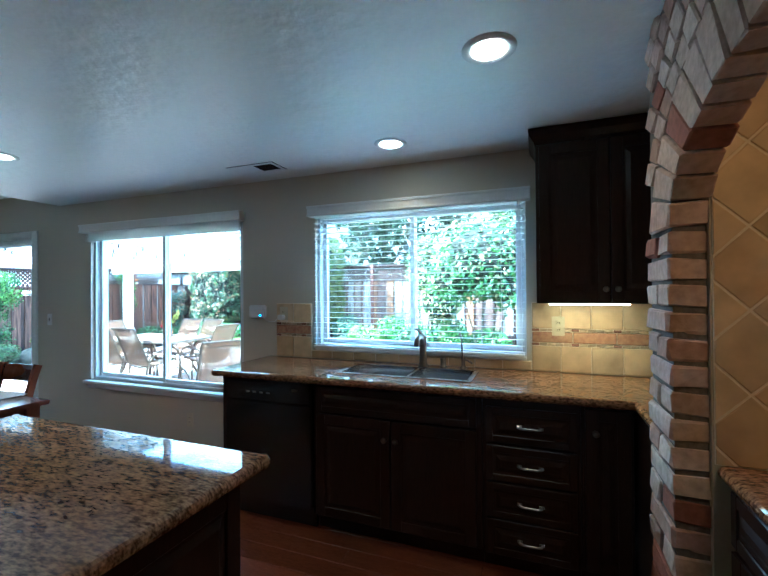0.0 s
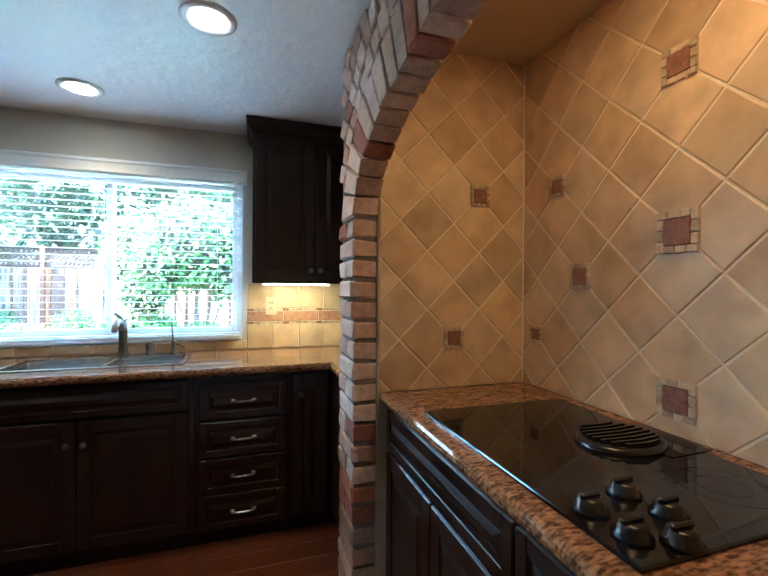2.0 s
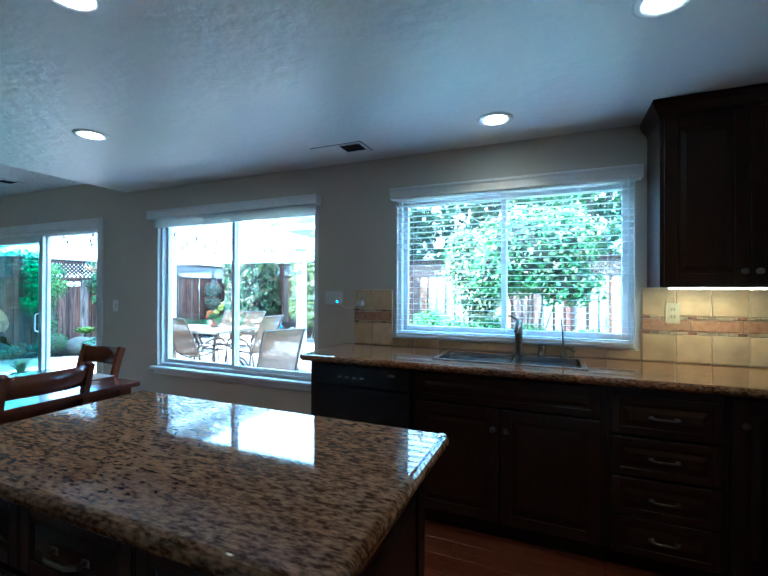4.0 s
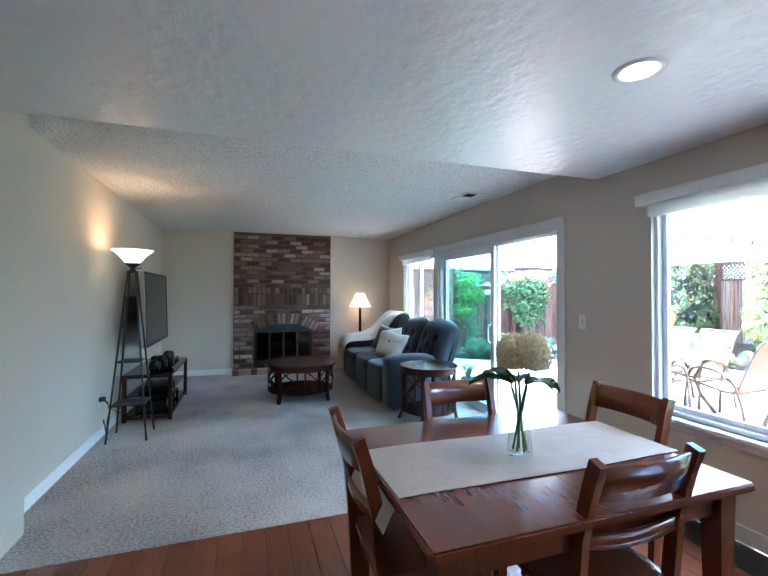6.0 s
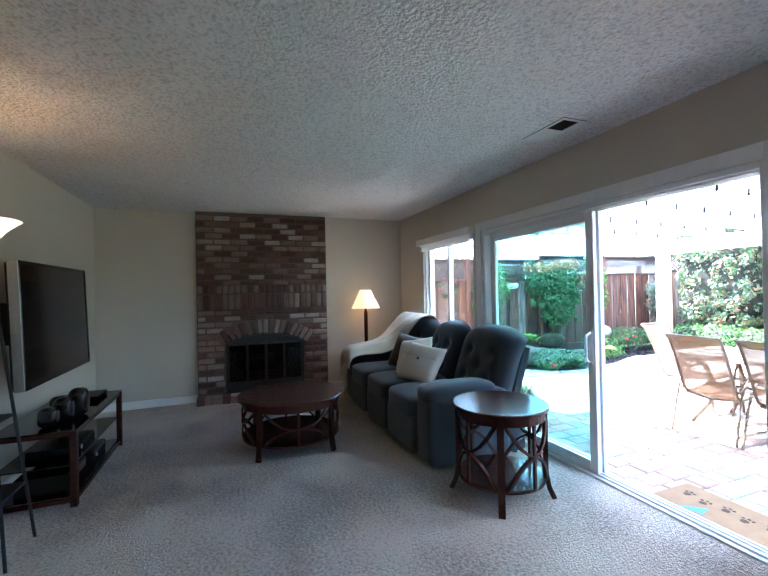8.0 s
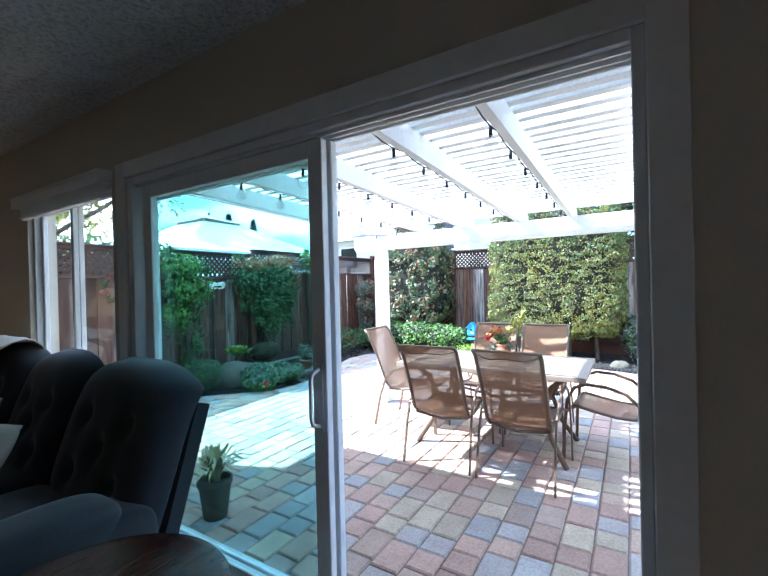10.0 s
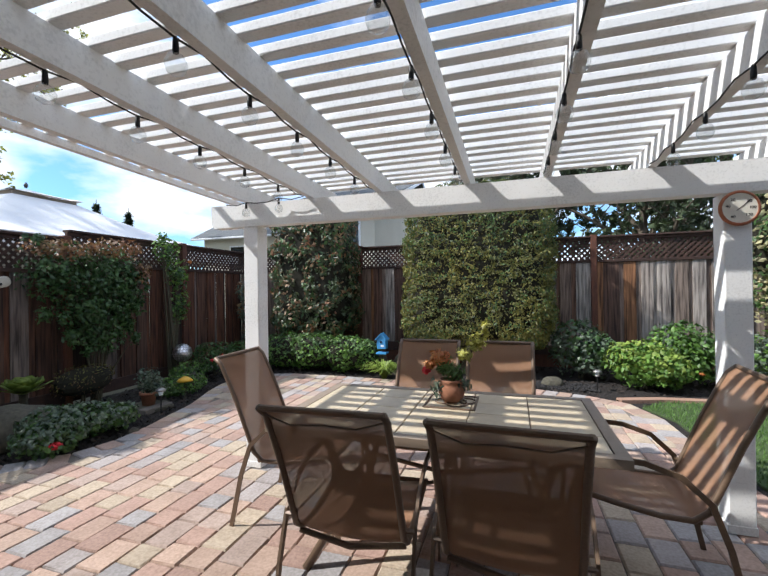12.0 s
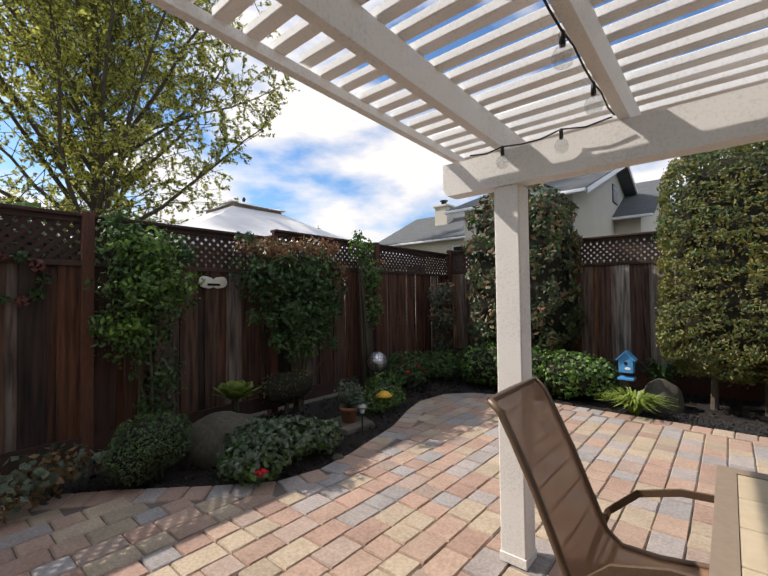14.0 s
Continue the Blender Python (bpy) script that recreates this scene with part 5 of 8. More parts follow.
for a, tilt, ln in ((2.6, -0.35, 0.17), (3.6, -0.2, 0.16), (4.35, -0.25, 0.20), (0.4, -0.3, 0.16), (1.4, -0.5, 0.15)):
    d_ = Vector((math.cos(a), math.sin(a), tilt)).normalized()
    s_ = d_.cross(Vector((0, 0, 1))).normalized()
    b = bmesh.new()
    rows = []
    for i in range(9):
        t_ = i / 8
        w_ = 0.058 * math.sin(math.pi * min(1, 0.08 + t_ * 0.92)) + 0.002
        p = Vector((0, 0, 0.27)) + d_ * (0.03 + ln * t_) + Vector((0, 0, 0.05 * math.sin(t_ * 2.2)))
        rows.append([b.verts.new(p - s_ * w_ + Vector((0, 0, 0.012))), b.verts.new(p), b.verts.new(p + s_ * w_ + Vector((0, 0, 0.012))), b.verts.new(p - Vector((0, 0, 0.0015)))])
    skin(b, rows)
    part("leaf", b, L_ROSE, vase, smooth=True)


# ---- family room ----
fp = thing("fireplace", (0, 0, 0), "used brick fireplace up to the ceiling with arched opening", "fireplace")
tagged(fp, kind="structure")
FX = -9.2
F0, F1 = -2.846, -1.173
O0, O1, OZ0, OZS, OZC = -2.515, -1.505, 0.10, 0.72, 0.845   # opening: sides, foot, springing, crown
b = wall_with_holes(F0, F1, 0, FC, 0, 1, [(O0, O1, OZ0, OZC)])
for v in b.verts:
    v.co = Vector((XL if v.co.y < 0.5 else FX - 0.020, v.co.x, v.co.z))
part("mortar", b, M_FIRE_MORTAR, fp)


def arc_z(y):
    c = (O0 + O1) / 2
    k = (y - c) / ((O1 - O0) / 2)
    return OZS + (OZC - OZS) * (1 - k * k)


fb_full = brick_set(0.06, 0.198, 0.055, 6, M_FIRE_BRICK, 100)
fb_half = brick_set(0.06, 0.094, 0.055, 5, M_FIRE_BRICK, 120)
fb_sold = brick_set(0.07, 0.054, 0.190, 5, M_FIRE_BRICK, 140)
fb_rowl = brick_set(0.08, 0.054, 0.095, 5, M_FIRE_BRICK, 160)
fb_vous = brick_set(0.07, 0.053, 0.175, 5, M_FIRE_BRICK, 180)
rng.seed(12)
PITCH, CL = 0.0765, 0.209
zc, row = 0.14, 0
ARC_C, ARC_H = (O0 + O1) / 2, (O1 - O0) / 2
while zc < FC - 0.02:
    if not (1.145 < zc < 1.50):
        y = F0 + (0.0 if row % 2 else -CL / 2)
        while y < F1 - 0.02:
            a0, a1 = max(y, F0), min(y + CL, F1)
            mid_y, ln = (a0 + a1) / 2, a1 - a0
            hit = zc - 0.03 < arc_z(mid_y) + 0.20 and zc > 0.10 and O0 - 0.02 < mid_y < O1 + 0.02 if zc > OZS - 0.05 else (a1 > O0 and a0 < O1 and zc > OZ0)
            if hit and zc < OZS + 0.1:
                # keep the part of the brick that clears the opening
                if a0 < O0 - 0.05 and mid_y < ARC_C:
                    a1 = O0
                elif a1 > O1 + 0.05 and mid_y > ARC_C:
                    a0 = O1
                else:
                    y += CL
                    continue
                mid_y, ln = (a0 + a1) / 2, a1 - a0
                hit = False
            if not hit and ln > 0.03:
                ob = lay(fb_full if ln > 0.15 else fb_half, fp, M_FIRE_BRICK, pose(FX - 0.03 + rng.uniform(-0.004, 0.006), mid_y, zc, rng.uniform(-0.6, 0.6), 0, rng.uniform(-0.8, 0.8)))
                ob.scale = (1, (ln - 0.019) / (0.198 if ln > 0.15 else 0.094), 1)
            y += CL
    zc += PITCH
    row += 1
n = 22
for i in range(n):
    y = F0 + (i + 0.5) * (F1 - F0) / n
    lay(fb_rowl, fp, M_FIRE_BRICK, pose(FX - 0.015, y, 1.435, 0, rng.uniform(-1, 1), rng.uniform(-1, 1)))
    lay(fb_sold, fp, M_FIRE_BRICK, pose(FX - 0.02, y, 1.272, 0, rng.uniform(-1, 1), rng.uniform(-1, 1)))
n = 17
for i in range(n):
    k = -1.08 + 2.16 * (i + 0.5) / n
    y = ARC_C + k * ARC_H
    slope = math.degrees(math.atan(-2 * (OZC - OZS) * k / ARC_H * 1.5))
    z = OZS + (OZC - OZS) * (1 - k * k)
    ang = radians(-slope)
    lay(fb_vous, fp, M_FIRE_BRICK, pose(FX - 0.022, y + 0.095 * math.sin(ang), z + 0.095 * math.cos(ang), -math.degrees(ang), 0, 0))
hl = brick_set(0.17, 0.098, 0.09, 5, M_FIRE_BRICK, 200)
n = 17
for i in range(n):
    y = F0 - 0.01 + (i + 0.5) * (F1 - F0 + 0.02) / n
    lay(hl, fp, M_FIRE_BRICK, pose(-9.115, y, 0.046, 0, rng.uniform(-0.6, 0.6), rng.uniform(-0.6, 0.6)))
part("firebox", box(XL + 0.002, FX - 0.02, O0 + 0.001, O1 - 0.001, OZ0, OZC - 0.002), M_SOOT, fp, "sooty black firebox")
fs = thing("fireplace_screen", (0, 0, 0), "black metal fireplace screen with folding smoked glass doors", "fireplace screen")
b = bmesh.new()
rows = []
for i in range(21):
    y = O0 + 0.005 + (O1 - O0 - 0.01) * i / 20
    rows.append([b.verts.new((FX - 0.012, y, 0.73)), b.verts.new((FX + 0.008, y, 0.73)), b.verts.new((FX + 0.008, y, max(0.733, arc_z(y) - 0.004))), b.verts.new((FX - 0.012, y, max(0.733, arc_z(y) - 0.004)))])
skin(b, rows)
part("arched_header", b, M_BLACKMETAL, fs)
b = box(FX - 0.012, FX + 0.012, O0 + 0.005, O0 + 0.03, 0.092, 0.73, 0.002)
box(FX - 0.012, FX + 0.012, O1 - 0.03, O1 - 0.005, 0.092, 0.73, 0.002, bm=b)
box(FX - 0.012, FX + 0.012, O0 + 0.03, O1 - 0.03, 0.092, 0.21, 0.002, bm=b)
box(FX - 0.012, FX + 0.012, O0 + 0.03, O1 - 0.03, 0.715, 0.73, 0.002, bm=b)
part("frame", b, M_BLACKMETAL, fs)
w = (O1 - O0 - 0.06) / 4
for i in range(4):
    a, c = O0 + 0.03 + i * w + 0.002, O0 + 0.03 + (i + 1) * w - 0.002
    d = box(FX + 0.001, FX + 0.016, a, a + 0.016, 0.212, 0.713, 0.002)
    box(FX + 0.001, FX + 0.016, c - 0.016, c, 0.212, 0.713, 0.002, bm=d)
    box(FX + 0.001, FX + 0.016, a + 0.016, c - 0.016, 0.212, 0.228, 0.002, bm=d)
    box(FX + 0.001, FX + 0.016, a + 0.016, c - 0.016, 0.697, 0.713, 0.002, bm=d)
    d = part("glass_door", d, M_BRASS, fs, "antique brass framed glass door")
    part("pane", box(FX + 0.006, FX + 0.009, a + 0.0165, c - 0.0165, 0.2285, 0.6965), M_GLASS_SMOKE, d)

# reclining sofa, facing -y
sofa = thing("sofa", (0, 0, 0), "blue grey tufted reclining three seat sofa", "sofa")
SX0, SX1 = -8.62, -6.27
part("base", box(SX0 + 0.04, SX1 - 0.04, -1.02, -0.16, 0.035, 0.33, 0.02, 2), M_SOFA, sofa)
for x in (SX0 + 0.12, SX1 - 0.12):
    for y in (-0.95, -0.22):
        part("foot", lathe([(0.02, 0), (0.025, 0.036)], 10, c=(x, y, 0)), M_BLACKMETAL, sofa)
sw = (SX1 - SX0 - 0.50) / 3
for i in range(3):
    cx = SX0 + 0.25 + sw * (i + 0.5)
    part("seat_cushion", cushion((cx, -0.74, 0.40), (sw / 2 - 0.004, 0.36, 0.105), 0.32, puff=0.18), M_SOFA, sofa, smooth=True)
    part("footrest_panel", cushion((cx, -1.045, 0.21), (sw / 2 - 0.006, 0.045, 0.16), 0.28, n=14), M_SOFA, sofa, smooth=True)
    # tufted back: a deep pillow with buttons pressed in
    b = bmesh.new()
    rows = []
    H, W, Z0 = 0.62, sw / 2 - 0.004, 0.42
    if i != 1:   # the outer backs wrap round to the sofa's ends
        W += 0.10
        cx += 0.115 * (i - 1)
    U, V = 26, 28
    tufts = [(-0.42, 0.62), (0.42, 0.62), (0.0, 0.44), (-0.42, 0.26), (0.42, 0.26)]
    for back in (0, 1):
        grid = []
        for q in range(V + 1):
            v = q / V
            r_ = []
            for p in range(U + 1):
                u = -1 + 2 * p / U
                edge = (1 - abs(u) ** 5) * (1 - abs(2 * v - 1) ** 6)
                top = 1 - 0.16 * abs(u) ** 3.2 * max(0, (v - 0.55) / 0.45)
                z = Z0 + H * v * top
                t = 0.13 * max(0.0, edge) ** 0.45
                if not back:
                    for tu, tv in tufts:
                        d2 = ((u - tu) * W) ** 2 + ((v - tv) * H) ** 2
                        t -= 0.045 * math.exp(-d2 / 0.0016) + 0.014 * math.exp(-abs((u - tu) * W) / 0.03) * math.exp(-((v - tv) * H / 0.09) ** 2)
                y = -0.34 + 0.22 * v - (t if not back else -0.35 * t)
                r_.append(b.verts.new((cx + u * W, y, z)))
            grid.append(r_)
        for q in range(V):
            for p in range(U):
                f = (grid[q][p], grid[q][p + 1], grid[q + 1][p + 1], grid[q + 1][p])
                b.faces.new(f if not back else f[::-1])
    bmesh.ops.remove_doubles(b, verts=b.verts[:], dist=0.0004)
    bk = part("back_cushion", b, M_SOFA, sofa, "button tufted back cushion", smooth=True)
    for tu, tv in tufts:
        part("button", cushion((cx + tu * W, -0.34 + 0.22 * tv - 0.085, Z0 + H * tv), (0.012, 0.006, 0.012), 1.0, n=6), M_SOFA, bk)
part("back_panel", bar([(SX0 + 0.08, -0.30, 0.62), (SX1 - 0.06, -0.30, 0.62)], 0.06, 0.6), M_SOFA, sofa).matrix_basis = Matrix.Translation((0, -0.30, 0.62)) @ pose(0, 0, 0, -18, 0, 0) @ Matrix.Translation((0, 0.30 + 0.10, -0.62))
for s, x in ((-1, SX0 + 0.13), (1, SX1 - 0.13)):
    arm = part("arm", cushion((x, -0.70, 0.30), (0.122, 0.37, 0.275), 0.22), M_SOFA, sofa, smooth=True)
    part("arm_pad", cushion((x, -0.76, 0.560), (0.135, 0.32, 0.080), 0.5, puff=0.15), M_SOFA, arm, smooth=True)
b = lathe([(0.034, 0), (0.036, 0.008), (0.026, 0.012), (0.012, 0.006)], 20)
lv = part("recliner_handle", b, M_BLACK, sofa, "round black recliner pull", smooth=True)
lv.matrix_basis = pose(SX1 - 0.006, -0.76, 0.47, 0, 90, 0)

# cream throw hanging over the far back and arm
b = bmesh.new()
rows = []
prof = [(-0.08, 0.78), (-0.10, 0.98), (-0.16, 1.065), (-0.26, 1.055), (-0.37, 0.98), (-0.47, 0.86), (-0.58, 0.745), (-0.72, 0.69), (-0.90, 0.672), (-1.05, 0.655), (-1.115, 0.60), (-1.13, 0.48)]
for i, (y, z) in enumerate(prof):
    r_ = []
    n = 18
    for j in range(n + 1):
        t = j / n
        wide = 0.76 if i < 4 else 0.76 - 0.36 * min(1, (i - 3) / 5)
        x = SX0 - 0.045 + wide * t
        zz = z + (0.03 if i >= 5 else 0.015) + 0.010 * math.sin(17 * t + i) + 0.008 * math.sin(31 * t - 2 * i)
        if i >= 5 and t > 0.75:
            zz -= 0.10 * (t - 0.75) / 0.25
        if t < 0.10 and i >= 5:
            zz -= 0.20 * (1 - t / 0.10) + 0.02 * math.sin(3 * i)
            x = SX0 - 0.05
        r_.append((x, y + 0.008 * math.sin(9 * t + i), zz))
    rows.append(r_)
va = [[b.verts.new(p) for p in r_] for r_ in rows]
for i in range(len(rows) - 1):
    for j in range(18):
        b.faces.new((va[i][j], va[i][j + 1], va[i + 1][j + 1], va[i + 1][j]))
throw = solid("throw_blanket", b, M_THROW, "cream knitted throw draped over the sofa arm", "blanket", smooth=True)
md = throw.modifiers.new("thick", "SOLIDIFY")
md.thickness, md.offset = 0.012, 1.0
md = throw.modifiers.new("round", "SUBSURF")
md.levels = md.render_levels = 1


def pillow(m, s, mat, label, button=False):
    p = thing("throw_pillow", m, label, "pillow", "pillows on the sofa")
    b = bmesh.new()
    U = 18
    for side in (1, -1):
        g = []
        for q in range(U + 1):
            g.append([])
            for r_ in range(U + 1):
                u, v = -1 + 2 * q / U, -1 + 2 * r_ / U
                k = max(0.0, (1 - u ** 4) * (1 - v ** 4)) ** 0.55
                pinch = 1 - 0.06 * (1 - (abs(u * v)))
                g[-1].append(b.verts.new((s * u * pinch, side * (0.078 * k + 0.001), s * 0.92 * v * pinch)))
        for q in range(U):
            for r_ in range(U):
                f = (g[q][r_], g[q + 1][r_], g[q + 1][r_ + 1], g[q][r_ + 1])
                b.faces.new(f if side < 0 else f[::-1])
    bmesh.ops.remove_doubles(b, verts=b.verts[:], dist=0.0025)
    part("cover", b, mat, p, smooth=True)
    if button:
        part("flap", box(-s * 0.93, s * 0.93, -0.082, -0.074, 0.045, 0.052, 0.002), mat, p)
        part("button", cushion((0, -0.086, 0.02), (0.017, 0.006, 0.017), 1.0, n=8), M_PILLOW_DARK, p, "dark wooden button")
    return p


pillow((-7.66, -0.62, 0.69, -26, 8, 26), 0.215, M_PILLOW_DARK, "brown velvet throw pillow leaning on the sofa")
pillow((-7.42, -0.66, 0.685, -28, -10, 24), 0.215, M_THROW, "white throw pillow leaning on the sofa")
pillow((-7.12, -0.72, 0.665, -34, 6, 26), 0.215, M_PILLOW, "oatmeal linen throw pillow with a dark button", True)


def x_table(name, m, r, h, label, category, legs=4, shelf_z=0.15, leg_r=None, turn=45.0, flare=0.05):
    """A round table on flared legs with crossed bent lattice bars between them and a low shelf."""
    t = thing(name, m, label, category)
    part("tabletop", lathe([(r * 0.96, h - 0.030), (r, h - 0.024), (r, h - 0.008), (r * 0.985, h - 0.001), (r * 0.93, h)], 48), M_MAHOG, t)
    part("apron", lathe([(r * 0.90, h - 0.085), (r * 0.92, h - 0.083), (r * 0.92, h - 0.031), (r * 0.86, h - 0.031), (r * 0.86, h - 0.085)], 48), M_MAHOG, t)
    part("shelf", lathe([(r * 0.88, shelf_z - 0.022), (r * 0.91, shelf_z - 0.018), (r * 0.91, shelf_z), (r * 0.86, shelf_z + 0.002)], 40), M_MAHOG, t)
    lr = r * 0.90
    angs = [radians(turn + 360 * i / legs) for i in range(legs)]
    for a in angs:
        c, s = math.cos(a), math.sin(a)
        part("leg", bar([(c * (lr + flare), s * (lr + flare), 0.0), (c * (lr + flare * 0.35), s * (lr + flare * 0.35), 0.07), (c * lr, s * lr, 0.17), (c * lr, s * lr, h - 0.031)], 0.042, 0.03, up=(c, s, 0)), M_MAHOG, t)
    top, bot = h - 0.085, shelf_z
    for i in range(legs):
        a0, a1 = angs[i], angs[i] + 2 * math.pi / legs
        am = (a0 + a1) / 2
        for da, db in ((a0 + 0.12, a1 - 0.12), (a1 - 0.12, a0 + 0.12)):
            pts = []
            for k in range(9):
                u = k / 8
                a = da + (db - da) * u
                bow = 0.04 * math.sin(math.pi * 2 * u)
                pts.append((math.cos(a) * lr, math.sin(a) * lr, bot + (top - bot) * u + bow))
            part("lattice_bar", bar(pts, 0.016, 0.022, up=(math.cos(am), math.sin(am), 0.01)), M_MAHOG, t)
        part("upright", bar([(math.cos(am) * lr, math.sin(am) * lr, bot), (math.cos(am) * lr, math.sin(am) * lr, top)], 0.02, 0.016, up=(math.cos(am), math.sin(am), 0)), M_MAHOG, t)
    return t


x_table("end_table", (-5.865, -0.745, 0), 0.315, 0.61, "round dark mahogany end table with lattice sides", "table", turn=-36.0, shelf_z=0.14)
x_table("coffee_table", (-7.34, -1.935, 0), 0.47, 0.475, "round dark mahogany coffee table with low shelf", "table", turn=45.0, shelf_z=0.13, flare=0.02)
x_table("end_table", (-9.0, -0.62, 0), 0.25, 0.62, "round dark mahogany end table beside the brick fireplace", "table", turn=45.0, shelf_z=0.14, flare=0.01)

tl = thing("table_lamp", (-9.02, -0.66, 0.62), "lit table lamp with tapered cream shade and dark column", "lamp")
part("base", lathe([(0.085, 0), (0.085, 0.012), (0.06, 0.022), (0.03, 0.03), (0.02, 0.034)], 24), M_MAHOG, tl)
part("column", lathe([(0.026, 0.034), (0.026, 0.46), (0.018, 0.48), (0.008, 0.56)], 18), M_MAHOG, tl, smooth=True)
b = bmesh.new()
for (r0, z0), (r1, z1) in ((((0.20), 0.52), (0.075, 0.775)),):
    rows = [[b.verts.new((r * math.cos(i * math.pi / 18), r * math.sin(i * math.pi / 18), z)) for i in range(36)] for r, z in ((r0, z0), (r1, z1), (r1 - 0.003, z1), (r0 - 0.003, z0))]
    for a, c in zip(rows, rows[1:] + rows[:1]):
        for i in range(36):
            b.faces.new((a[i], a[(i + 1) % 36], c[(i + 1) % 36], c[i]))
part("shade", b, M_LINEN_SHADE, tl, "glowing cream fabric shade", smooth=True)

fl = thing("floor_lamp", (-6.315, -3.68, 0), "black metal shelf floor lamp with lit glass bowl", "lamp")
feet = [(0.165, 0.165), (0.165, -0.165), (-0.165, -0.165), (-0.165, 0.165)]
for x, y in feet:
    part("leg", tube([(x, y, 0.0), (x * 0.18, y * 0.18, 1.60)], 0.009, 8), M_BLACKMETAL, fl)
for z in (0.33, 0.73):
    k = 0.165 * (1 - 0.82 * z / 1.6)
    part("shelf", box(-k, k, -k, k, z - 0.007, z + 0.007, 0.002), M_BLACKMETAL, fl)
part("neck", lathe([(0.034, 1.58), (0.034, 1.60), (0.022, 1.615), (0.03, 1.635), (0.065, 1.66), (0.07, 1.67)], 18), M_BLACKMETAL, fl, smooth=True)
part("switch_stem", tube([(-0.02, 0.02, 1.625), (-0.02, 0.075, 1.625)], 0.004, 6), M_BLACKMETAL, fl)
b = bmesh.new()
rows = [[b.verts.new((r * math.cos(i * math.pi / 20), r * math.sin(i * math.pi / 20), z)) for i in range(40)] for r, z in ((0.055, 1.668), (0.085, 1.70), (0.12, 1.745), (0.165, 1.785), (0.182, 1.797), (0.178, 1.799), (0.116, 1.748), (0.08, 1.704), (0.05, 1.674))]
skin(b, rows)
part("glass_bowl", b, M_SHADE, fl, "glowing frosted glass bowl", smooth=True)

tv = thing("television", (-7.315, -3.65, 1.205), "large flat television on a wall arm", "television")
part("cabinet", box(-0.605, 0.605, -0.075, -0.004, -0.405, 0.405, 0.008, 2), M_BLACK, tv)
b = box(-0.61, -0.588, -0.02, 0.004, -0.41, 0.41, 0.003)
box(0.588, 0.61, -0.02, 0.004, -0.41, 0.41, 0.003, bm=b)
box(-0.588, 0.588, -0.02, 0.004, 0.388, 0.41, 0.003, bm=b)
box(-0.588, 0.588, -0.02, 0.004, -0.41, -0.375, 0.003, bm=b)
part("bezel", b, M_BLACK, tv)
part("side_trim", box(0.6105, 0.618, -0.055, 0.0, -0.41, 0.41, 0.002), M_SILVER, tv, "silver side trim")
part("screen", box(-0.587, 0.587, -0.004, -0.001, -0.374, 0.387), M_SCREEN, tv)
part("wall_mount", box(-0.15, 0.15, -0.299, -0.076, -0.15, 0.15, 0.005), M_BLACKMETAL, tv)
tv.rotation_euler = (radians(2.0), 0, 0)

ts = thing("tv_stand", (0, 0, 0), "mahogany framed media stand with black glass shelves", "tv stand")
TX0, TX1, TY0, TY1 = -7.95, -6.80, -3.86, -3.42
for x in (TX0, TX1):
    for y in (TY0, TY1):
        part("leg", box(x - 0.02, x + 0.02, y - 0.02, y + 0.02, 0, 0.495, 0.003), M_MAHOG, ts)
for z in (0.045, 0.48):
    for y in (TY0, TY1):
        part("rail", box(TX0 + 0.021, TX1 - 0.021, y - 0.012, y + 0.012, z - 0.016, z + 0.014, 0.002), M_MAHOG, ts)
    for x in (TX0, TX1):
        part("rail", box(x - 0.012, x + 0.012, TY0 + 0.021, TY1 - 0.021, z - 0.016, z + 0.014, 0.002), M_MAHOG, ts)
part("top_shelf", box(TX0 - 0.02, TX1 + 0.02, TY0 - 0.02, TY1 + 0.02, 0.496, 0.506, 0.002), M_BLACKGLASS, ts)
part("middle_shelf", box(TX0 + 0.01, TX1 - 0.01, TY0 + 0.01, TY1 - 0.01, 0.262, 0.27), M_BLACKGLASS, ts)
part("low_shelf", box(TX0 + 0.01, TX1 - 0.01, TY0 + 0.01, TY1 - 0.01, 0.06, 0.068), M_BLACKGLASS, ts)


def speaker(x, y, h, r):
    s = thing("speaker", (x, y, 0.506), "small rounded black loudspeaker on the media stand", "speaker", "speakers on the stand")
    part("body", cushion((0, 0, h / 2), (r, r, h / 2), 0.6, n=14), M_BLACK, s, smooth=True)
    part("grille", cushion((0, r * 0.55, h / 2), (r * 0.8, r * 0.5, h * 0.42), 0.8, n=10), M_BLACKMETAL, s)


for x, y, h, r in ((-6.93, -3.60, 0.13, 0.055), (-7.04, -3.55, 0.165, 0.058), (-7.17, -3.50, 0.20, 0.062), (-7.28, -3.66, 0.13, 0.05)):
    speaker(x, y, h, r)
cb = thing("cable_box", (-7.72, -3.60, 0.506), "flat black set-top box on the media stand", "set-top box")
part("case", box(-0.14, 0.14, -0.11, 0.11, 0.004, 0.04, 0.005), M_BLACK, cb)
part("foot", box(-0.12, 0.12, -0.09, 0.09, 0, 0.004), M_BLACK, cb)
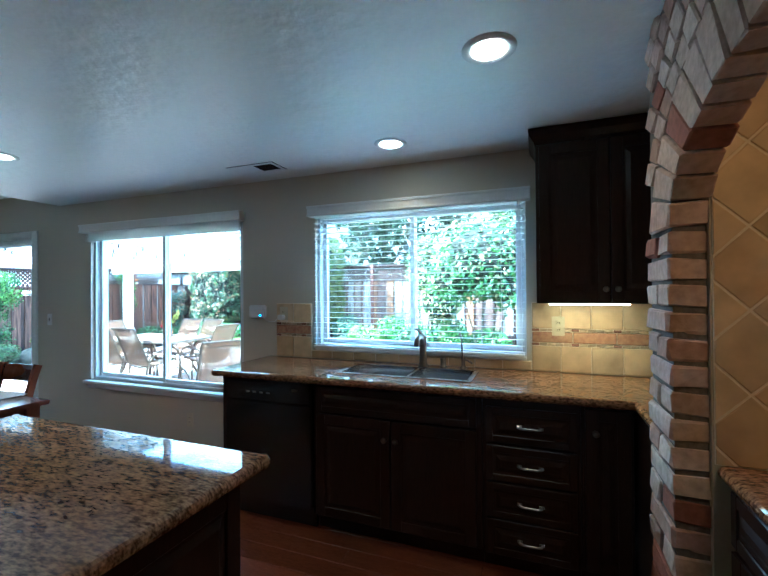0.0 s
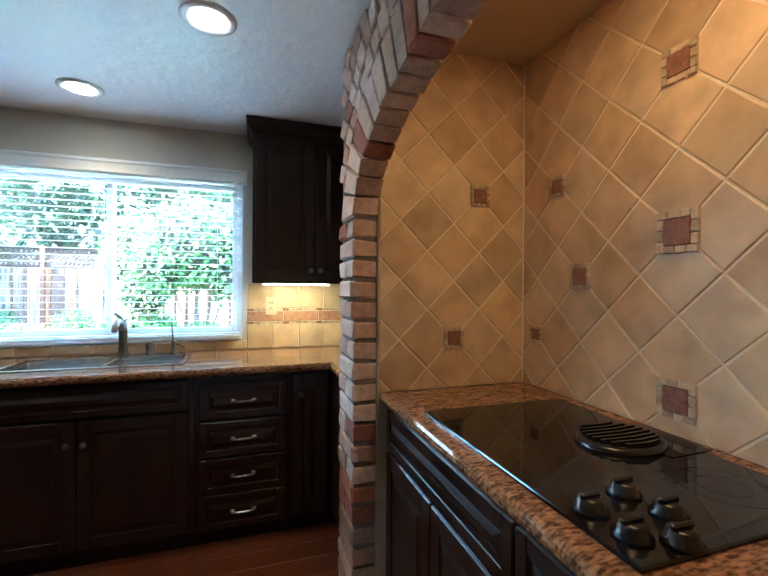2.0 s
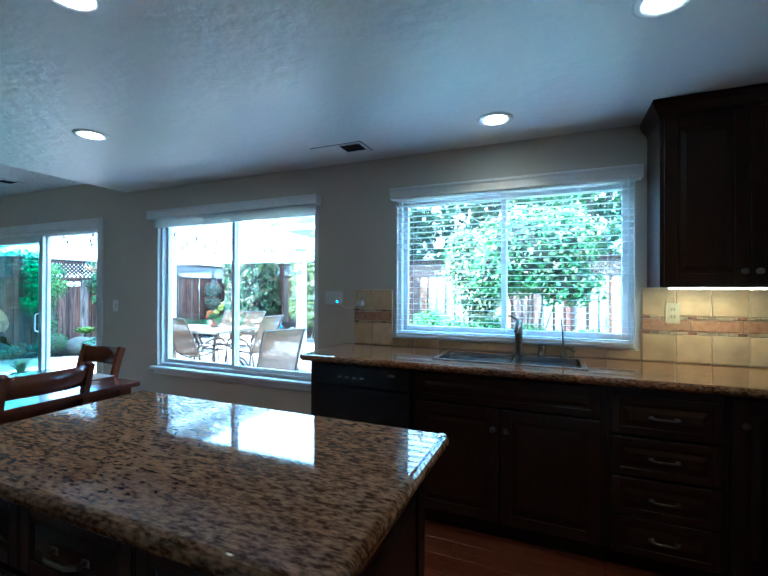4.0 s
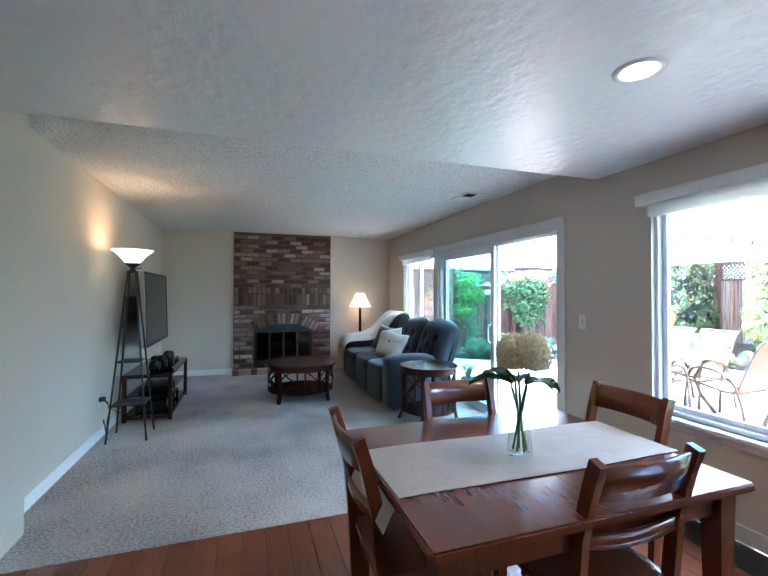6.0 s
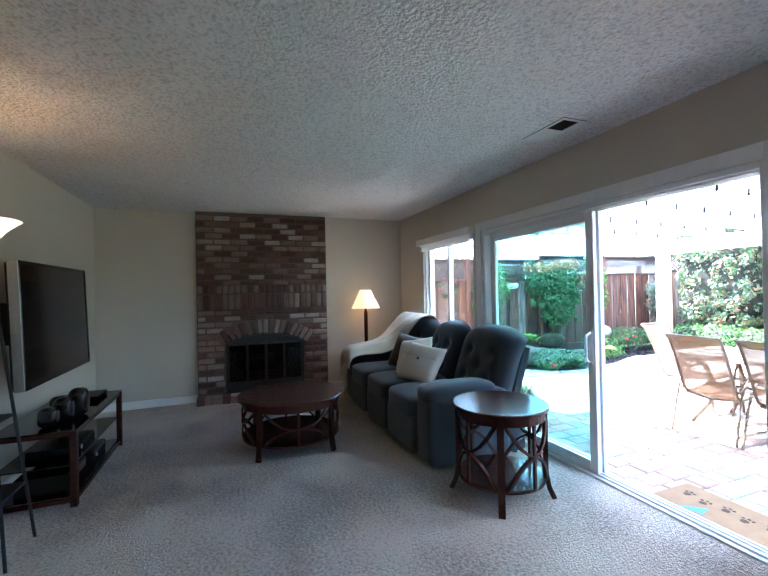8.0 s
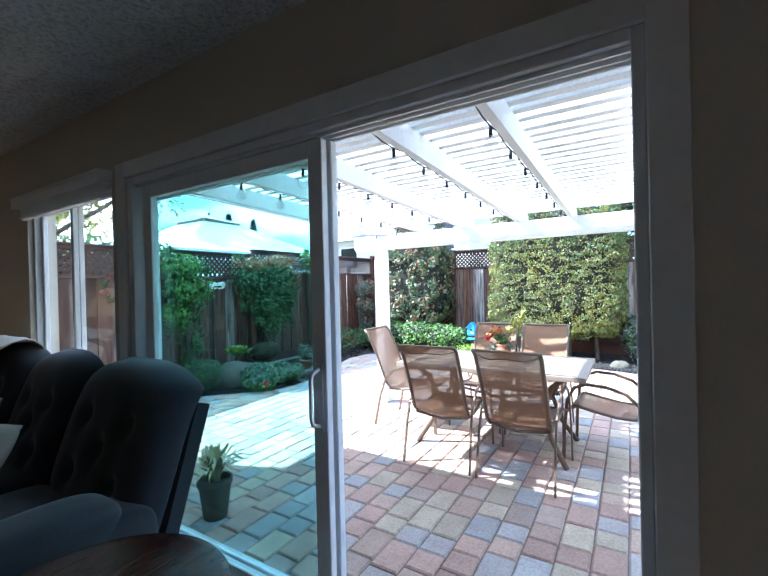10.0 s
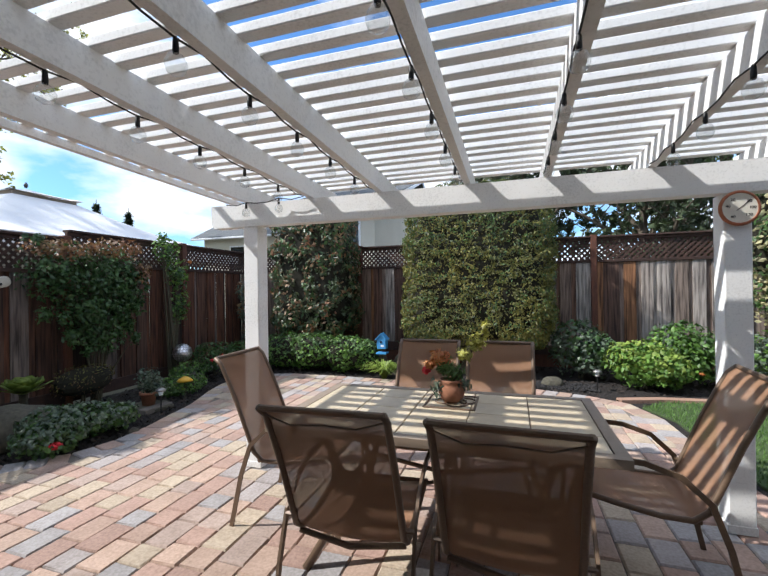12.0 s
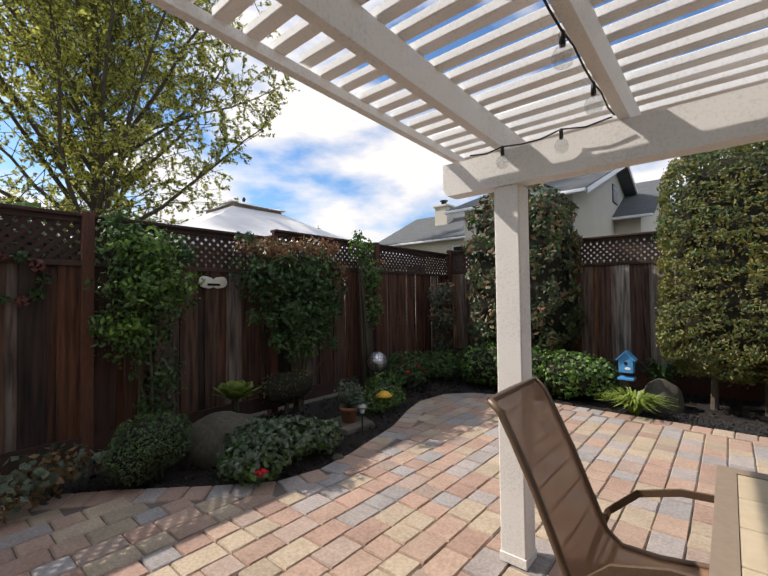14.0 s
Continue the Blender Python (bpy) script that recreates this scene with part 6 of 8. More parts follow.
for nm, x0, x1, z0, h, lab in (("receiver", -7.20, -6.86, 0.068, 0.13, "black audio receiver on the low shelf"), ("game_console", -7.70, -7.38, 0.068, 0.09, "black boxy player on the low shelf"), ("disc_player", -7.42, -7.02, 0.27, 0.05, "slim black disc player on the middle shelf")):
    d = thing(nm, ((x0 + x1) / 2, -3.62, z0), lab, "electronics")
    hw = (x1 - x0) / 2
    part("case", box(-hw, hw, -0.15, 0.15, 0, h, 0.006), M_BLACK, d)
    part("front_panel", box(-hw + 0.01, hw - 0.01, 0.1505, 0.153, 0.012, h - 0.012, 0.001), M_BLACKGLASS, d)
    part("dial", cushion((hw * 0.6, 0.156, h / 2), (0.016, 0.004, 0.016), 1.0, n=8), M_SILVER, d)

cord = thing("power_cord", (0, 0, 0), "black power cord hanging in a tangle from the outlet", "cord")
part("plug", box(-6.325, -6.275, -3.94, -3.89, 0.36, 0.40, 0.006), M_CORD, cord)
pts = [(-6.30, -3.90, 0.375), (-6.26, -3.86, 0.36), (-6.24, -3.84, 0.28), (-6.27, -3.87, 0.16), (-6.33, -3.90, 0.10), (-6.30, -3.88, 0.05), (-6.24, -3.87, 0.10), (-6.26, -3.89, 0.20), (-6.32, -3.91, 0.16), (-6.30, -3.87, 0.06), (-6.24, -3.86, 0.03), (-6.27, -3.85, 0.006)]
part("cable", tube(pts, 0.004, 6), M_CORD, cord, smooth=True)
part("lamp_cable", tube([(-6.30, -3.90, 0.37), (-6.42, -3.86, 0.24), (-6.55, -3.80, 0.16), (-6.75, -3.85, 0.20), (-6.90, -3.9, 0.3)], 0.004, 6), M_CORD, cord, smooth=True)
hk = thing("ceiling_hook", (-9.15, -3.70, FC), "small grey ceiling hook by the fireplace wall", "hook")
part("hook", tube([(0, 0, 0), (0, 0, -0.03), (0.01, 0, -0.04), (0.02, 0, -0.03)], 0.003, 6), M_SILVER, hk)

# ---- plank floor of kitchen and dining ----
PLW, PLL = 0.125, 1.40
me = box(0.0008, PLL - 0.0008, 0.0008, PLW - 0.0008, 0, 0.011, 0.0015)
me = mesh_of(me)
me.materials.append(M_WOOD_FLOOR)
row = 0
y = -4.02
while y < -0.3:
    x = -4.317 - (0.0 if row % 2 else 0.7)
    while x < XR:
        x0, x1 = max(x, -4.317), min(x + PLL, XR - 0.005)
        if x1 - x0 > 0.05:
            ob = part("floor_plank", me, M_WOOD_FLOOR, floor_base)
            ob.location = (x0, y, -0.0115)
            ob.scale = ((x1 - x0) / PLL, 1, 1)
        x += PLL
    y += PLW
    row += 1


# ---- yard: fences ----
FXL, FYB = -10.73, 7.94


def fence_run(name, m, length, posts, top, label, board_lo=0.12, lat_lo=None, z0=GZ, seed=1, boards=None):
    """A board fence along its own +x, its yard face towards -y; lattice above a rail."""
    f = thing(name, m, label, "fence")
    boards = boards or M_FENCE
    r = random.Random(seed)
    lat_lo = lat_lo if lat_lo is not None else top - 0.40
    x, k = 0.0, 0
    shared = {}
    while x < length - 0.02:
        # wide boards in front of narrower ones set back between them
        w = (0.150, 0.085, 0.155, 0.095)[k % 4]
        wide = k % 2 == 0
        if w not in shared:
            g = -0.012 if wide else 0.002
            shared[w] = mesh_of(box(g, w - g, -0.010, 0.010, z0 + board_lo, lat_lo - 0.02, 0.003))
            shared[w].materials.append(boards)
        ob = part("board", shared[w], boards, f)
        ob.location = (x, (-0.012 if wide else 0.011) + r.uniform(-0.003, 0.003), 0)
        ob.rotation_euler = (0, r.uniform(-0.002, 0.002), 0)
        x += w
        k += 1
    if board_lo > 0.2:
        part("kickboard", box(0, length, -0.028, 0.0, z0 - 0.1, z0 + board_lo - 0.102, 0.004), M_FENCE_POST, f)
    part("bottom_rail", box(0, length, -0.055, -0.027, z0 + board_lo - 0.10, z0 + board_lo + 0.06, 0.004), M_FENCE_DARK, f)
    part("middle_rail", box(0, length, -0.040, 0.04, lat_lo - 0.045, lat_lo, 0.004), M_FENCE_DARK, f)
    part("top_rail", box(0, length, -0.025, 0.025, top - 0.075, top - 0.03, 0.004), M_FENCE_DARK, f)
    part("cap", box(0, length, -0.06, 0.06, top - 0.03, top, 0.005), M_FENCE_DARK, f)
    b = bmesh.new()
    h = top - 0.075 - lat_lo
    for s, yy in ((1, -0.006), (-1, 0.004)):
        x = -h
        while x < length:
            x0, x1 = x, x + h
            za, zb = (lat_lo, lat_lo + h) if s > 0 else (lat_lo + h, lat_lo)
            ca, cb = max(0, x0), min(length, x1)
            if cb - ca > 0.02:
                k0, k1 = (ca - x0) / h, (cb - x0) / h
                bar([(ca, yy, za + (zb - za) * k0), (cb, yy, za + (zb - za) * k1)], 0.008, 0.034, b, up=(0, 0, 1))
            x += 0.088
    part("lattice", b, M_FENCE_DARK, f, "diagonal wooden lattice strip")
    for px in posts:
        part("post", box(px - 0.045, px + 0.045, -0.062, 0.045, z0 - 0.1, top + 0.02, 0.005), M_FENCE_POST, f, "reddish square post")
    return f


fence_run("fence", pose(FXL, 0.2, 0, 0, 0, 90), 3.74, [0.0, 1.88, 3.72], 1.985, "dark weathered redwood fence with lattice top", seed=3, boards=M_FENCE_SHADED)
fence_run("fence", pose(FXL, 3.94, 0, 0, 0, 90), 4.0, [1.85], 2.085, "dark weathered redwood fence with raised lattice top", seed=4, boards=M_FENCE_SHADED)
fence_run("fence", pose(FXL, FYB, 0), 16.7, [0.06, 2.37, 4.45, 6.57, 8.65, 10.7, 12.8, 14.9], 2.14, "sunlit weathered redwood fence along the back", board_lo=0.28, seed=5)
fence_run("fence", pose(5.95, FYB, 0, 0, 0, -90), 7.7, [2.0, 4.0, 6.0], 2.10, "weathered redwood fence closing the far side", seed=6)

# ---- patio ----
EDGE = [(-10.42, 0.20), (-10.38, 1.30), (-10.18, 1.62), (-9.79, 2.07), (-9.35, 2.50), (-9.06, 2.82), (-8.98, 3.15), (-9.02, 3.50), (-9.20, 4.30), (-9.45, 4.90), (-9.57, 5.30), (-9.52, 5.80), (-9.28, 6.10),
        (-8.90, 6.22), (-7.95, 6.22), (-7.35, 6.19), (-6.38, 6.15), (-5.23, 6.09), (-4.60, 5.90), (-4.20, 5.62), (-4.02, 5.10), (-4.00, 4.40), (-3.98, 3.72), (-3.88, 3.30), (-3.70, 3.05), (-3.2, 2.7), (-2.0, 2.4), (2.0, 2.3), (2.0, 0.20)]


def inside(x, y, poly):
    hit = False
    for (ax, ay), (bx, by) in zip(poly, poly[1:] + poly[:1]):
        if (ay > y) != (by > y) and x < (bx - ax) * (y - ay) / (by - ay) + ax:
            hit = not hit
    return hit


def edge_distance(x, y, poly):
    best = 9.0
    for (ax, ay), (bx, by) in zip(poly, poly[1:]):
        dx, dy = bx - ax, by - ay
        k = max(0, min(1, ((x - ax) * dx + (y - ay) * dy) / (dx * dx + dy * dy)))
        best = min(best, math.hypot(x - ax - k * dx, y - ay - k * dy))
    return best


patio = thing("patio", (0, 0, 0), "patio of tumbled tan, pink and grey concrete pavers", "patio")
tagged(patio, kind="structure")
part("sand_bed", prism(EDGE, GZ - 0.05, GZ - 0.013), M_SAND, patio)
prng = random.Random(21)
PW, PL = 0.162, 0.236


def paver_bm(w, l, bm=None, at=None):
    return prism([(-w / 2, -l / 2), (w / 2, -l / 2), (w / 2, l / 2), (-w / 2, l / 2)], -0.03, 0.0, bm, shrink=0.009)


PS = 0.160
paver_me = {}
for ln_ in (PL, PS):
    paver_me[ln_] = []
    for i in range(4):
        b = paver_bm(PW - 0.006, ln_ - 0.006)
        for v in b.verts:
            v.co += Vector((prng.uniform(-0.003, 0.003), prng.uniform(-0.003, 0.003), prng.uniform(-0.0015, 0.0015)))
        me = mesh_of(b)
        me.materials.append(M_PAVER)
        paver_me[ln_].append(me)
far_v, far_f = [], []
spots = []
x = -10.4
while x < 1.9:
    # each course mixes square and long stones
    y = 0.2 - prng.uniform(0, PL)
    while y < 6.3:
        ln_ = PL if prng.random() < 0.5 else PS
        if inside(x, y + ln_ / 2, EDGE) and edge_distance(x, y + ln_ / 2, EDGE) > 0.20:
            spots.append((x, y + ln_ / 2, ln_))
        y += ln_
    x += PW
near = sorted(spots, key=lambda p: math.hypot(p[0] + 7.6, (p[1] - 3.0)))[:290]
near_set = set(near)


def add_far(m, w, l):
    k = len(far_v)
    for z, s in ((-0.03, 0.0), (-0.008, 0.0), (0.0, 0.009)):
        for sx, sy in ((-1, -1), (1, -1), (1, 1), (-1, 1)):
            far_v.append(tuple(m @ Vector((sx * (w / 2 - s), sy * (l / 2 - s), z))))
    for r_ in (0, 4):
        for j in range(4):
            far_f.append((k + r_ + j, k + r_ + (j + 1) % 4, k + r_ + 4 + (j + 1) % 4, k + r_ + 4 + j))
    far_f.append((k + 8, k + 9, k + 10, k + 11))


for p in spots:
    m = pose(p[0], p[1], GZ + prng.uniform(-0.002, 0.002), prng.uniform(-0.5, 0.5), prng.uniform(-0.5, 0.5), prng.uniform(-0.7, 0.7))
    if p in near_set:
        ob = part("paver", prng.choice(paver_me[p[2]]), M_PAVER, patio)
        ob.matrix_basis = m
    else:
        add_far(m, PW - 0.006, p[2] - 0.006)
# soldier border along the bed
acc = 0.0
for (ax, ay), (bx, by) in zip(EDGE[:-3], EDGE[1:-2]):
    seg = math.hypot(bx - ax, by - ay)
    n_ = max(1, round(seg / 0.162))
    ang = math.degrees(math.atan2(by - ay, bx - ax))
    for q in range(n_):
        k = (q + 0.5) / n_
        nx, ny = (by - ay) / seg, -(bx - ax) / seg
        m = pose(ax + (bx - ax) * k + nx * 0.10, ay + (by - ay) * k + ny * 0.10, GZ + prng.uniform(-0.001, 0.003), 0, 0, ang)
        add_far(m, seg / n_ - 0.006, 0.20)
me = bpy.data.meshes.new("pavers")
me.from_pydata(far_v, [], far_f)
tagged(part("paver_field", me, M_PAVER_JOINED, patio), kind="stuff")

# bark chips on the beds
vs, fs = [], []
cr = random.Random(8)
for i in range(7000):
    x, y = (cr.uniform(-10.65, -8.6), cr.uniform(0.4, 7.85)) if i % 3 else (cr.uniform(-10.6, -2.0), cr.uniform(5.6, 7.85))
    if inside(x, y, EDGE):
        continue
    m = pose(x, y, GZ - 0.022 + cr.uniform(0, 0.014), cr.uniform(-40, 40), cr.uniform(-40, 40), cr.uniform(0, 360))
    s1, s2 = cr.uniform(0.01, 0.03), cr.uniform(0.006, 0.014)
    k = len(vs)
    vs += [tuple(m @ Vector(p)) for p in ((-s1, -s2, 0), (s1, -s2, 0), (s1 * 0.8, s2, 0.004), (-s1, s2, 0.006))]
    fs.append((k, k + 1, k + 2, k + 3))
me = bpy.data.meshes.new("chips")
me.from_pydata(vs, [], fs)
solid("bark_mulch", me, M_MULCH_CHIP, "loose black bark chips on the planting bed", "mulch", "stuff")

# lawn with terracotta kerb
LAWN = [(-4.10, 5.55), (-3.92, 5.10), (-3.90, 4.40), (-3.88, 3.72), (-3.78, 3.30), (-3.60, 3.08), (-3.1, 2.78), (-2.0, 2.5), (5.9, 2.4), (5.9, 5.9), (-2.4, 5.78), (-3.1, 5.90), (-3.8, 5.84)]
solid("lawn", prism(LAWN, GZ - 0.1, GZ - 0.012), M_LAWN, "small lawn beside the patio", "lawn", "structure")
vs, fs = [], []
for i in range(26000):
    x, y = cr.uniform(-4.1, -1.2) if i % 5 else cr.uniform(-1.2, 3.0), cr.uniform(2.5, 5.9)
    if not inside(x, y, LAWN):
        continue
    a, h, w = cr.uniform(0, 6.28), cr.uniform(0.025, 0.05), 0.004
    dx, dy = math.cos(a), math.sin(a)
    lx, ly = cr.uniform(-0.02, 0.02), cr.uniform(-0.02, 0.02)
    k = len(vs)
    vs += [(x - dx * w, y - dy * w, GZ - 0.012), (x + dx * w, y + dy * w, GZ - 0.012), (x + lx, y + ly, GZ - 0.012 + h)]
    fs.append((k, k + 1, k + 2))
me = bpy.data.meshes.new("grass")
me.from_pydata(vs, [], fs)
solid("grass", me, M_GRASS, "short green lawn grass", "grass", "stuff")
solid("lawn_kerb", bar([(-4.28, 5.78, GZ - 0.02), (-3.8, 5.93, GZ - 0.02), (-3.1, 5.99, GZ - 0.02), (-2.4, 5.87, GZ - 0.02), (0, 5.95, GZ - 0.02), (5.9, 6.0, GZ - 0.02)], 0.12, 0.06), M_CURB, "low terracotta coloured lawn edging", "kerb", "structure")

# ---- pergola ----
pg = thing("pergola", (0, 0, GZ), "white painted timber pergola with slatted roof", "pergola")
PO = -GZ
RAF = [-7.40, -6.865, -6.34, -5.74, -5.256, -4.70, -4.12]


def raf_z(y):
    return 1.968 + (3.05 - y) * 0.028


for x0 in (-7.446, -4.368):
    p = part("post", box(x0, x0 + 0.128, 3.0, 3.128, 0.0, 1.79 + PO, 0.006), M_PERGOLA, pg)
    part("base_collar", box(x0 - 0.004, x0 + 0.132, 2.996, 3.132, 0.002, 0.05, 0.003), M_PERGOLA, p)
b = prism([(-7.735, 1.825), (-7.71, 1.79), (-3.985, 1.79), (-3.96, 1.825), (-3.96, 1.963), (-7.735, 1.963)], 2.99, 3.085)
for v in b.verts:
    v.co = Vector((v.co.x, v.co.z, v.co.y + PO))
part("beam", b, M_PERGOLA, pg)
for x in RAF:
    y0, y1 = T + 0.03, 3.42
    b = bmesh.new()
    skin(b, [[b.verts.new((xx, y, raf_z(y) + dz + PO)) for xx, dz in ((x - 0.021, 0.0), (x + 0.021, 0.0), (x + 0.021, 0.125), (x - 0.021, 0.125))] for y in (y0, 1.0, 2.0, y1)])
    part("rafter", b, M_PERGOLA, pg)
part("ledger", box(-7.45, -4.05, T + 0.021, T + 0.06, raf_z(0.2) - 0.03 + PO, raf_z(0.2) + 0.13 + PO, 0.004), M_PERGOLA, pg)
sl = mesh_of(box(-7.78, -3.90, -0.027, 0.027, 0.0, 0.036, 0.004))
sl.materials.append(M_PERGOLA)
y = 0.24
while y < 3.40:
    ob = part("slat", sl, M_PERGOLA, pg)
    ob.location = (prng.uniform(-0.01, 0.01), y, raf_z(y) + 0.1255 + PO)
    ob.rotation_euler = (0, prng.uniform(-0.001, 0.001), prng.uniform(-0.0015, 0.0015))
    y += 0.1135
b = bmesh.new()
skin(b, [[b.verts.new((xx, y, raf_z(y) + dz + PO)) for xx, dz in ((-7.80, 0.085), (-7.762, 0.085), (-7.762, 0.125), (-7.80, 0.125))] for y in (0.2, 3.42)])
part("edge_strip", b, M_PERGOLA, pg)

bulb_me = mesh_of(lathe([(0.012, -0.044), (0.022, -0.052), (0.030, -0.070), (0.0305, -0.080), (0.024, -0.098), (0.008, -0.107)], 14), True)
bulb_me.materials.append(M_BULB)
sock_me = mesh_of(lathe([(0.004, 0.004), (0.008, -0.004), (0.0092, -0.036), (0.008, -0.044)], 12), True)
sock_me.materials.append(M_CORD)


def light_string(pts, label, every=0.34):
    s = thing("string_light", (0, 0, 0), label, "string lights", "strings under the pergola")
    path, dense = [Vector(p) for p in pts], []
    for a, c in zip(path, path[1:]):
        n_ = max(2, round((c - a).length / (every / 3)))
        for k in range(n_):
            t = k / n_
            dense.append(a.lerp(c, t) - Vector((0, 0, 0.018 * abs(math.sin(math.pi * t * (c - a).length / every)))))
    dense.append(path[-1])
    part("wire", tube(dense, 0.0035, 6), M_CORD, s)
    for k in range(2, len(dense) - 1, 3):
        so = part("socket", sock_me, M_CORD, s)
        so.location = dense[k]
        bu = part("bulb", bulb_me, M_BULB, so, "clear glass globe bulb")
        bu.visible_shadow = False


for x in (-6.865, -6.34, -5.74, -5.256, -4.70):
    light_string([(x - 0.026, 0.35, raf_z(0.35) + 0.01), (x - 0.026, 1.7, raf_z(1.7) + 0.008), (x - 0.026, 2.95, raf_z(2.95) + 0.005)], "black wire string of clear globe bulbs along a rafter")
light_string([(-7.52, 2.90, 1.945), (-7.36, 2.92, 1.955), (-7.1, 2.95, 1.975), (-6.90, 2.955, 1.972)], "black wire string of clear globe bulbs at the beam", 0.30)

# dial thermometer on the post
th = thing("thermometer", (-4.31, 2.985, 1.70), "round copper rimmed dial thermometer on the post", "thermometer")
b = lathe([(0.10, 0.0), (0.118, 0.006), (0.122, 0.02), (0.115, 0.032), (0.104, 0.034), (0.101, 0.026)], 36)
bmesh.ops.rotate(b, verts=b.verts[:], cent=(0, 0, 0), matrix=Matrix.Rotation(radians(90), 3, "X"))
part("rim", b, M_COPPER, th, smooth=True)
b = lathe([(0.102, 0.0), (0.102, 0.0275), (0.05, 0.028)], 36)
bmesh.ops.rotate(b, verts=b.verts[:], cent=(0, 0, 0), matrix=Matrix.Rotation(radians(90), 3, "X"))
dial = part("dial", b, M_DIAL, th)
part("needle", bar([(-0.02, -0.0295, -0.018), (0.062, -0.0295, 0.055)], 0.004, 0.002, up=(0, 1, 0)), M_BLACK, th)
for txt, a in (("20", 125), ("40", 168), ("60", 235), ("80", 40), ("100", 0), ("120", -45)):
    cu = bpy.data.curves.new("numeral", "FONT")
    cu.body, cu.size, cu.align_x, cu.align_y, cu.extrude = txt, 0.028, "CENTER", "CENTER", 0.0004
    cu.materials.append(M_BLACK)
    ob = new("numeral", cu)
    ob.parent = dial
    ob.matrix_basis = pose(0.07 * math.cos(radians(a)), -0.0292, 0.07 * math.sin(radians(a)), 90, 0, 0)

th.scale = (0.78, 0.78, 0.78)

# ---- patio dining set ----
pt = thing("patio_table", (-5.83, 2.435, GZ), "patio table with cream tile top and taupe metal frame", "table")
TZ = 0.72
b = bmesh.new()
for x0, x1, y0, y1 in ((-0.77, 0.77, -0.435, -0.385), (-0.77, 0.77, 0.385, 0.435), (-0.77, -0.72, -0.385, 0.385), (0.72, 0.77, -0.385, 0.385)):
    box(x0, x1, y0, y1, TZ - 0.035, TZ + 0.002, bm=b)
part("rim", b, M_TABLE_RIM, pt)
part("tray", box(-0.72, 0.72, -0.385, 0.385, TZ - 0.03, TZ - 0.012), M_CHAIR_FRAME, pt)
for i in range(5):
    for j in range(4):
        part("tile", box(-0.719 + i * 0.288, -0.719 + i * 0.288 + 0.282, -0.384 + j * 0.1925, -0.384 + j * 0.1925 + 0.187, TZ - 0.0115, TZ, 0.002), M_TABLE_TILE, pt)
for sx in (-1, 1):
    for sy in (-1, 1):
        part("leg", tube([(sx * 0.62, sy * 0.33, 0.0), (sx * 0.50, sy * 0.26, 0.20), (sx * 0.44, sy * 0.23, 0.40), (sx * 0.52, sy * 0.28, 0.60), (sx * 0.62, sy * 0.33, TZ - 0.035)], 0.020, 10), M_CHAIR_FRAME, pt, smooth=True)
    part("brace", tube([(sx * 0.45, -0.24, 0.36), (sx * 0.40, 0.0, 0.46), (sx * 0.45, 0.24, 0.36)], 0.012, 8), M_CHAIR_FRAME, pt, smooth=True)
part("long_brace", tube([(-0.40, 0, 0.46), (0, 0, 0.40), (0.40, 0, 0.46)], 0.012, 8), M_CHAIR_FRAME, pt, smooth=True)

SLING = [(0.25, 0.415), (0.22, 0.425), (0.10, 0.400), (-0.06, 0.375), (-0.18, 0.375), (-0.235, 0.42), (-0.29, 0.56), (-0.345, 0.70), (-0.405, 0.83), (-0.45, 0.92), (-0.49, 0.955)]


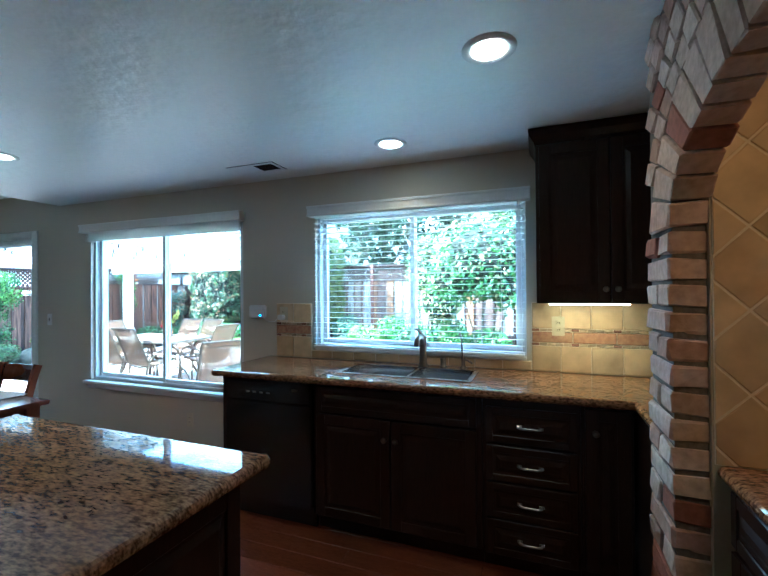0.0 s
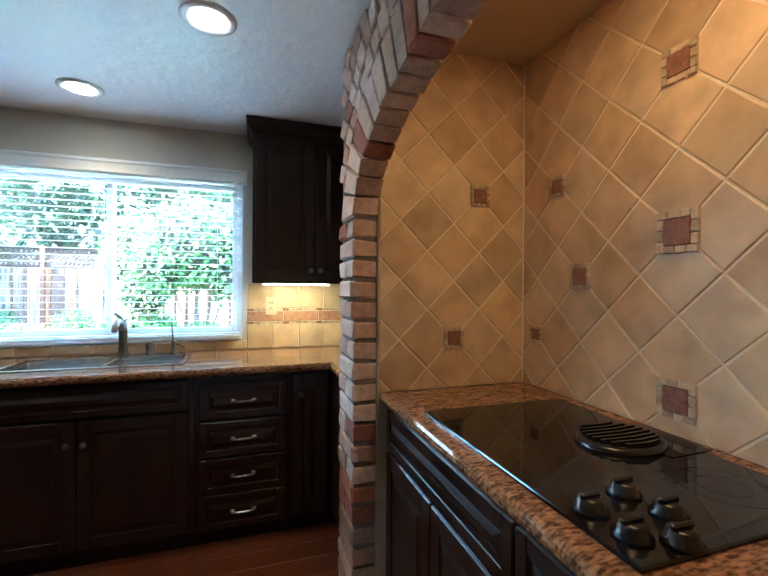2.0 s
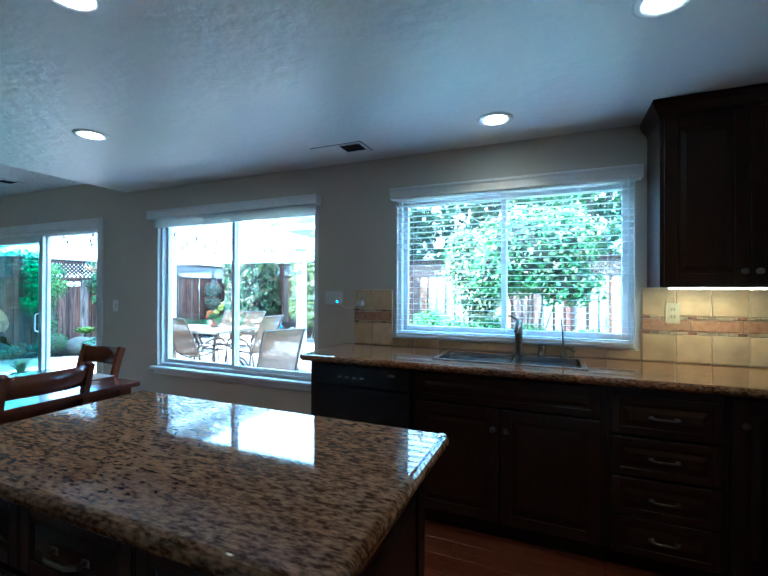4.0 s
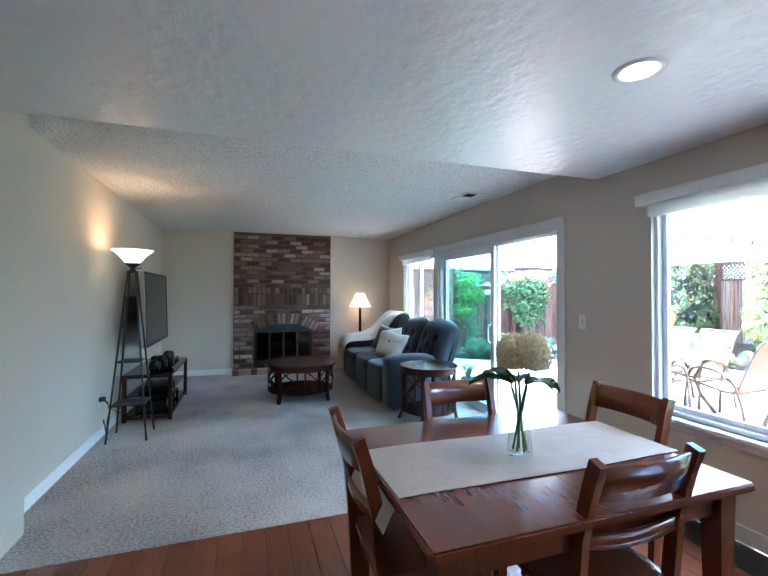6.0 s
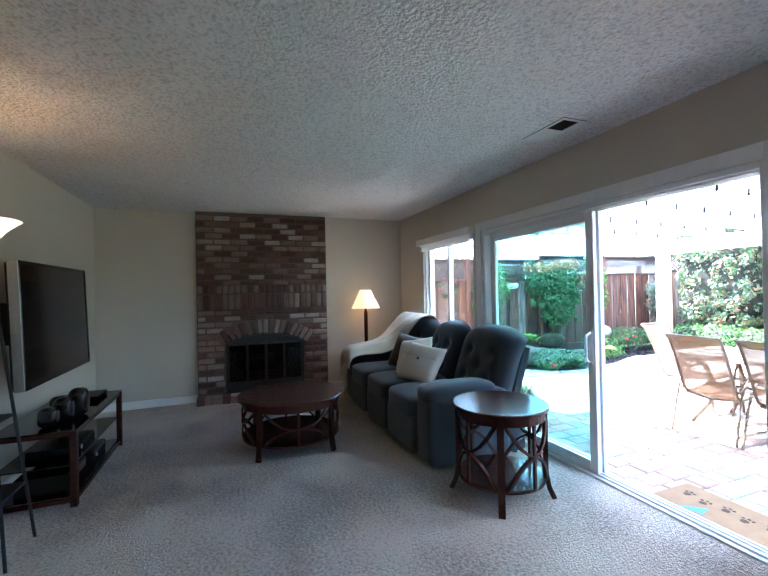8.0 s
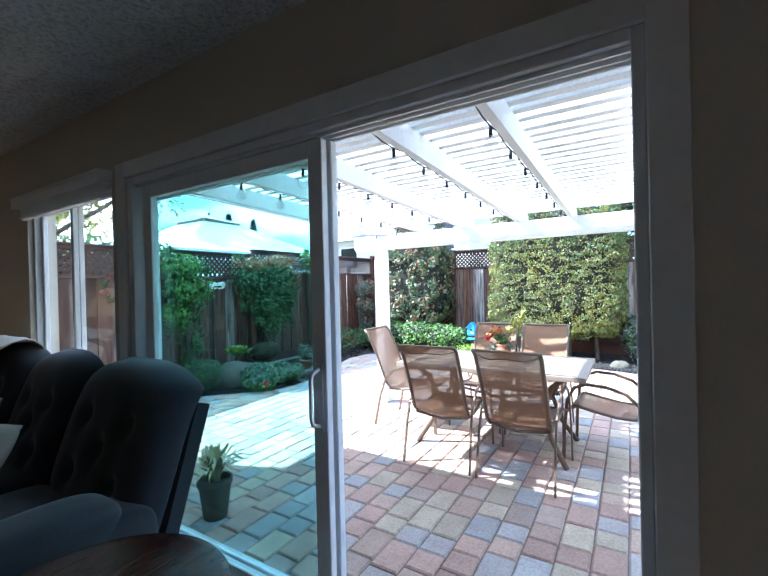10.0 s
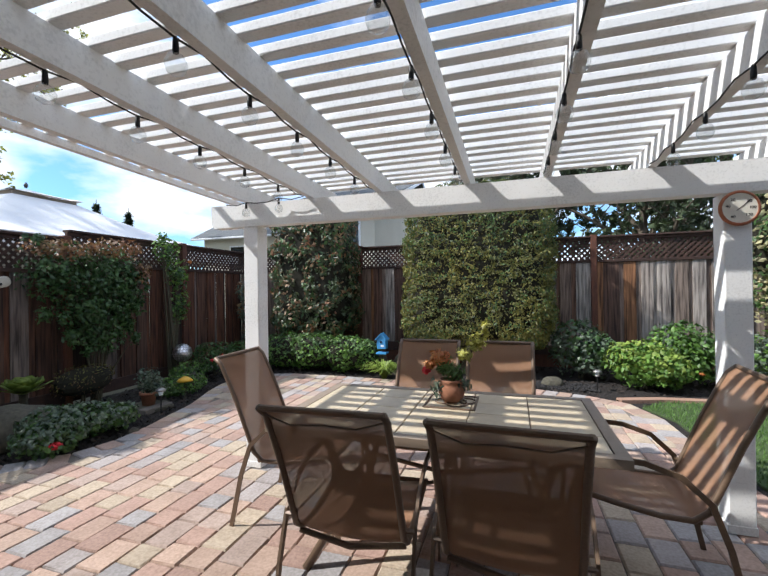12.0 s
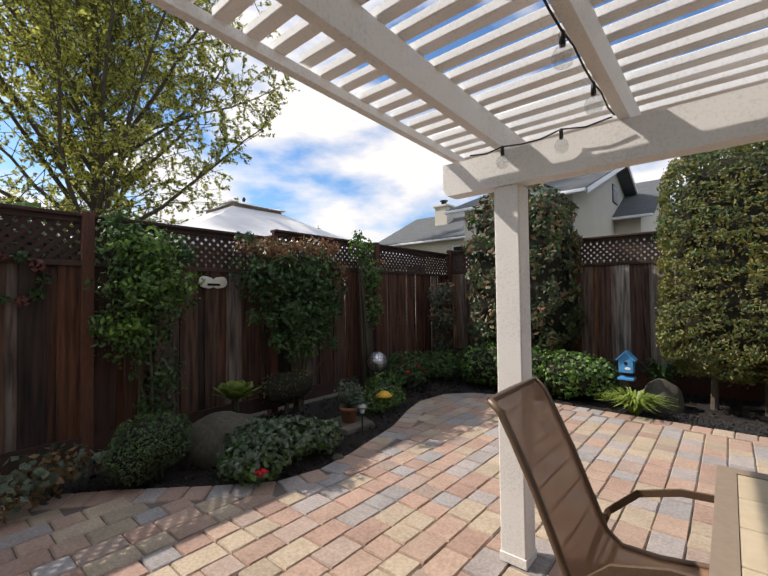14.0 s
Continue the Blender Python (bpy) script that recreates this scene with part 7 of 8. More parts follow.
def sling_chair():
    """Faces +x."""
    c = thing("patio_chair", pose(0, 0, GZ), "brown sling patio chair with bronze metal frame", "chair", "patio chairs")
    b = bmesh.new()
    rows = []
    for i, (x, z) in enumerate(SLING):
        r_ = []
        for j in range(9):
            u = -1 + j / 4
            sag = 0.022 * (1 - u * u)
            k = 1.0 if i < 5 else 0.0
            r_.append((x - sag * (1 - k) * 0.8, 0.215 * u, z - sag * k))
        rows.append(r_)
    va = [[b.verts.new(p) for p in r_] for r_ in rows]
    vb = [[b.verts.new((p[0] + 0.0015, p[1], p[2] + 0.003)) for p in r_] for r_ in rows]
    for i in range(len(rows) - 1):
        for j in range(8):
            b.faces.new((va[i][j], va[i][j + 1], va[i + 1][j + 1], va[i + 1][j]))
            b.faces.new((vb[i][j], vb[i + 1][j], vb[i + 1][j + 1], vb[i][j + 1]))
    part("sling", b, M_SLING, c, "woven brown sling fabric", smooth=True)
    for s in (-1, 1):
        part("side_rail", tube([(x, s * 0.222, z) for x, z in SLING], 0.0135, 8), M_CHAIR_FRAME, c, smooth=True)
        part("arm_frame", bar([(0.31, s * 0.275, 0.0), (0.30, s * 0.272, 0.25), (0.275, s * 0.268, 0.48), (0.225, s * 0.265, 0.575), (0.14, s * 0.265, 0.612), (0.0, s * 0.265, 0.605), (-0.13, s * 0.265, 0.565), (-0.23, s * 0.265, 0.47), (-0.29, s * 0.266, 0.30), (-0.355, s * 0.27, 0.0)], 0.024, 0.012, up=(0, 1, 0.001)), M_CHAIR_FRAME, c)
        part("arm_bracket", tube([(-0.25, s * 0.222, 0.46), (-0.24, s * 0.262, 0.455)], 0.010, 6), M_CHAIR_FRAME, c)
        part("seat_bracket", tube([(0.21, s * 0.222, 0.42), (0.285, s * 0.266, 0.40)], 0.010, 6), M_CHAIR_FRAME, c)
    part("front_bar", tube([(0.25, -0.222, 0.412), (0.25, 0.222, 0.412)], 0.012, 8), M_CHAIR_FRAME, c)
    part("lower_bar", tube([(-0.20, -0.222, 0.372), (-0.215, 0, 0.345), (-0.20, 0.222, 0.372)], 0.012, 8), M_CHAIR_FRAME, c)
    part("back_seam", tube([(-0.468, -0.215, 0.925), (-0.462, -0.12, 0.895), (-0.464, 0.0, 0.900), (-0.462, 0.12, 0.892), (-0.468, 0.215, 0.925)], 0.0035, 6), M_CHAIR_FRAME, c)
    part("top_bar", tube([(-0.487, -0.222, 0.953), (-0.487, 0.222, 0.953)], 0.012, 8), M_CHAIR_FRAME, c)
    return c


ch = sling_chair()
ch.matrix_world = pose(-6.10, 2.03, GZ, 0, 0, 92)
for x, y, a in ((-5.48, 2.01, 88), (-6.69, 2.585, 2), (-4.93, 2.56, 176), (-6.08, 2.93, -90), (-5.57, 2.93, -91)):
    copy_thing(ch, pose(x, y, GZ, 0, 0, a))
sp_ = copy_thing(ch, pose(-3.35, 1.0, GZ, 0, 0, 150))
tagged(sp_, "brown sling patio chair standing apart by the dining window")

mat = thing("doormat", (-5.205, 0.415, GZ), "coir doormat printed with dark paw shapes", "doormat")
part("mat_pad", box(-0.33, 0.33, -0.19, 0.19, 0.0, 0.014, 0.003), M_MAT, mat)
for i in range(5):
    cx = -0.23 + i * 0.115
    b = bmesh.new()
    for ox, oy, r_ in ((0, 0.05 - 0.03 * (i % 2), 0.022), (-0.026, 0.085 - 0.03 * (i % 2), 0.010), (0, 0.095 - 0.03 * (i % 2), 0.010), (0.026, 0.085 - 0.03 * (i % 2), 0.010)):
        lathe([(r_, 0.0135), (r_, 0.0152)], 12, b, (cx + ox, oy - 0.02, 0))
    part("print", b, M_MAT_DARK, mat, "dark paw print")
part("patch", prism([(-0.16, -0.17), (-0.03, -0.15), (-0.05, -0.05)], 0.0135, 0.0152), M_BIRD_BLUE, mat)


# ---- plants ----
def blob_leaves(r, parts_, n, size, aspect=0.55, shell=0.75, flat=0.0):
    """Leaves through rounded clumps: parts_ of (centre, radii); most lie near the surface."""
    items = []
    vol = [a[1][0] * a[1][1] * a[1][2] for a in parts_]
    tot = sum(v ** 0.67 for v in vol)
    for (c, rad), v in zip(parts_, vol):
        for _ in range(int(n * v ** 0.67 / tot)):
            d = rdir(r)
            k = shell + (1 - shell) * r.random() if r.random() < 0.8 else r.random()
            k *= 1 + 0.13 * math.sin(5 * d.x + 3 * d.z + c[0] * 9) * math.sin(4 * d.y - 3 * d.z)
            p = Vector((c[0] + d.x * rad[0] * k, c[1] + d.y * rad[1] * k, c[2] + d.z * rad[2] * k))
            nn = (d + 0.9 * rdir(r) + Vector((0, 0, 0.3))).normalized()
            t = nn.cross(rdir(r)).normalized()
            s = size * r.uniform(0.6, 1.3)
            items.append((p, t, nn, s, s * aspect))
    return items


def bush(name, m, label, clumps, n, size, mat, seed, category="shrub", aspect=0.55, second=None, share=0.2, stems=3, core=None, flowers=None, shell=0.75, tops=None):
    """clumps: (centre, radii) in the plant's own frame; its foot is at z = 0."""
    t = thing(name, m, label, category)
    r = random.Random(seed)
    part("foliage", leaf_mesh(blob_leaves(r, clumps, int(n * (1 - (share if second else 0))), size, aspect, shell)), mat, t)
    if second:
        part("young_foliage", leaf_mesh(blob_leaves(r, tops or [((c[0], c[1], c[2] + rad[2] * 0.22), (rad[0], rad[1], rad[2] * 0.86)) for c, rad in clumps], int(n * share), size, aspect, 0.5 if tops else 0.9)), second, t)
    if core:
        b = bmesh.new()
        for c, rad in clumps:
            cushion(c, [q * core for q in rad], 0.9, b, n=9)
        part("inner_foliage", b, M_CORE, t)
    for i in range(stems):
        c, rad = clumps[i % len(clumps)]
        x0, y0 = r.uniform(-0.06, 0.06), r.uniform(-0.06, 0.06)
        part("stem", tube([(x0, y0, -0.02), (x0 + (c[0] - x0) * 0.4, y0 + (c[1] - y0) * 0.4, c[2] * 0.45), (c[0] + r.uniform(-0.3, 0.3) * rad[0], c[1] + r.uniform(-0.3, 0.3) * rad[1], c[2] + rad[2] * 0.3)], 0.009 + 0.012 * min(1, c[2]), 6, r1=0.004), M_STEM, t)
    if flowers:
        fm, pts_, fsz = flowers
        for p in pts_:
            part("flower", leaf_mesh(blob_leaves(r, [(p, (fsz, fsz, fsz * 0.7))], 40, fsz * 0.9, 0.8, 0.6)), fm, t, "flower head")
    return t


# solid cores behind the leaves, coloured near black for the shade inside the plants
M_CORE = material("inner shade painted near black", (0.024, 0.022, 0.011), (0.012, 0.011, 0.006), rough=1.0, grain=30)


def hedge(name, m, half, zc, label, n, size, mats, seed, e=9.0, lumps=0.06, young=0.16, grain=(5.0, 5.0, 11.0)):
    """A clipped block of leaves with lumps, shoots and gaps over a solid core coloured dark as inner shade, on short
    stems.
    """
    t = thing(name, m, label, "hedge")
    r = random.Random(seed)
    sets = [[] for _ in mats]
    for _ in range(n):
        side = r.random() * (half[1] * half[2] + half[0] * half[2] + half[0] * half[1])
        ax = 0 if side < half[1] * half[2] else 1 if side < half[1] * half[2] + half[0] * half[2] else 2
        p = Vector((r.uniform(-1, 1), r.uniform(-1, 1), r.uniform(-1, 1)))
        p[ax] = r.choice((-1, 1))
        p = p / (abs(p.x) ** e + abs(p.y) ** e + abs(p.z) ** e) ** (1 / e)
        q = Vector((p.x * half[0], p.y * half[1], p.z * half[2]))
        lump = noise.noise(Vector((q.x * grain[0], q.y * grain[1], q.z * grain[2])) + Vector((seed, 0, 0)))
        wide = noise.noise(q * 1.9 + Vector((0, seed, 0)))
        if lump < -0.06 and r.random() < 0.85:
            continue
        out = q.normalized()
        q += out * (lumps * (1.5 * lump + 0.9 * wide) - 0.10 * r.random() ** 2 + (0.05 * r.random() if r.random() < 0.06 else 0.0))
        nn = (Vector((p.x ** 5 / half[0], p.y ** 5 / half[1], p.z ** 5 / half[2])).normalized() + 0.75 * rdir(r)).normalized()
        tt = (nn.cross(rdir(r)) + Vector((0, 0, 0.3))).normalized()
        tt = (tt - nn * tt.dot(nn)).normalized()
        sz = size * r.uniform(0.6, 1.35)
        k = 0
        for i in range(1, len(mats)):
            if r.random() < young * (1.5 if p.z > 0.2 else 0.8) * (1.6 if lump > 0.15 else 0.7):
                k = i
        sets[k].append((q + Vector((0, 0, zc)), tt, nn, sz, sz * 0.5))
    for i, (items, mm) in enumerate(zip(sets, mats)):
        part("foliage" if i == 0 else "young_foliage", leaf_mesh(items), mm, t)
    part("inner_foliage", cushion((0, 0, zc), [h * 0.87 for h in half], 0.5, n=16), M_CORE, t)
    for i in range(4):
        x = (-0.6 + 0.4 * i) * half[0]
        part("trunk", tube([(x, 0, -0.04), (x * 0.95, 0.03, zc - half[2] * 0.6)], 0.04, 8, r1=0.03), M_BARK, t)
    return t


hedge("hedge", (-8.98, 7.22, GZ), (0.76, 0.52, 1.20), 1.70, "tall clipped hedge with dark glossy and pale russet leaves", 15000, 0.085, [L_PHOT, L_BLUSH, L_RUSSET, L_ROSE], 31, e=5.0, lumps=0.10, young=0.17, grain=(4.0, 4.0, 4.0))
hedge("hedge", (-6.02, 7.15, GZ), (1.16, 0.60, 1.32), 1.68, "tall clipped olive green hedge with dense small leaves", 90000, 0.042, [L_HEDGE, L_OLIVE, L_SHRUB], 32, e=6.0)
bush("low_hedge", (-8.75, 6.62, GZ), "low rounded bright green hedge along the patio", [((-0.55, 0, 0.30), (0.42, 0.32, 0.30)), ((0.0, 0, 0.31), (0.45, 0.33, 0.30)), ((0.6, 0, 0.29), (0.40, 0.32, 0.29)), ((0.95, 0.1, 0.25), (0.2, 0.25, 0.25))], 6500, 0.055, L_BRIGHT, 33, "hedge", 0.8, L_SHRUB, 0.4, 3, 0.82)
# climbers on the dark fence
def shoots(clumps, n, seed):
    """Small tufts round the rims of larger clumps, flat against the fence."""
    r = random.Random(seed)
    out = list(clumps)
    for _ in range(n):
        c, rad = r.choice(clumps)
        a = r.uniform(0, 2 * math.pi)
        k = r.uniform(0.9, 1.35)
        q = r.uniform(0.04, 0.10)
        out.append(((c[0] + r.uniform(-0.05, 0.12), c[1] + rad[1] * k * math.cos(a), c[2] + rad[2] * k * math.sin(a)), (q * 0.8, q, q * 1.3)))
    return out


bush("rose_bush", (-10.50, 2.48, GZ), "climbing rose with fresh green leaves on the fence", shoots([((0, -0.05, 1.62), (0.22, 0.36, 0.28)), ((0.05, 0.02, 1.32), (0.24, 0.42, 0.30)), ((0.0, -0.1, 0.98), (0.20, 0.32, 0.26)), ((0, 0.14, 0.62), (0.14, 0.20, 0.28)), ((0, 0.1, 0.3), (0.12, 0.16, 0.2)), ((0.02, -0.2, 1.86), (0.06, 0.1, 0.12)), ((0.02, 0.25, 1.82), (0.06, 0.1, 0.12))], 22, 34), 4800, 0.052, L_ROSE, 34, "climber", 0.55, L_BRIGHT, 0.34, 5, shell=0.4, tops=[((0.05, -0.05, 1.78), (0.22, 0.36, 0.20)), ((0.1, 0.05, 1.45), (0.22, 0.42, 0.22)), ((0.1, -0.2, 1.1), (0.15, 0.25, 0.15))])
bush("rose_bush", (-10.45, 4.05, GZ), "large climbing rose with russet tips on the fence", shoots([((0, -0.35, 1.58), (0.26, 0.48, 0.38)), ((0.05, 0.25, 1.58), (0.28, 0.48, 0.42)), ((0.06, 0.0, 1.15), (0.26, 0.50, 0.28)), ((0.03, 0.1, 0.80), (0.18, 0.36, 0.22)), ((0, 0.5, 1.25), (0.18, 0.26, 0.3))], 30, 35), 6800, 0.060, L_ROSE, 35, "climber", 0.55, L_RUSSET, 0.13, 7, shell=0.4, tops=[((0.05, -0.40, 1.86), (0.22, 0.42, 0.14)), ((0.1, 0.25, 1.92), (0.24, 0.45, 0.14)), ((0.1, 0.62, 1.62), (0.14, 0.16, 0.18))])
bush("rose_bush", (-10.50, 5.35, GZ), "leggy rose with a few leaves above bare canes", [((0, -0.1, 1.95), (0.12, 0.24, 0.22)), ((0, 0.1, 1.62), (0.12, 0.22, 0.25)), ((0.02, -0.2, 2.15), (0.05, 0.1, 0.12)), ((0, 0.15, 1.1), (0.08, 0.2, 0.3))], 900, 0.06, L_ROSE, 36, "climber", 0.62, L_BRIGHT, 0.4, 8, flowers=(M_ORANGE, [(0.08, 0.28, 1.84)], 0.035), shell=0.3)
bush("wall_shrub", (-10.25, 6.95, GZ), "sparse russet shrub against the corner of the fence", [((0, 0, 1.35), (0.26, 0.30, 0.22)), ((0.05, -0.05, 0.95), (0.28, 0.30, 0.2)), ((0, 0, 0.55), (0.15, 0.2, 0.2))], 1300, 0.06, L_GREY, 37, "shrub", 0.6, L_RUSSET, 0.25, 5, shell=0.4)
for y_, sd_ in ((0.7, 55), (1.75, 56), (2.75, 57)):
    bush("neighbour_shrub", (-12.1, y_, GZ - 0.1), "dark leafy shrub beyond the fence lattice", [((0, 0, 1.80), (0.5, 0.66, 0.58)), ((0.1, 0.2, 0.9), (0.5, 0.6, 0.8))], 4200, 0.10, L_OLIVE, sd_, "shrub", 0.6, L_SHRUB, 0.3, 4, 0.8)
bush("boxwood", (-9.83, 2.28, GZ), "rounded grey green boxwood shrub", [((0, 0, 0.25), (0.27, 0.27, 0.20)), ((0.06, -0.14, 0.18), (0.19, 0.19, 0.16))], 7500, 0.024, L_OLIVE, 38, "shrub", 0.6, L_SHRUB, 0.35, 3, 0.78)
bush("succulent_patch", (-10.0, 1.72, GZ), "straggling reddish plant with bare stems", [((0, 0, 0.18), (0.22, 0.30, 0.14)), ((0.15, -0.25, 0.12), (0.15, 0.2, 0.1))], 500, 0.06, L_RUSSET, 39, "plant", 0.7, L_GREY, 0.4, 9, shell=0.3)
bush("geranium_bush", (-9.36, 3.0, GZ), "spreading geranium with grey green leaves and a red flower", [((0.12, -0.22, 0.13), (0.27, 0.28, 0.14)), ((-0.03, 0.15, 0.15), (0.30, 0.34, 0.15)), ((-0.14, -0.06, 0.17), (0.20, 0.26, 0.15)), ((0.1, 0.40, 0.12), (0.2, 0.22, 0.12))], 3400, 0.045, L_SHRUB, 40, "plant", 0.85, L_GREY, 0.45, 6, flowers=(M_RED, [(0.34, -0.33, 0.12)], 0.042))
bush("dry_hedge", (-10.42, 3.92, GZ), "low brownish clipped shrub by the fence", [((0, 0, 0.30), (0.16, 0.38, 0.18))], 1300, 0.03, L_RUSSET, 41, "shrub", 0.4, L_HEDGE, 0.4, 3, 0.9)
bush("ground_cover", (-9.75, 4.75, GZ), "low green ground cover with small flowers", [((0, 0, 0.10), (0.26, 0.42, 0.12)), ((-0.35, 0.5, 0.16), (0.2, 0.3, 0.15))], 1500, 0.04, L_SHRUB, 42, "plant", 0.8, L_BRIGHT, 0.3, 3)
bush("flowering_bush", (-10.15, 5.85, GZ), "dark bush with small red flowers in the corner bed", [((0, 0, 0.28), (0.34, 0.40, 0.24)), ((0.1, 0.7, 0.25), (0.35, 0.4, 0.22))], 2200, 0.05, L_SHRUB, 43, "shrub", 0.6, L_ROSE, 0.4, 4, flowers=(M_RED, [(0.25, -0.35, 0.30), (0.3, -0.2, 0.36), (0.28, 0.0, 0.26)], 0.03))
for i, (x, y, h, mt, sec, sd) in enumerate(((-4.55, 7.05, 0.85, L_GREY, L_ROSE, 44), (-3.85, 6.55, 0.62, L_BRIGHT, L_LIME, 45), (-3.25, 6.95, 0.85, L_BRIGHT, L_SHRUB, 46), (-2.55, 6.55, 0.75, L_GREY, L_BRIGHT, 47), (-1.8, 6.8, 0.9, L_BRIGHT, L_SHRUB, 48), (-0.9, 6.9, 0.6, L_SHRUB, L_BRIGHT, 49), (0.3, 6.9, 0.55, L_BRIGHT, L_SHRUB, 50), (1.4, 6.9, 0.6, L_SHRUB, L_BRIGHT, 51))):
    bush("bed_shrub", (x, y, GZ), "leafy green shrub in front of the back fence", [((0, 0, h * 0.5), (0.42, 0.36, h * 0.48)), ((0.25, -0.1, h * 0.4), (0.3, 0.3, h * 0.38))], 1900, 0.07, mt, sd, "shrub", 0.75, sec, 0.35, 4, flowers=(M_ORANGE, [(0.1, -0.38, 0.2)], 0.03) if i == 2 else None)
bush("tall_shrub", (-2.15, 5.9 + 0.8, GZ), "tall pale flowering shrub beside the lawn", [((0, 0, 1.9), (0.65, 0.6, 0.7)), ((0.2, 0, 1.2), (0.6, 0.55, 0.55)), ((-0.1, 0, 2.4), (0.45, 0.45, 0.35))], 5000, 0.075, L_PALE, 52, "shrub", 0.6, L_SHRUB, 0.45, 5, 0.7)
bush("citrus_tree", (-0.75, 5.0, GZ), "rounded citrus tree with pale blossom on the lawn", [((0, 0, 2.05), (1.05, 0.9, 0.82)), ((-0.45, 0, 1.70), (0.70, 0.7, 0.48)), ((0.45, 0.1, 2.2), (0.7, 0.6, 0.6)), ((0.6, 0, 1.5), (0.65, 0.65, 0.45))], 6500, 0.10, L_SHRUB, 53, "tree", 0.55, L_PALE, 0.2, 6, 0.66, shell=0.6)

# rosette of broad pale leaves
ag = thing("aeonium", (-10.22, 3.16, GZ + 0.19), "lime green rosette succulent above the boulder", "plant")
part("stalk", tube([(0, 0, -0.22), (0, 0, 0.12)], 0.03, 8), M_STEM, ag)
for k in range(26):
    a = k * 2.4
    el = 0.30 + 1.1 * (k / 26)
    ln = 0.22 * (1 - 0.45 * k / 26)
    d_ = Vector((math.cos(a) * math.cos(el), math.sin(a) * math.cos(el), math.sin(el)))
    s_ = d_.cross(Vector((0, 0, 1))).normalized()
    u_ = s_.cross(d_)
    b = bmesh.new()
    rows = []
    for i in range(6):
        t = i / 5
        w_ = (0.018 + 0.044 * math.sin(math.pi * min(1, t * 0.62 + 0.1)) ** 1.5) * (1 if i < 5 else 0.35)
        p = Vector((0, 0, 0.12)) + d_ * ln * t
        rows.append([b.verts.new(p - s_ * w_), b.verts.new(p + u_ * 0.006 * (1 - t)), b.verts.new(p + s_ * w_), b.verts.new(p - u_ * 0.006)])
    skin(b, rows)
    part("leaf", b, L_LIME, ag, smooth=True)


ag.scale = (1.25, 1.25, 1.25)


def blades(name, m, label, n, length, spread, mat, seed, width=0.012):
    t = thing(name, m, label, "plant")
    r = random.Random(seed)
    vs, fs = [], []
    for i in range(n):
        a, ln = r.uniform(0, 6.28), length * r.uniform(0.6, 1.1)
        out = spread * r.uniform(0.3, 1.0)
        d = Vector((math.cos(a), math.sin(a), 0))
        s = Vector((-d.y, d.x, 0)) * width
        k = len(vs)
        pts = [d * 0.03 * r.random() + d * out * u ** 1.6 + Vector((0, 0, ln * (u - 0.55 * u ** 3))) for u in (0, 0.35, 0.7, 1.0)]
        for q, w in zip(pts, (1, 1, 0.7, 0.05)):
            vs += [tuple(q - s * w), tuple(q + s * w)]
        for j in range(3):
            fs.append((k + 2 * j, k + 2 * j + 1, k + 2 * j + 3, k + 2 * j + 2))
    me = bpy.data.meshes.new("blades")
    me.from_pydata(vs, [], fs)
    tagged(part("foliage", me, mat, t), kind="stuff")
    return t


blades("grass_tuft", (-7.38, 6.32, GZ - 0.03), "tuft of arching bright green blades", 260, 0.48, 0.42, L_LIME, 61)
blades("strap_plant", (-8.05, 7.25, GZ - 0.03), "dark strap leaved plant by the fence", 60, 0.85, 0.4, L_SHRUB, 62, 0.02)
blades("strap_plant", (-7.25, 7.45, GZ - 0.03), "dark strap leaved plant behind the bird house", 60, 0.85, 0.4, L_SHRUB, 63, 0.02)
yu = blades("potted_yucca", (-7.02, 0.42, GZ), "spiky pale green plant in a dark pot by the glass door", 80, 0.36, 0.26, L_PALE, 64, 0.012)
yu.children[0].location = (0, 0, 0.22)
part("pot", lathe([(0.07, 0.0), (0.095, 0.20), (0.105, 0.205), (0.105, 0.24), (0.09, 0.24), (0.085, 0.21), (0.02, 0.21)], 24), M_ROCK, yu, smooth=True)


def boulder(m, s, label, seed):
    r = random.Random(seed)
    b = bmesh.new()
    bmesh.ops.create_icosphere(b, subdivisions=4, radius=1.0)
    for v in b.verts:
        d = v.co.normalized()
        k = 1 + 0.10 * noise.noise(d * 1.6 + Vector((seed, 0, 0))) + 0.04 * noise.noise(d * 5 + Vector((0, seed, 0)))
        v.co = Vector((d.x * s[0] * k, d.y * s[1] * k, max(-0.35, d.z) * s[2] * k))
    ob = solid("boulder", b, M_ROCK, label, "boulder", group="boulders in the beds", smooth=True)
    ob.matrix_world = m
    return ob


boulder(pose(-9.93, 2.86, GZ + 0.04, 0, -12, 35), (0.46, 0.30, 0.27), "large smooth grey boulder in the planting bed", 1)
boulder(pose(-10.0, 5.15, GZ + 0.02, 0, 0, 60), (0.24, 0.15, 0.16), "long smooth grey boulder behind the ground cover", 2)
boulder(pose(-7.75, 6.95, GZ + 0.02, 0, 0, 20), (0.24, 0.2, 0.34), "upright grey boulder beside the bird house", 3)
boulder(pose(-7.18, 6.85, GZ + 0.02, 0, 0, 70), (0.24, 0.2, 0.28), "rounded grey boulder behind the grass tuft", 4)
boulder(pose(-4.95, 6.50, GZ + 0.0, 0, 0, 10), (0.15, 0.12, 0.09), "small pale boulder under the clipped hedge", 5)
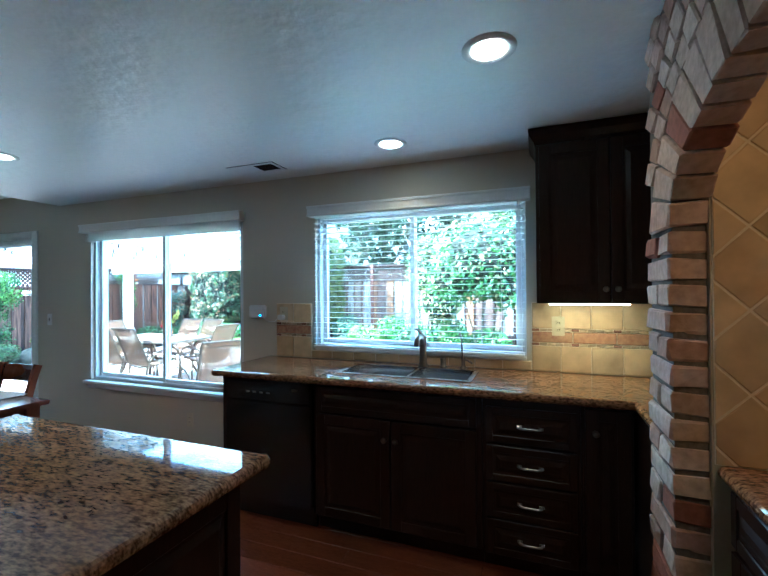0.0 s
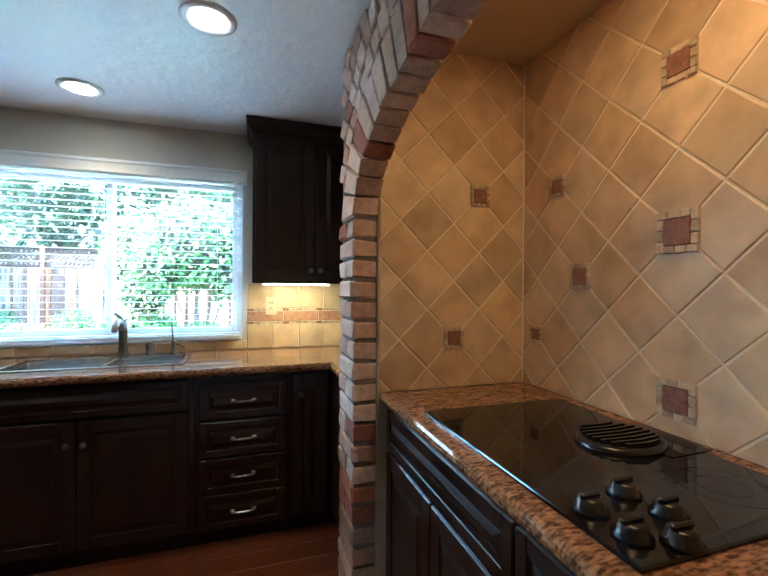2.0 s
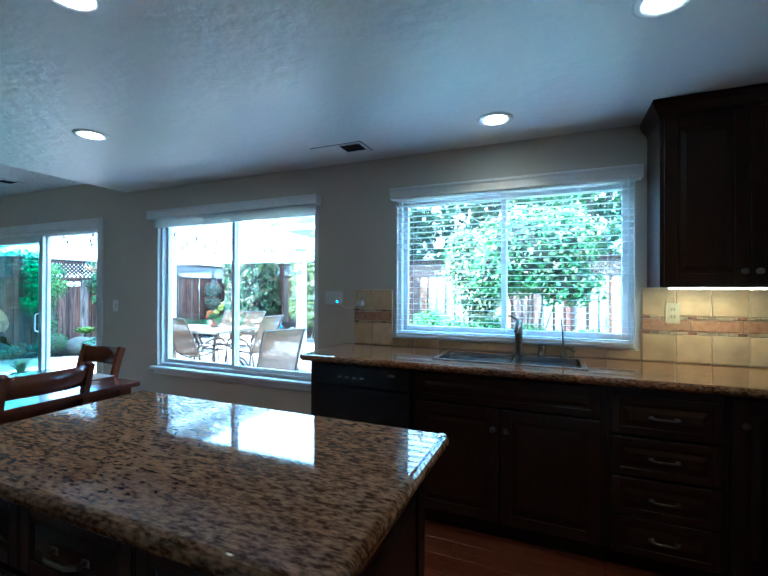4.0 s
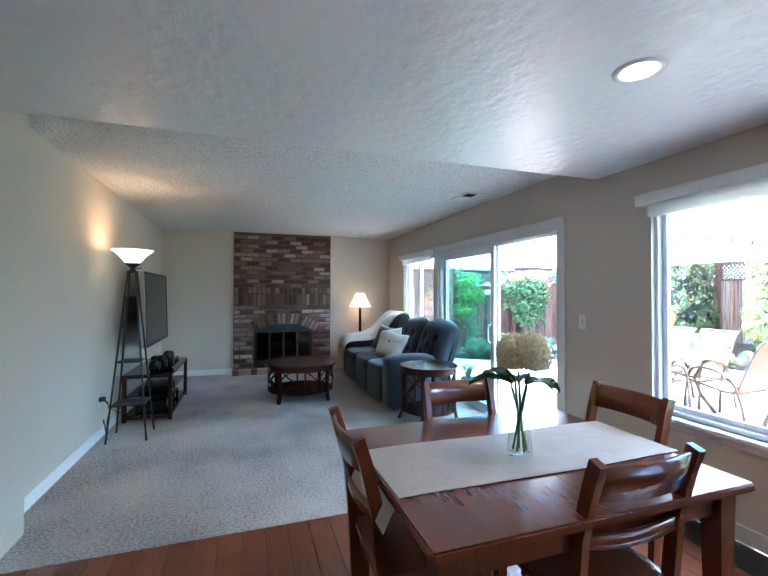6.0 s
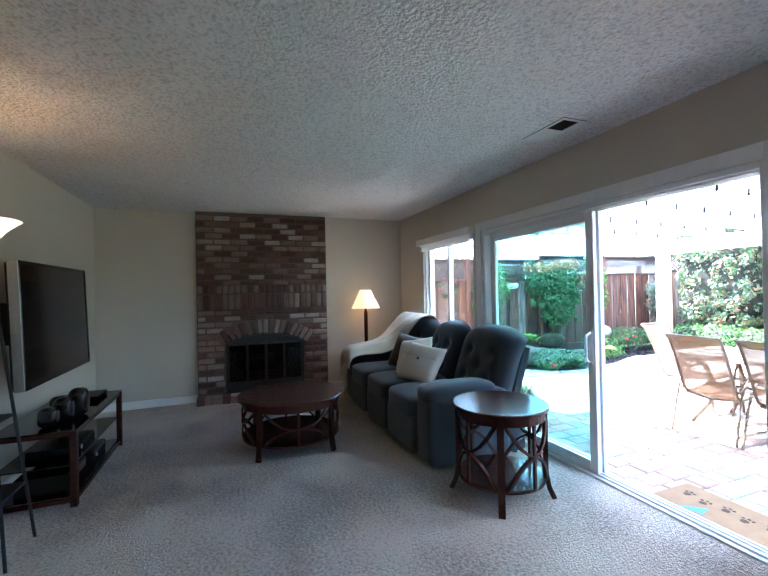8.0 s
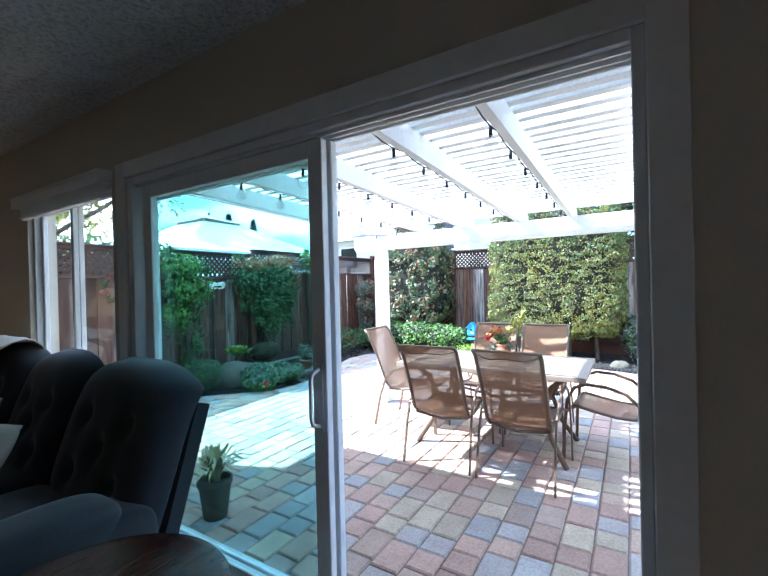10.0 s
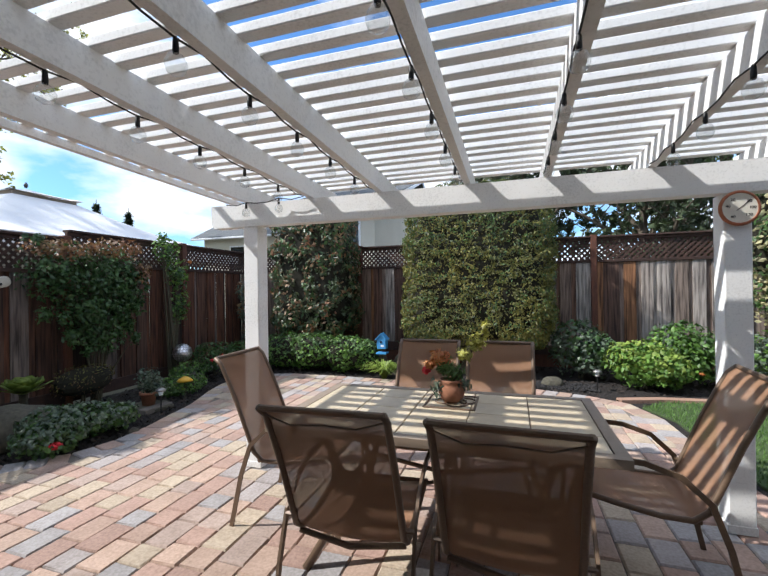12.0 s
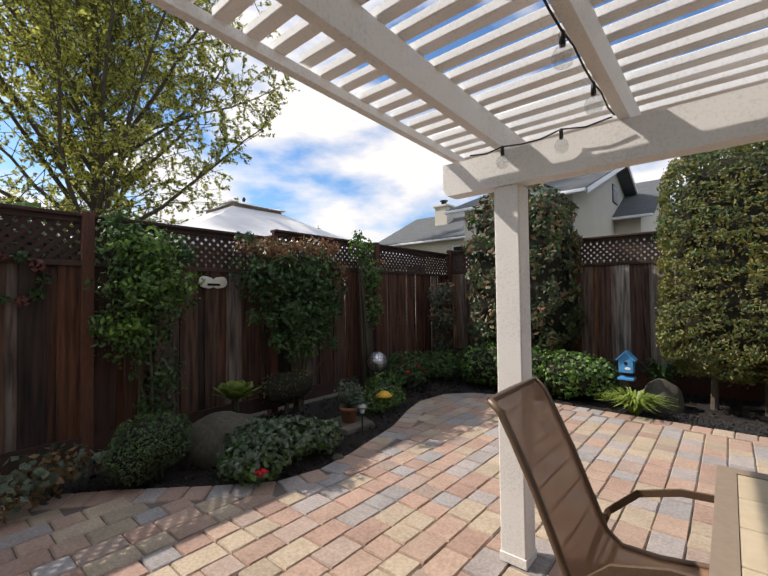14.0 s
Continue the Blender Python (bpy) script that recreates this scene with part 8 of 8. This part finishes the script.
boulder(pose(-9.02, 3.38, GZ - 0.01, 0, 0, 50), (0.055, 0.04, 0.045), "small pale shell shaped stone at the bed edge", 6)
vs, fs = [], []
for i in range(2600):
    x, y = cr.uniform(-7.1, -4.4), cr.uniform(6.2, 6.62)
    if inside(x, y, EDGE):
        continue
    m = pose(x, y, GZ - 0.015, cr.uniform(0, 360), cr.uniform(0, 360), cr.uniform(0, 360))
    s = cr.uniform(0.008, 0.02)
    k = len(vs)
    vs += [tuple(m @ Vector(p)) for p in ((s, 0, 0), (0, s, 0), (-s, 0, 0), (0, -s, 0), (0, 0, s * 0.8), (0, 0, -s * 0.8))]
    for a, c in ((0, 1), (1, 2), (2, 3), (3, 0)):
        fs += [(k + a, k + c, k + 4), (k + c, k + a, k + 5)]
me = bpy.data.meshes.new("stones")
me.from_pydata(vs, [], fs)
solid("lava_gravel", me, M_GRAVEL, "dark lava stones along the patio edge", "gravel", "stuff")

# ---- garden ornaments ----
bh = thing("bird_house", (-7.50, 6.62, GZ - 0.03), "small blue painted bird house on a stake", "bird house")
part("stake", tube([(0, 0, 0), (0, 0, 0.34)], 0.012, 8), M_STEM, bh)
part("box", box(-0.075, 0.075, -0.06, 0.06, 0.42, 0.58, 0.004), M_BIRD_BLUE, bh)
b = prism([(-0.075, 0.58), (0.075, 0.58), (0.0, 0.66)], -0.06, 0.06)
for v in b.verts:
    v.co = Vector((v.co.x, v.co.z, v.co.y))
part("gable", b, M_BIRD_BLUE, bh)
for s in (-1, 1):
    part("roof_board", bar([(s * 0.10, 0, 0.565), (0, 0, 0.672)], 0.16, 0.012, up=(0, 0, 1)), M_BIRD_BLUE, bh)
part("perch_shelf", box(-0.085, 0.085, -0.085, 0.07, 0.335, 0.365, 0.004), M_BIRD_BLUE, bh)
part("entry_hole", lathe([(0.02, 0), (0.02, 0.003)], 14, c=(0, 0, 0)), M_BLACK, bh).matrix_basis = pose(0, -0.0602, 0.53, 90, 0, 0)
part("bird_motif", cushion((0.02, -0.062, 0.47), (0.03, 0.003, 0.018), 0.9, n=8), M_WHITE, bh, "small white painted motif")

gb = thing("gazing_ball", (-10.30, 5.33, GZ - 0.03), "silver mosaic ball on a metal stake", "garden ornament")
part("stake", tube([(0, 0, 0), (0, 0, 0.37)], 0.012, 8), M_STEM, gb)
b = bmesh.new()
rb = random.Random(2)
rings_ = 11
for i in range(rings_):
    el = -math.pi / 2 + math.pi * (i + 0.5) / rings_
    n_ = max(4, int(22 * math.cos(el)))
    for j in range(n_):
        a = 2 * math.pi * (j + 0.5 * (i % 2)) / n_
        d = Vector((math.cos(el) * math.cos(a), math.cos(el) * math.sin(a), math.sin(el)))
        s_ = Vector((-math.sin(a), math.cos(a), 0))
        u_ = d.cross(s_)
        q = 0.0165
        c_ = Vector((0, 0, 0.455)) + d * 0.135
        b.faces.new([b.verts.new(c_ + s_ * x * q + u_ * y * q) for x, y in ((-1, -1), (1, -1), (1, 1), (-1, 1))])
ball = part("mirror_mosaic", b, M_CHROME, gb, "silver mirror mosaic pieces")
part("core_ball", cushion((0, 0, 0.455), (0.132, 0.132, 0.132), 1.0, n=16), M_SILVER, ball, smooth=True)

pot = thing("potted_plant", (-9.62, 4.10, GZ - 0.03), "terracotta pot with trailing green plant on a slab", "potted plant")
part("slab", prism([(-0.22, -0.20), (0.20, -0.24), (0.26, 0.12), (0.02, 0.24), (-0.24, 0.15)], 0.0, 0.045, shrink=0.01), M_ROCK, pot)
part("pot", lathe([(0.065, 0.045), (0.085, 0.17), (0.098, 0.172), (0.10, 0.205), (0.085, 0.205), (0.08, 0.18)], 24), M_TERRACOTTA, pot, smooth=True)
part("foliage", leaf_mesh(blob_leaves(random.Random(70), [((0, 0, 0.34), (0.16, 0.16, 0.16)), ((0.08, 0.05, 0.24), (0.14, 0.14, 0.1))], 600, 0.045, 0.6, 0.4)), L_GREY, pot)
for i in range(5):
    part("stem", tube([(0, 0, 0.18), (0.05 * math.cos(i * 1.3), 0.05 * math.sin(i * 1.3), 0.34)], 0.005, 5), M_STEM, pot)
solid("stepping_block", box(-9.52, -9.40, 3.86, 4.24, GZ - 0.03, GZ + 0.03, 0.008), M_SAND, "pale concrete block at the bed edge", "block")
yd = thing("yellow_dish", (-9.56, 4.60, GZ - 0.03), "yellow glazed bird dish on a rod", "garden ornament")
part("rod", tube([(0, 0, 0), (0, 0, 0.24)], 0.006, 6), M_STEM, yd)
part("dish", lathe([(0.10, 0.225), (0.075, 0.25), (0.04, 0.275), (0.012, 0.285)], 20), M_YELLOW, yd, smooth=True)


def solar_light(x, y):
    s = thing("solar_light", (x, y, GZ - 0.03), "low solar path light with domed cap", "path light", "path lights")
    part("stake", tube([(0, 0, 0), (0, 0, 0.20)], 0.008, 6), M_BLACKMETAL, s)
    part("lens", lathe([(0.022, 0.20), (0.026, 0.25)], 14), M_VINYL, s)
    part("cap", lathe([(0.055, 0.248), (0.05, 0.265), (0.03, 0.282), (0.008, 0.286)], 18), M_SILVER, s, smooth=True)


solar_light(-9.35, 4.02)
solar_light(-4.42, 6.28)
orn = thing("fence_ornament", (FXL + 0.035, 3.18, 1.405), "pale winged plaque hung on the dark fence", "garden ornament")
for s in (-1, 1):
    part("wing", cushion((0, s * 0.075, 0.01), (0.012, 0.085, 0.062), 0.8, n=10), M_DIAL, orn, smooth=True).rotation_euler = (s * 0.18, 0, 0)
part("lettering_bar", box(0.011, 0.016, -0.07, 0.07, -0.012, 0.012, 0.002), M_BLACK, orn)
wr = thing("wreath", (FXL + 0.05, 1.62, 1.42), "faded red wreath hung on the dark fence", "wreath")
part("hoop", tube([(0.0, 0.17 * math.cos(i * math.pi / 10), 0.17 * math.sin(i * math.pi / 10)) for i in range(21)], 0.012, 6), M_STEM, wr)
rw = random.Random(77)
for i in range(9):
    a = i * 0.7
    part("blossom", leaf_mesh(blob_leaves(rw, [((0.02, 0.17 * math.cos(a), 0.17 * math.sin(a)), (0.04, 0.05, 0.05))], 30, 0.045, 0.8)), M_FADED if i % 2 else L_ROSE, wr)

pp = thing("flower_pot", (-5.80, 2.60, GZ + TZ), "clay pot of succulents and red flowers on the table", "potted plant")
tv_ = part("trivet", box(-0.15, 0.15, -0.15, -0.138, 0.0, 0.008, 0.002), M_CHAIR_FRAME, pp, "square pierced iron trivet")
for a_ in (90, 180, 270):
    part("trivet_bar", box(-0.15, 0.15, -0.15, -0.138, 0.0, 0.008, 0.002), M_CHAIR_FRAME, tv_).matrix_basis = pose(0, 0, 0, 0, 0, a_)
for a_ in range(4):
    part("scroll", tube([(0.02 + 0.085 * (k / 14) * math.cos(k * 0.62 + a_ * math.pi / 2), 0.085 * (k / 14) * math.sin(k * 0.62 + a_ * math.pi / 2) + 0.02, 0.005) for k in range(15)], 0.005, 6), M_CHAIR_FRAME, tv_).location = (0.06 * math.cos(a_ * math.pi / 2), 0.06 * math.sin(a_ * math.pi / 2), 0)
part("pot", lathe([(0.045, 0.009), (0.066, 0.03), (0.079, 0.065), (0.074, 0.10), (0.064, 0.12), (0.074, 0.13), (0.072, 0.142), (0.056, 0.14), (0.046, 0.128)], 26), M_TERRACOTTA, pp, smooth=True)
rp_ = random.Random(80)
part("foliage", leaf_mesh(blob_leaves(rp_, [((0, 0, 0.19), (0.08, 0.08, 0.06)), ((-0.05, 0, 0.23), (0.07, 0.07, 0.05))], 420, 0.05, 0.22, 0.5)), L_SHRUB, pp)
part("red_rosette", leaf_mesh(blob_leaves(rp_, [((-0.06, -0.02, 0.27), (0.07, 0.07, 0.05)), ((-0.13, 0.0, 0.22), (0.035, 0.035, 0.03))], 340, 0.04, 0.38, 0.5)), M_ORANGE, pp)
part("red_flower", leaf_mesh(blob_leaves(rp_, [((-0.15, -0.02, 0.19), (0.025, 0.025, 0.025))], 60, 0.03, 0.7, 0.5)), M_RED, pp)
part("tall_sprig", leaf_mesh(blob_leaves(rp_, [((0.08, 0, 0.29), (0.05, 0.05, 0.05)), ((0.15, 0.02, 0.36), (0.06, 0.05, 0.06)), ((0.20, 0.03, 0.44), (0.025, 0.025, 0.07))], 300, 0.038, 0.5, 0.4)), L_YELLOW, pp)
part("sprig_stem", tube([(0.02, 0, 0.14), (0.09, 0, 0.27), (0.20, 0.03, 0.43)], 0.005, 6), M_STEM, pp)
part("trailing_leaves", leaf_mesh(blob_leaves(rp_, [((0.08, -0.03, 0.12), (0.05, 0.05, 0.05)), ((-0.08, -0.05, 0.10), (0.04, 0.04, 0.06))], 90, 0.05, 0.3, 0.4)), L_GREY, pp)

pp.scale = (0.92, 0.92, 0.92)

hb = thing("hanging_basket", (-3.84, 3.05, 1.16), "hanging trough with purple flowering plant below the beam", "hanging basket")
part("trough", cushion((0, 0, 0.07), (0.19, 0.12, 0.075), 0.5, n=12), M_VINYL, hb, smooth=True)
part("foliage", leaf_mesh(blob_leaves(random.Random(90), [((0, 0, 0.22), (0.27, 0.2, 0.15)), ((-0.18, 0, 0.15), (0.15, 0.15, 0.12)), ((0.2, 0, 0.14), (0.15, 0.15, 0.12))], 1500, 0.045, 0.6, 0.5)), L_HEDGE, hb)
part("blossoms", leaf_mesh(blob_leaves(random.Random(91), [((0, 0, 0.28), (0.25, 0.2, 0.14))], 60, 0.04, 0.9, 0.9)), M_PURPLE, hb)
for dx, dy in ((-0.15, -0.08), (0.15, -0.08), (0, 0.1)):
    part("chain", tube([(dx, dy, 0.12), (0, 0, 0.56)], 0.004, 5), M_CORD, hb)
part("hook", tube([(0, 0, 0.56), (0.0, 0, 0.66), (-0.05, -0.0, 0.72), (-0.115, 0, 0.72)], 0.006, 6), M_BLACKMETAL, hb)


# ---- trees and houses beyond the fence ----
def tree(m, label, h, crown, n, size, mats, seed, trunk_r=0.22, limbs=24, low=0.16, mid=0.56, fine=9):
    """Trunk, ascending limbs that end on an egg-shaped crown, side branches and twigs with leaves along them."""
    t = thing("tree", m, label, "tree")
    r = random.Random(seed)
    lean = Vector((r.uniform(-0.3, 0.3), r.uniform(-0.3, 0.3), 0))
    spine = [Vector((0, 0, -0.2)), Vector((0.06, 0, h * 0.16)), lean * 0.5 + Vector((0, 0, h * 0.36)), lean + Vector((-0.1, 0.1, h * 0.6)), lean * 1.3 + Vector((0, 0, h * 0.86))]
    part("trunk", tube([tuple(p) for p in spine], trunk_r, 10, r1=0.03), M_BARK, t)
    centre, half = Vector((0, 0, h * mid)), h * (1 - mid)

    def room(p, d):
        """How far a branch may run from p along d before it leaves the crown."""
        k = 0.0
        while k < crown * 1.7:
            q = p + d * k - centre
            if (q.x ** 2 + q.y ** 2) / crown ** 2 + (q.z / half) ** 2 > 1:
                break
            k += 0.15
        return max(k, 0.8)
    tips = []
    tw = bmesh.new()
    for i in range(limbs):
        a = i * 2.4 + r.uniform(-0.4, 0.4)
        u = i / limbs
        z0 = h * (low + 0.56 * u)
        st = spine[1].lerp(spine[4], max(0.0, (z0 / h - 0.16) / 0.70))
        d = Vector((math.cos(a), math.sin(a), r.uniform(0.55, 1.5) + 0.5 * u)).normalized()
        ln = room(st, d) * r.uniform(0.86, 1.08)
        pts = [st]
        for k in range(6):
            d = (d + 0.16 * rdir(r) + Vector((0, 0, 0.02))).normalized()
            pts.append(pts[-1] + d * ln / 6)
        part("limb", tube([tuple(p) for p in pts], trunk_r * (0.36 - 0.16 * u), 7, r1=0.014), M_BARK, t)
        for k in range(1, 7):
            for _ in range(3):
                q = pts[k].lerp(pts[k - 1], r.random())
                e = (rdir(r) + Vector((0, 0, 0.1)) + d * 0.8).normalized()
                le = min(room(q, e), ln * 0.45) * r.uniform(0.55, 1.05)
                br = [q, q + e * le * 0.5 + rdir(r) * 0.07 * le, q + e * le + rdir(r) * 0.10 * le]
                tube([tuple(p) for p in br], 0.022, 4, tw, r1=0.006)
                for _ in range(fine):
                    p0 = br[0].lerp(br[1], r.random()) if r.random() < 0.4 else br[1].lerp(br[2], r.random())
                    g = (rdir(r) + e * 0.6 + Vector((0, 0, 0.1))).normalized() * r.uniform(0.35, 1.0) * crown * 0.12
                    tube([tuple(p0), tuple(p0 + g * 0.5 + rdir(r) * 0.04), tuple(p0 + g)], 0.006, 3, tw, r1=0.002)
                    tips.append((p0, p0 + g))
    tagged(part("twig_work", tw, M_BARK, t), kind="stuff")
    sets = [[] for _ in mats]
    for i in range(n):
        a, c = r.choice(tips)
        p = a.lerp(c, r.random() ** 0.8) + rdir(r) * size * 0.9 * r.random()
        nn = (rdir(r) + Vector((0, 0, 0.5))).normalized()
        tt = nn.cross(rdir(r)).normalized()
        sz = size * r.uniform(0.55, 1.3)
        sets[r.randrange(len(mats))].append((p, tt, nn, sz, sz * 0.6))
    for items, mm in zip(sets, mats):
        part("foliage", leaf_mesh(items), mm, t)
    return t


tree(pose(-27.8, 6.5, GZ - 0.1), "tall spring tree with sparse yellow green leaves", 24.0, 8.1, 200000, 0.14, [L_TREE, L_TREE, L_HEDGE], 101, 0.34, limbs=42, low=0.09, mid=0.52)
tree(pose(-26.0, -1.5, GZ - 0.1), "spring tree with sparse yellow green leaves", 12.0, 4.6, 40000, 0.13, [L_TREE, L_HEDGE], 102, 0.24, limbs=18, low=0.16, fine=5)
for i, (x, y, h, c, mt) in enumerate(((-2.6, 11.5, 6.5, 2.4, L_OLIVE), (-5.6, 12.5, 6.0, 2.3, L_OLIVE), (0.8, 11.0, 6.0, 2.4, L_SHRUB), (4.5, 12.0, 7.0, 2.7, L_OLIVE), (-0.9, 15.0, 8.0, 2.9, L_OLIVE), (8.5, 10.5, 7.0, 2.7, L_SHRUB))):
    tree(pose(x, y, GZ - 0.1), "dense dark green tree behind the back fence", h, c, 11000, 0.15, [mt, L_OLIVE], 110 + i, 0.18, limbs=13, low=0.14, fine=3)


def conifer(m, h, label):
    t = thing("conifer", m, label, "tree")
    part("trunk", tube([(0, 0, 0), (0, 0, h)], h * 0.018, 7, r1=0.03), M_BARK, t)
    r = random.Random(int(h * 10))
    items = []
    for i in range(3600):
        u = 0.03 + 0.97 * r.random() ** 0.8
        z = h * (0.12 + 0.86 * (1 - u))
        rad = h * 0.27 * u * r.uniform(0.15, 1.0) * (0.72 + 0.28 * math.sin(z * 4.2 + 3 * math.cos(2 * z)))
        a = r.uniform(0, 6.28)
        d = Vector((math.cos(a), math.sin(a), -0.35)).normalized()
        items.append((Vector((math.cos(a) * rad, math.sin(a) * rad, z)), d, Vector((0, 0, 1)), h * 0.075, h * 0.03))
    part("needles", leaf_mesh(items), L_OLIVE, t)


conifer(pose(-53.2, 36.6, -1), 13.6, "dark distant conifer above the roofs")
conifer(pose(-51.2, 39.2, -1), 12.9, "dark distant conifer beside another")

gz = thing("gazebo", (-14.6, 5.85, GZ - 0.1), "white canvas garden gazebo beyond the fence", "gazebo")


def tent(half0, z0, half1, z1, sag):
    b = bmesh.new()
    rows = []
    for i in range(9):
        u = i / 8
        hw = half0 + (half1 - half0) * u
        z = z0 + (z1 - z0) * u - sag * math.sin(math.pi * u)
        r_ = []
        for s in range(4):
            for k in range(6):
                v = -1 + 2 * k / 6
                x, y = [(v, -1), (1, v), (-v, 1), (-1, -v)][s]
                r_.append(b.verts.new((x * hw, y * hw, z - 0.05 * (1 - v * v) * (1 - u))))
        rows.append(r_)
    for p_, q_ in zip(rows, rows[1:]):
        n_ = len(p_)
        for j in range(n_):
            b.faces.new((p_[j], p_[(j + 1) % n_], q_[(j + 1) % n_], q_[j]))
    return b


part("canopy", tent(2.8, 2.30, 0.60, 3.27, 0.10), M_CANVAS, gz)
part("vent_band", tent(0.58, 3.24, 0.56, 3.36, 0.0), M_TABLE_RIM, gz, "brown band under the vent cap")
part("vent_cap", tent(0.66, 3.36, 0.03, 3.52, 0.02), M_CANVAS, gz)
part("finial", lathe([(0.02, 3.55), (0.04, 3.60), (0.01, 3.66)], 8), M_BLACKMETAL, gz)
part("valance", tent(2.81, 2.12, 2.8, 2.31, 0.0), M_CANVAS, gz)
for sx in (-1, 1):
    for sy in (-1, 1):
        part("post", box(sx * 2.7 - 0.04, sx * 2.7 + 0.04, sy * 2.7 - 0.04, sy * 2.7 + 0.04, 0, 2.3, 0.005), M_BLACKMETAL, gz)


def gable_house(name, m, w, d, eave, ridge, label, roof=M_ROOF, wins=(), along=True, chimney=None, over=0.45):
    """Front towards -y; the ridge runs along x, or front to back when along is False."""
    t = thing(name, m, label, "house")
    b = bmesh.new()
    if along:
        poly = [(0, 0), (d, 0), (d, eave), (d / 2, ridge), (0, eave)]
        skin(b, [[b.verts.new((x, y, z)) for y, z in poly] for x in (-w / 2, w / 2)])
    else:
        poly = [(-w / 2, 0), (w / 2, 0), (w / 2, eave), (0, ridge), (-w / 2, eave)]
        skin(b, [[b.verts.new((x, y, z)) for x, z in poly] for y in (0, d)])
    part("wall", b, M_WALL_OUT, t)
    th_ = 0.14
    for s in (-1, 1):
        b = bmesh.new()
        if along:
            sl_ = (ridge - eave) / (d / 2)
            ya, yb = (-over, d / 2) if s < 0 else (d + over, d / 2)
            za = eave - over * sl_
            skin(b, [[b.verts.new((x, y, z + dz)) for y, z, dz in ((ya, za, 0.02), (yb, ridge, 0.02), (yb, ridge, th_), (ya, za, th_))] for x in (-w / 2 - over, w / 2 + over)])
        else:
            sl_ = (ridge - eave) / (w / 2)
            xa = s * (w / 2 + over)
            za = eave - over * sl_
            skin(b, [[b.verts.new((x, y, z + dz)) for x, z, dz in ((xa, za, 0.02), (0, ridge, 0.02), (0, ridge, th_), (xa, za, th_))] for y in (-over, d)])
        r_ = part("roof", b, roof, t)
    if along:
        part("gutter", box(-w / 2 - over, w / 2 + over, -over - 0.10, -over, eave - over * (ridge - eave) / (d / 2), eave - over * (ridge - eave) / (d / 2) + 0.10, 0.02), M_VINYL, t)
    for x0, x1, z0, z1 in wins:
        wd = part("window", sash(x0, x1, z0, z1, -0.03, 0.06, 0.07), M_VINYL, t)
        part("pane", box(x0 + 0.07, x1 - 0.07, -0.012, 0.0 - 0.004, z0 + 0.07, z1 - 0.07), M_SCREEN, wd)
    if chimney:
        cx, cy, cz = chimney
        c_ = part("chimney", box(cx - 0.4, cx + 0.4, cy - 0.35, cy + 0.35, eave, cz, 0.02), M_WALL_OUT, t)
        part("cap", box(cx - 0.48, cx + 0.48, cy - 0.43, cy + 0.43, cz, cz + 0.12, 0.02), M_WALL_OUT, c_)
        part("flue", lathe([(0.15, cz + 0.12), (0.15, cz + 0.35), (0.22, cz + 0.37), (0.22, cz + 0.42)], 12, c=(cx, cy, 0)), M_BLACKMETAL, c_)
    return t


gable_house("neighbour_house", pose(-15.2, 18.5, -0.3), 12.5, 8.0, 4.55, 6.5, "cream stucco two storey neighbouring house", wins=[(-4.6, -3.3, 2.7, 4.0), (-1.7, -0.5, 2.7, 4.1), (2.6, 3.8, 3.0, 3.9)], chimney=(-3.5, 2.2, 6.6))
wing = gable_house("neighbour_wing", pose(-11.5, 13.1, -0.3), 3.4, 11.0, 4.45, 6.45, "cream stucco gabled wing of the neighbouring house", wins=[(0.3, 1.2, 2.9, 4.1)])
part("gable_vent", box(1.69, 1.73, 5.1, 5.9, 5.05, 5.75, 0.01), M_FENCE_DARK, wing, "dark louvred gable vent")
for k in range(7):
    part("louvre", box(1.731, 1.745, 5.12, 5.88, 5.10 + k * 0.09, 5.15 + k * 0.09), M_VINYL, wing)
part("barge_board", bar([(2.16, -0.42, 4.33), (2.16, 5.5, 6.50)], 0.05, 0.13), M_VINYL, wing)
part("barge_board", bar([(2.16, 5.5, 6.50), (2.16, 11.42, 4.33)], 0.05, 0.13), M_VINYL, wing)
gable_house("far_house", pose(-33, 40, -0.5), 9, 8, 3.6, 6.0, "distant house with clay tile roof", roof=M_ROOF_RED)
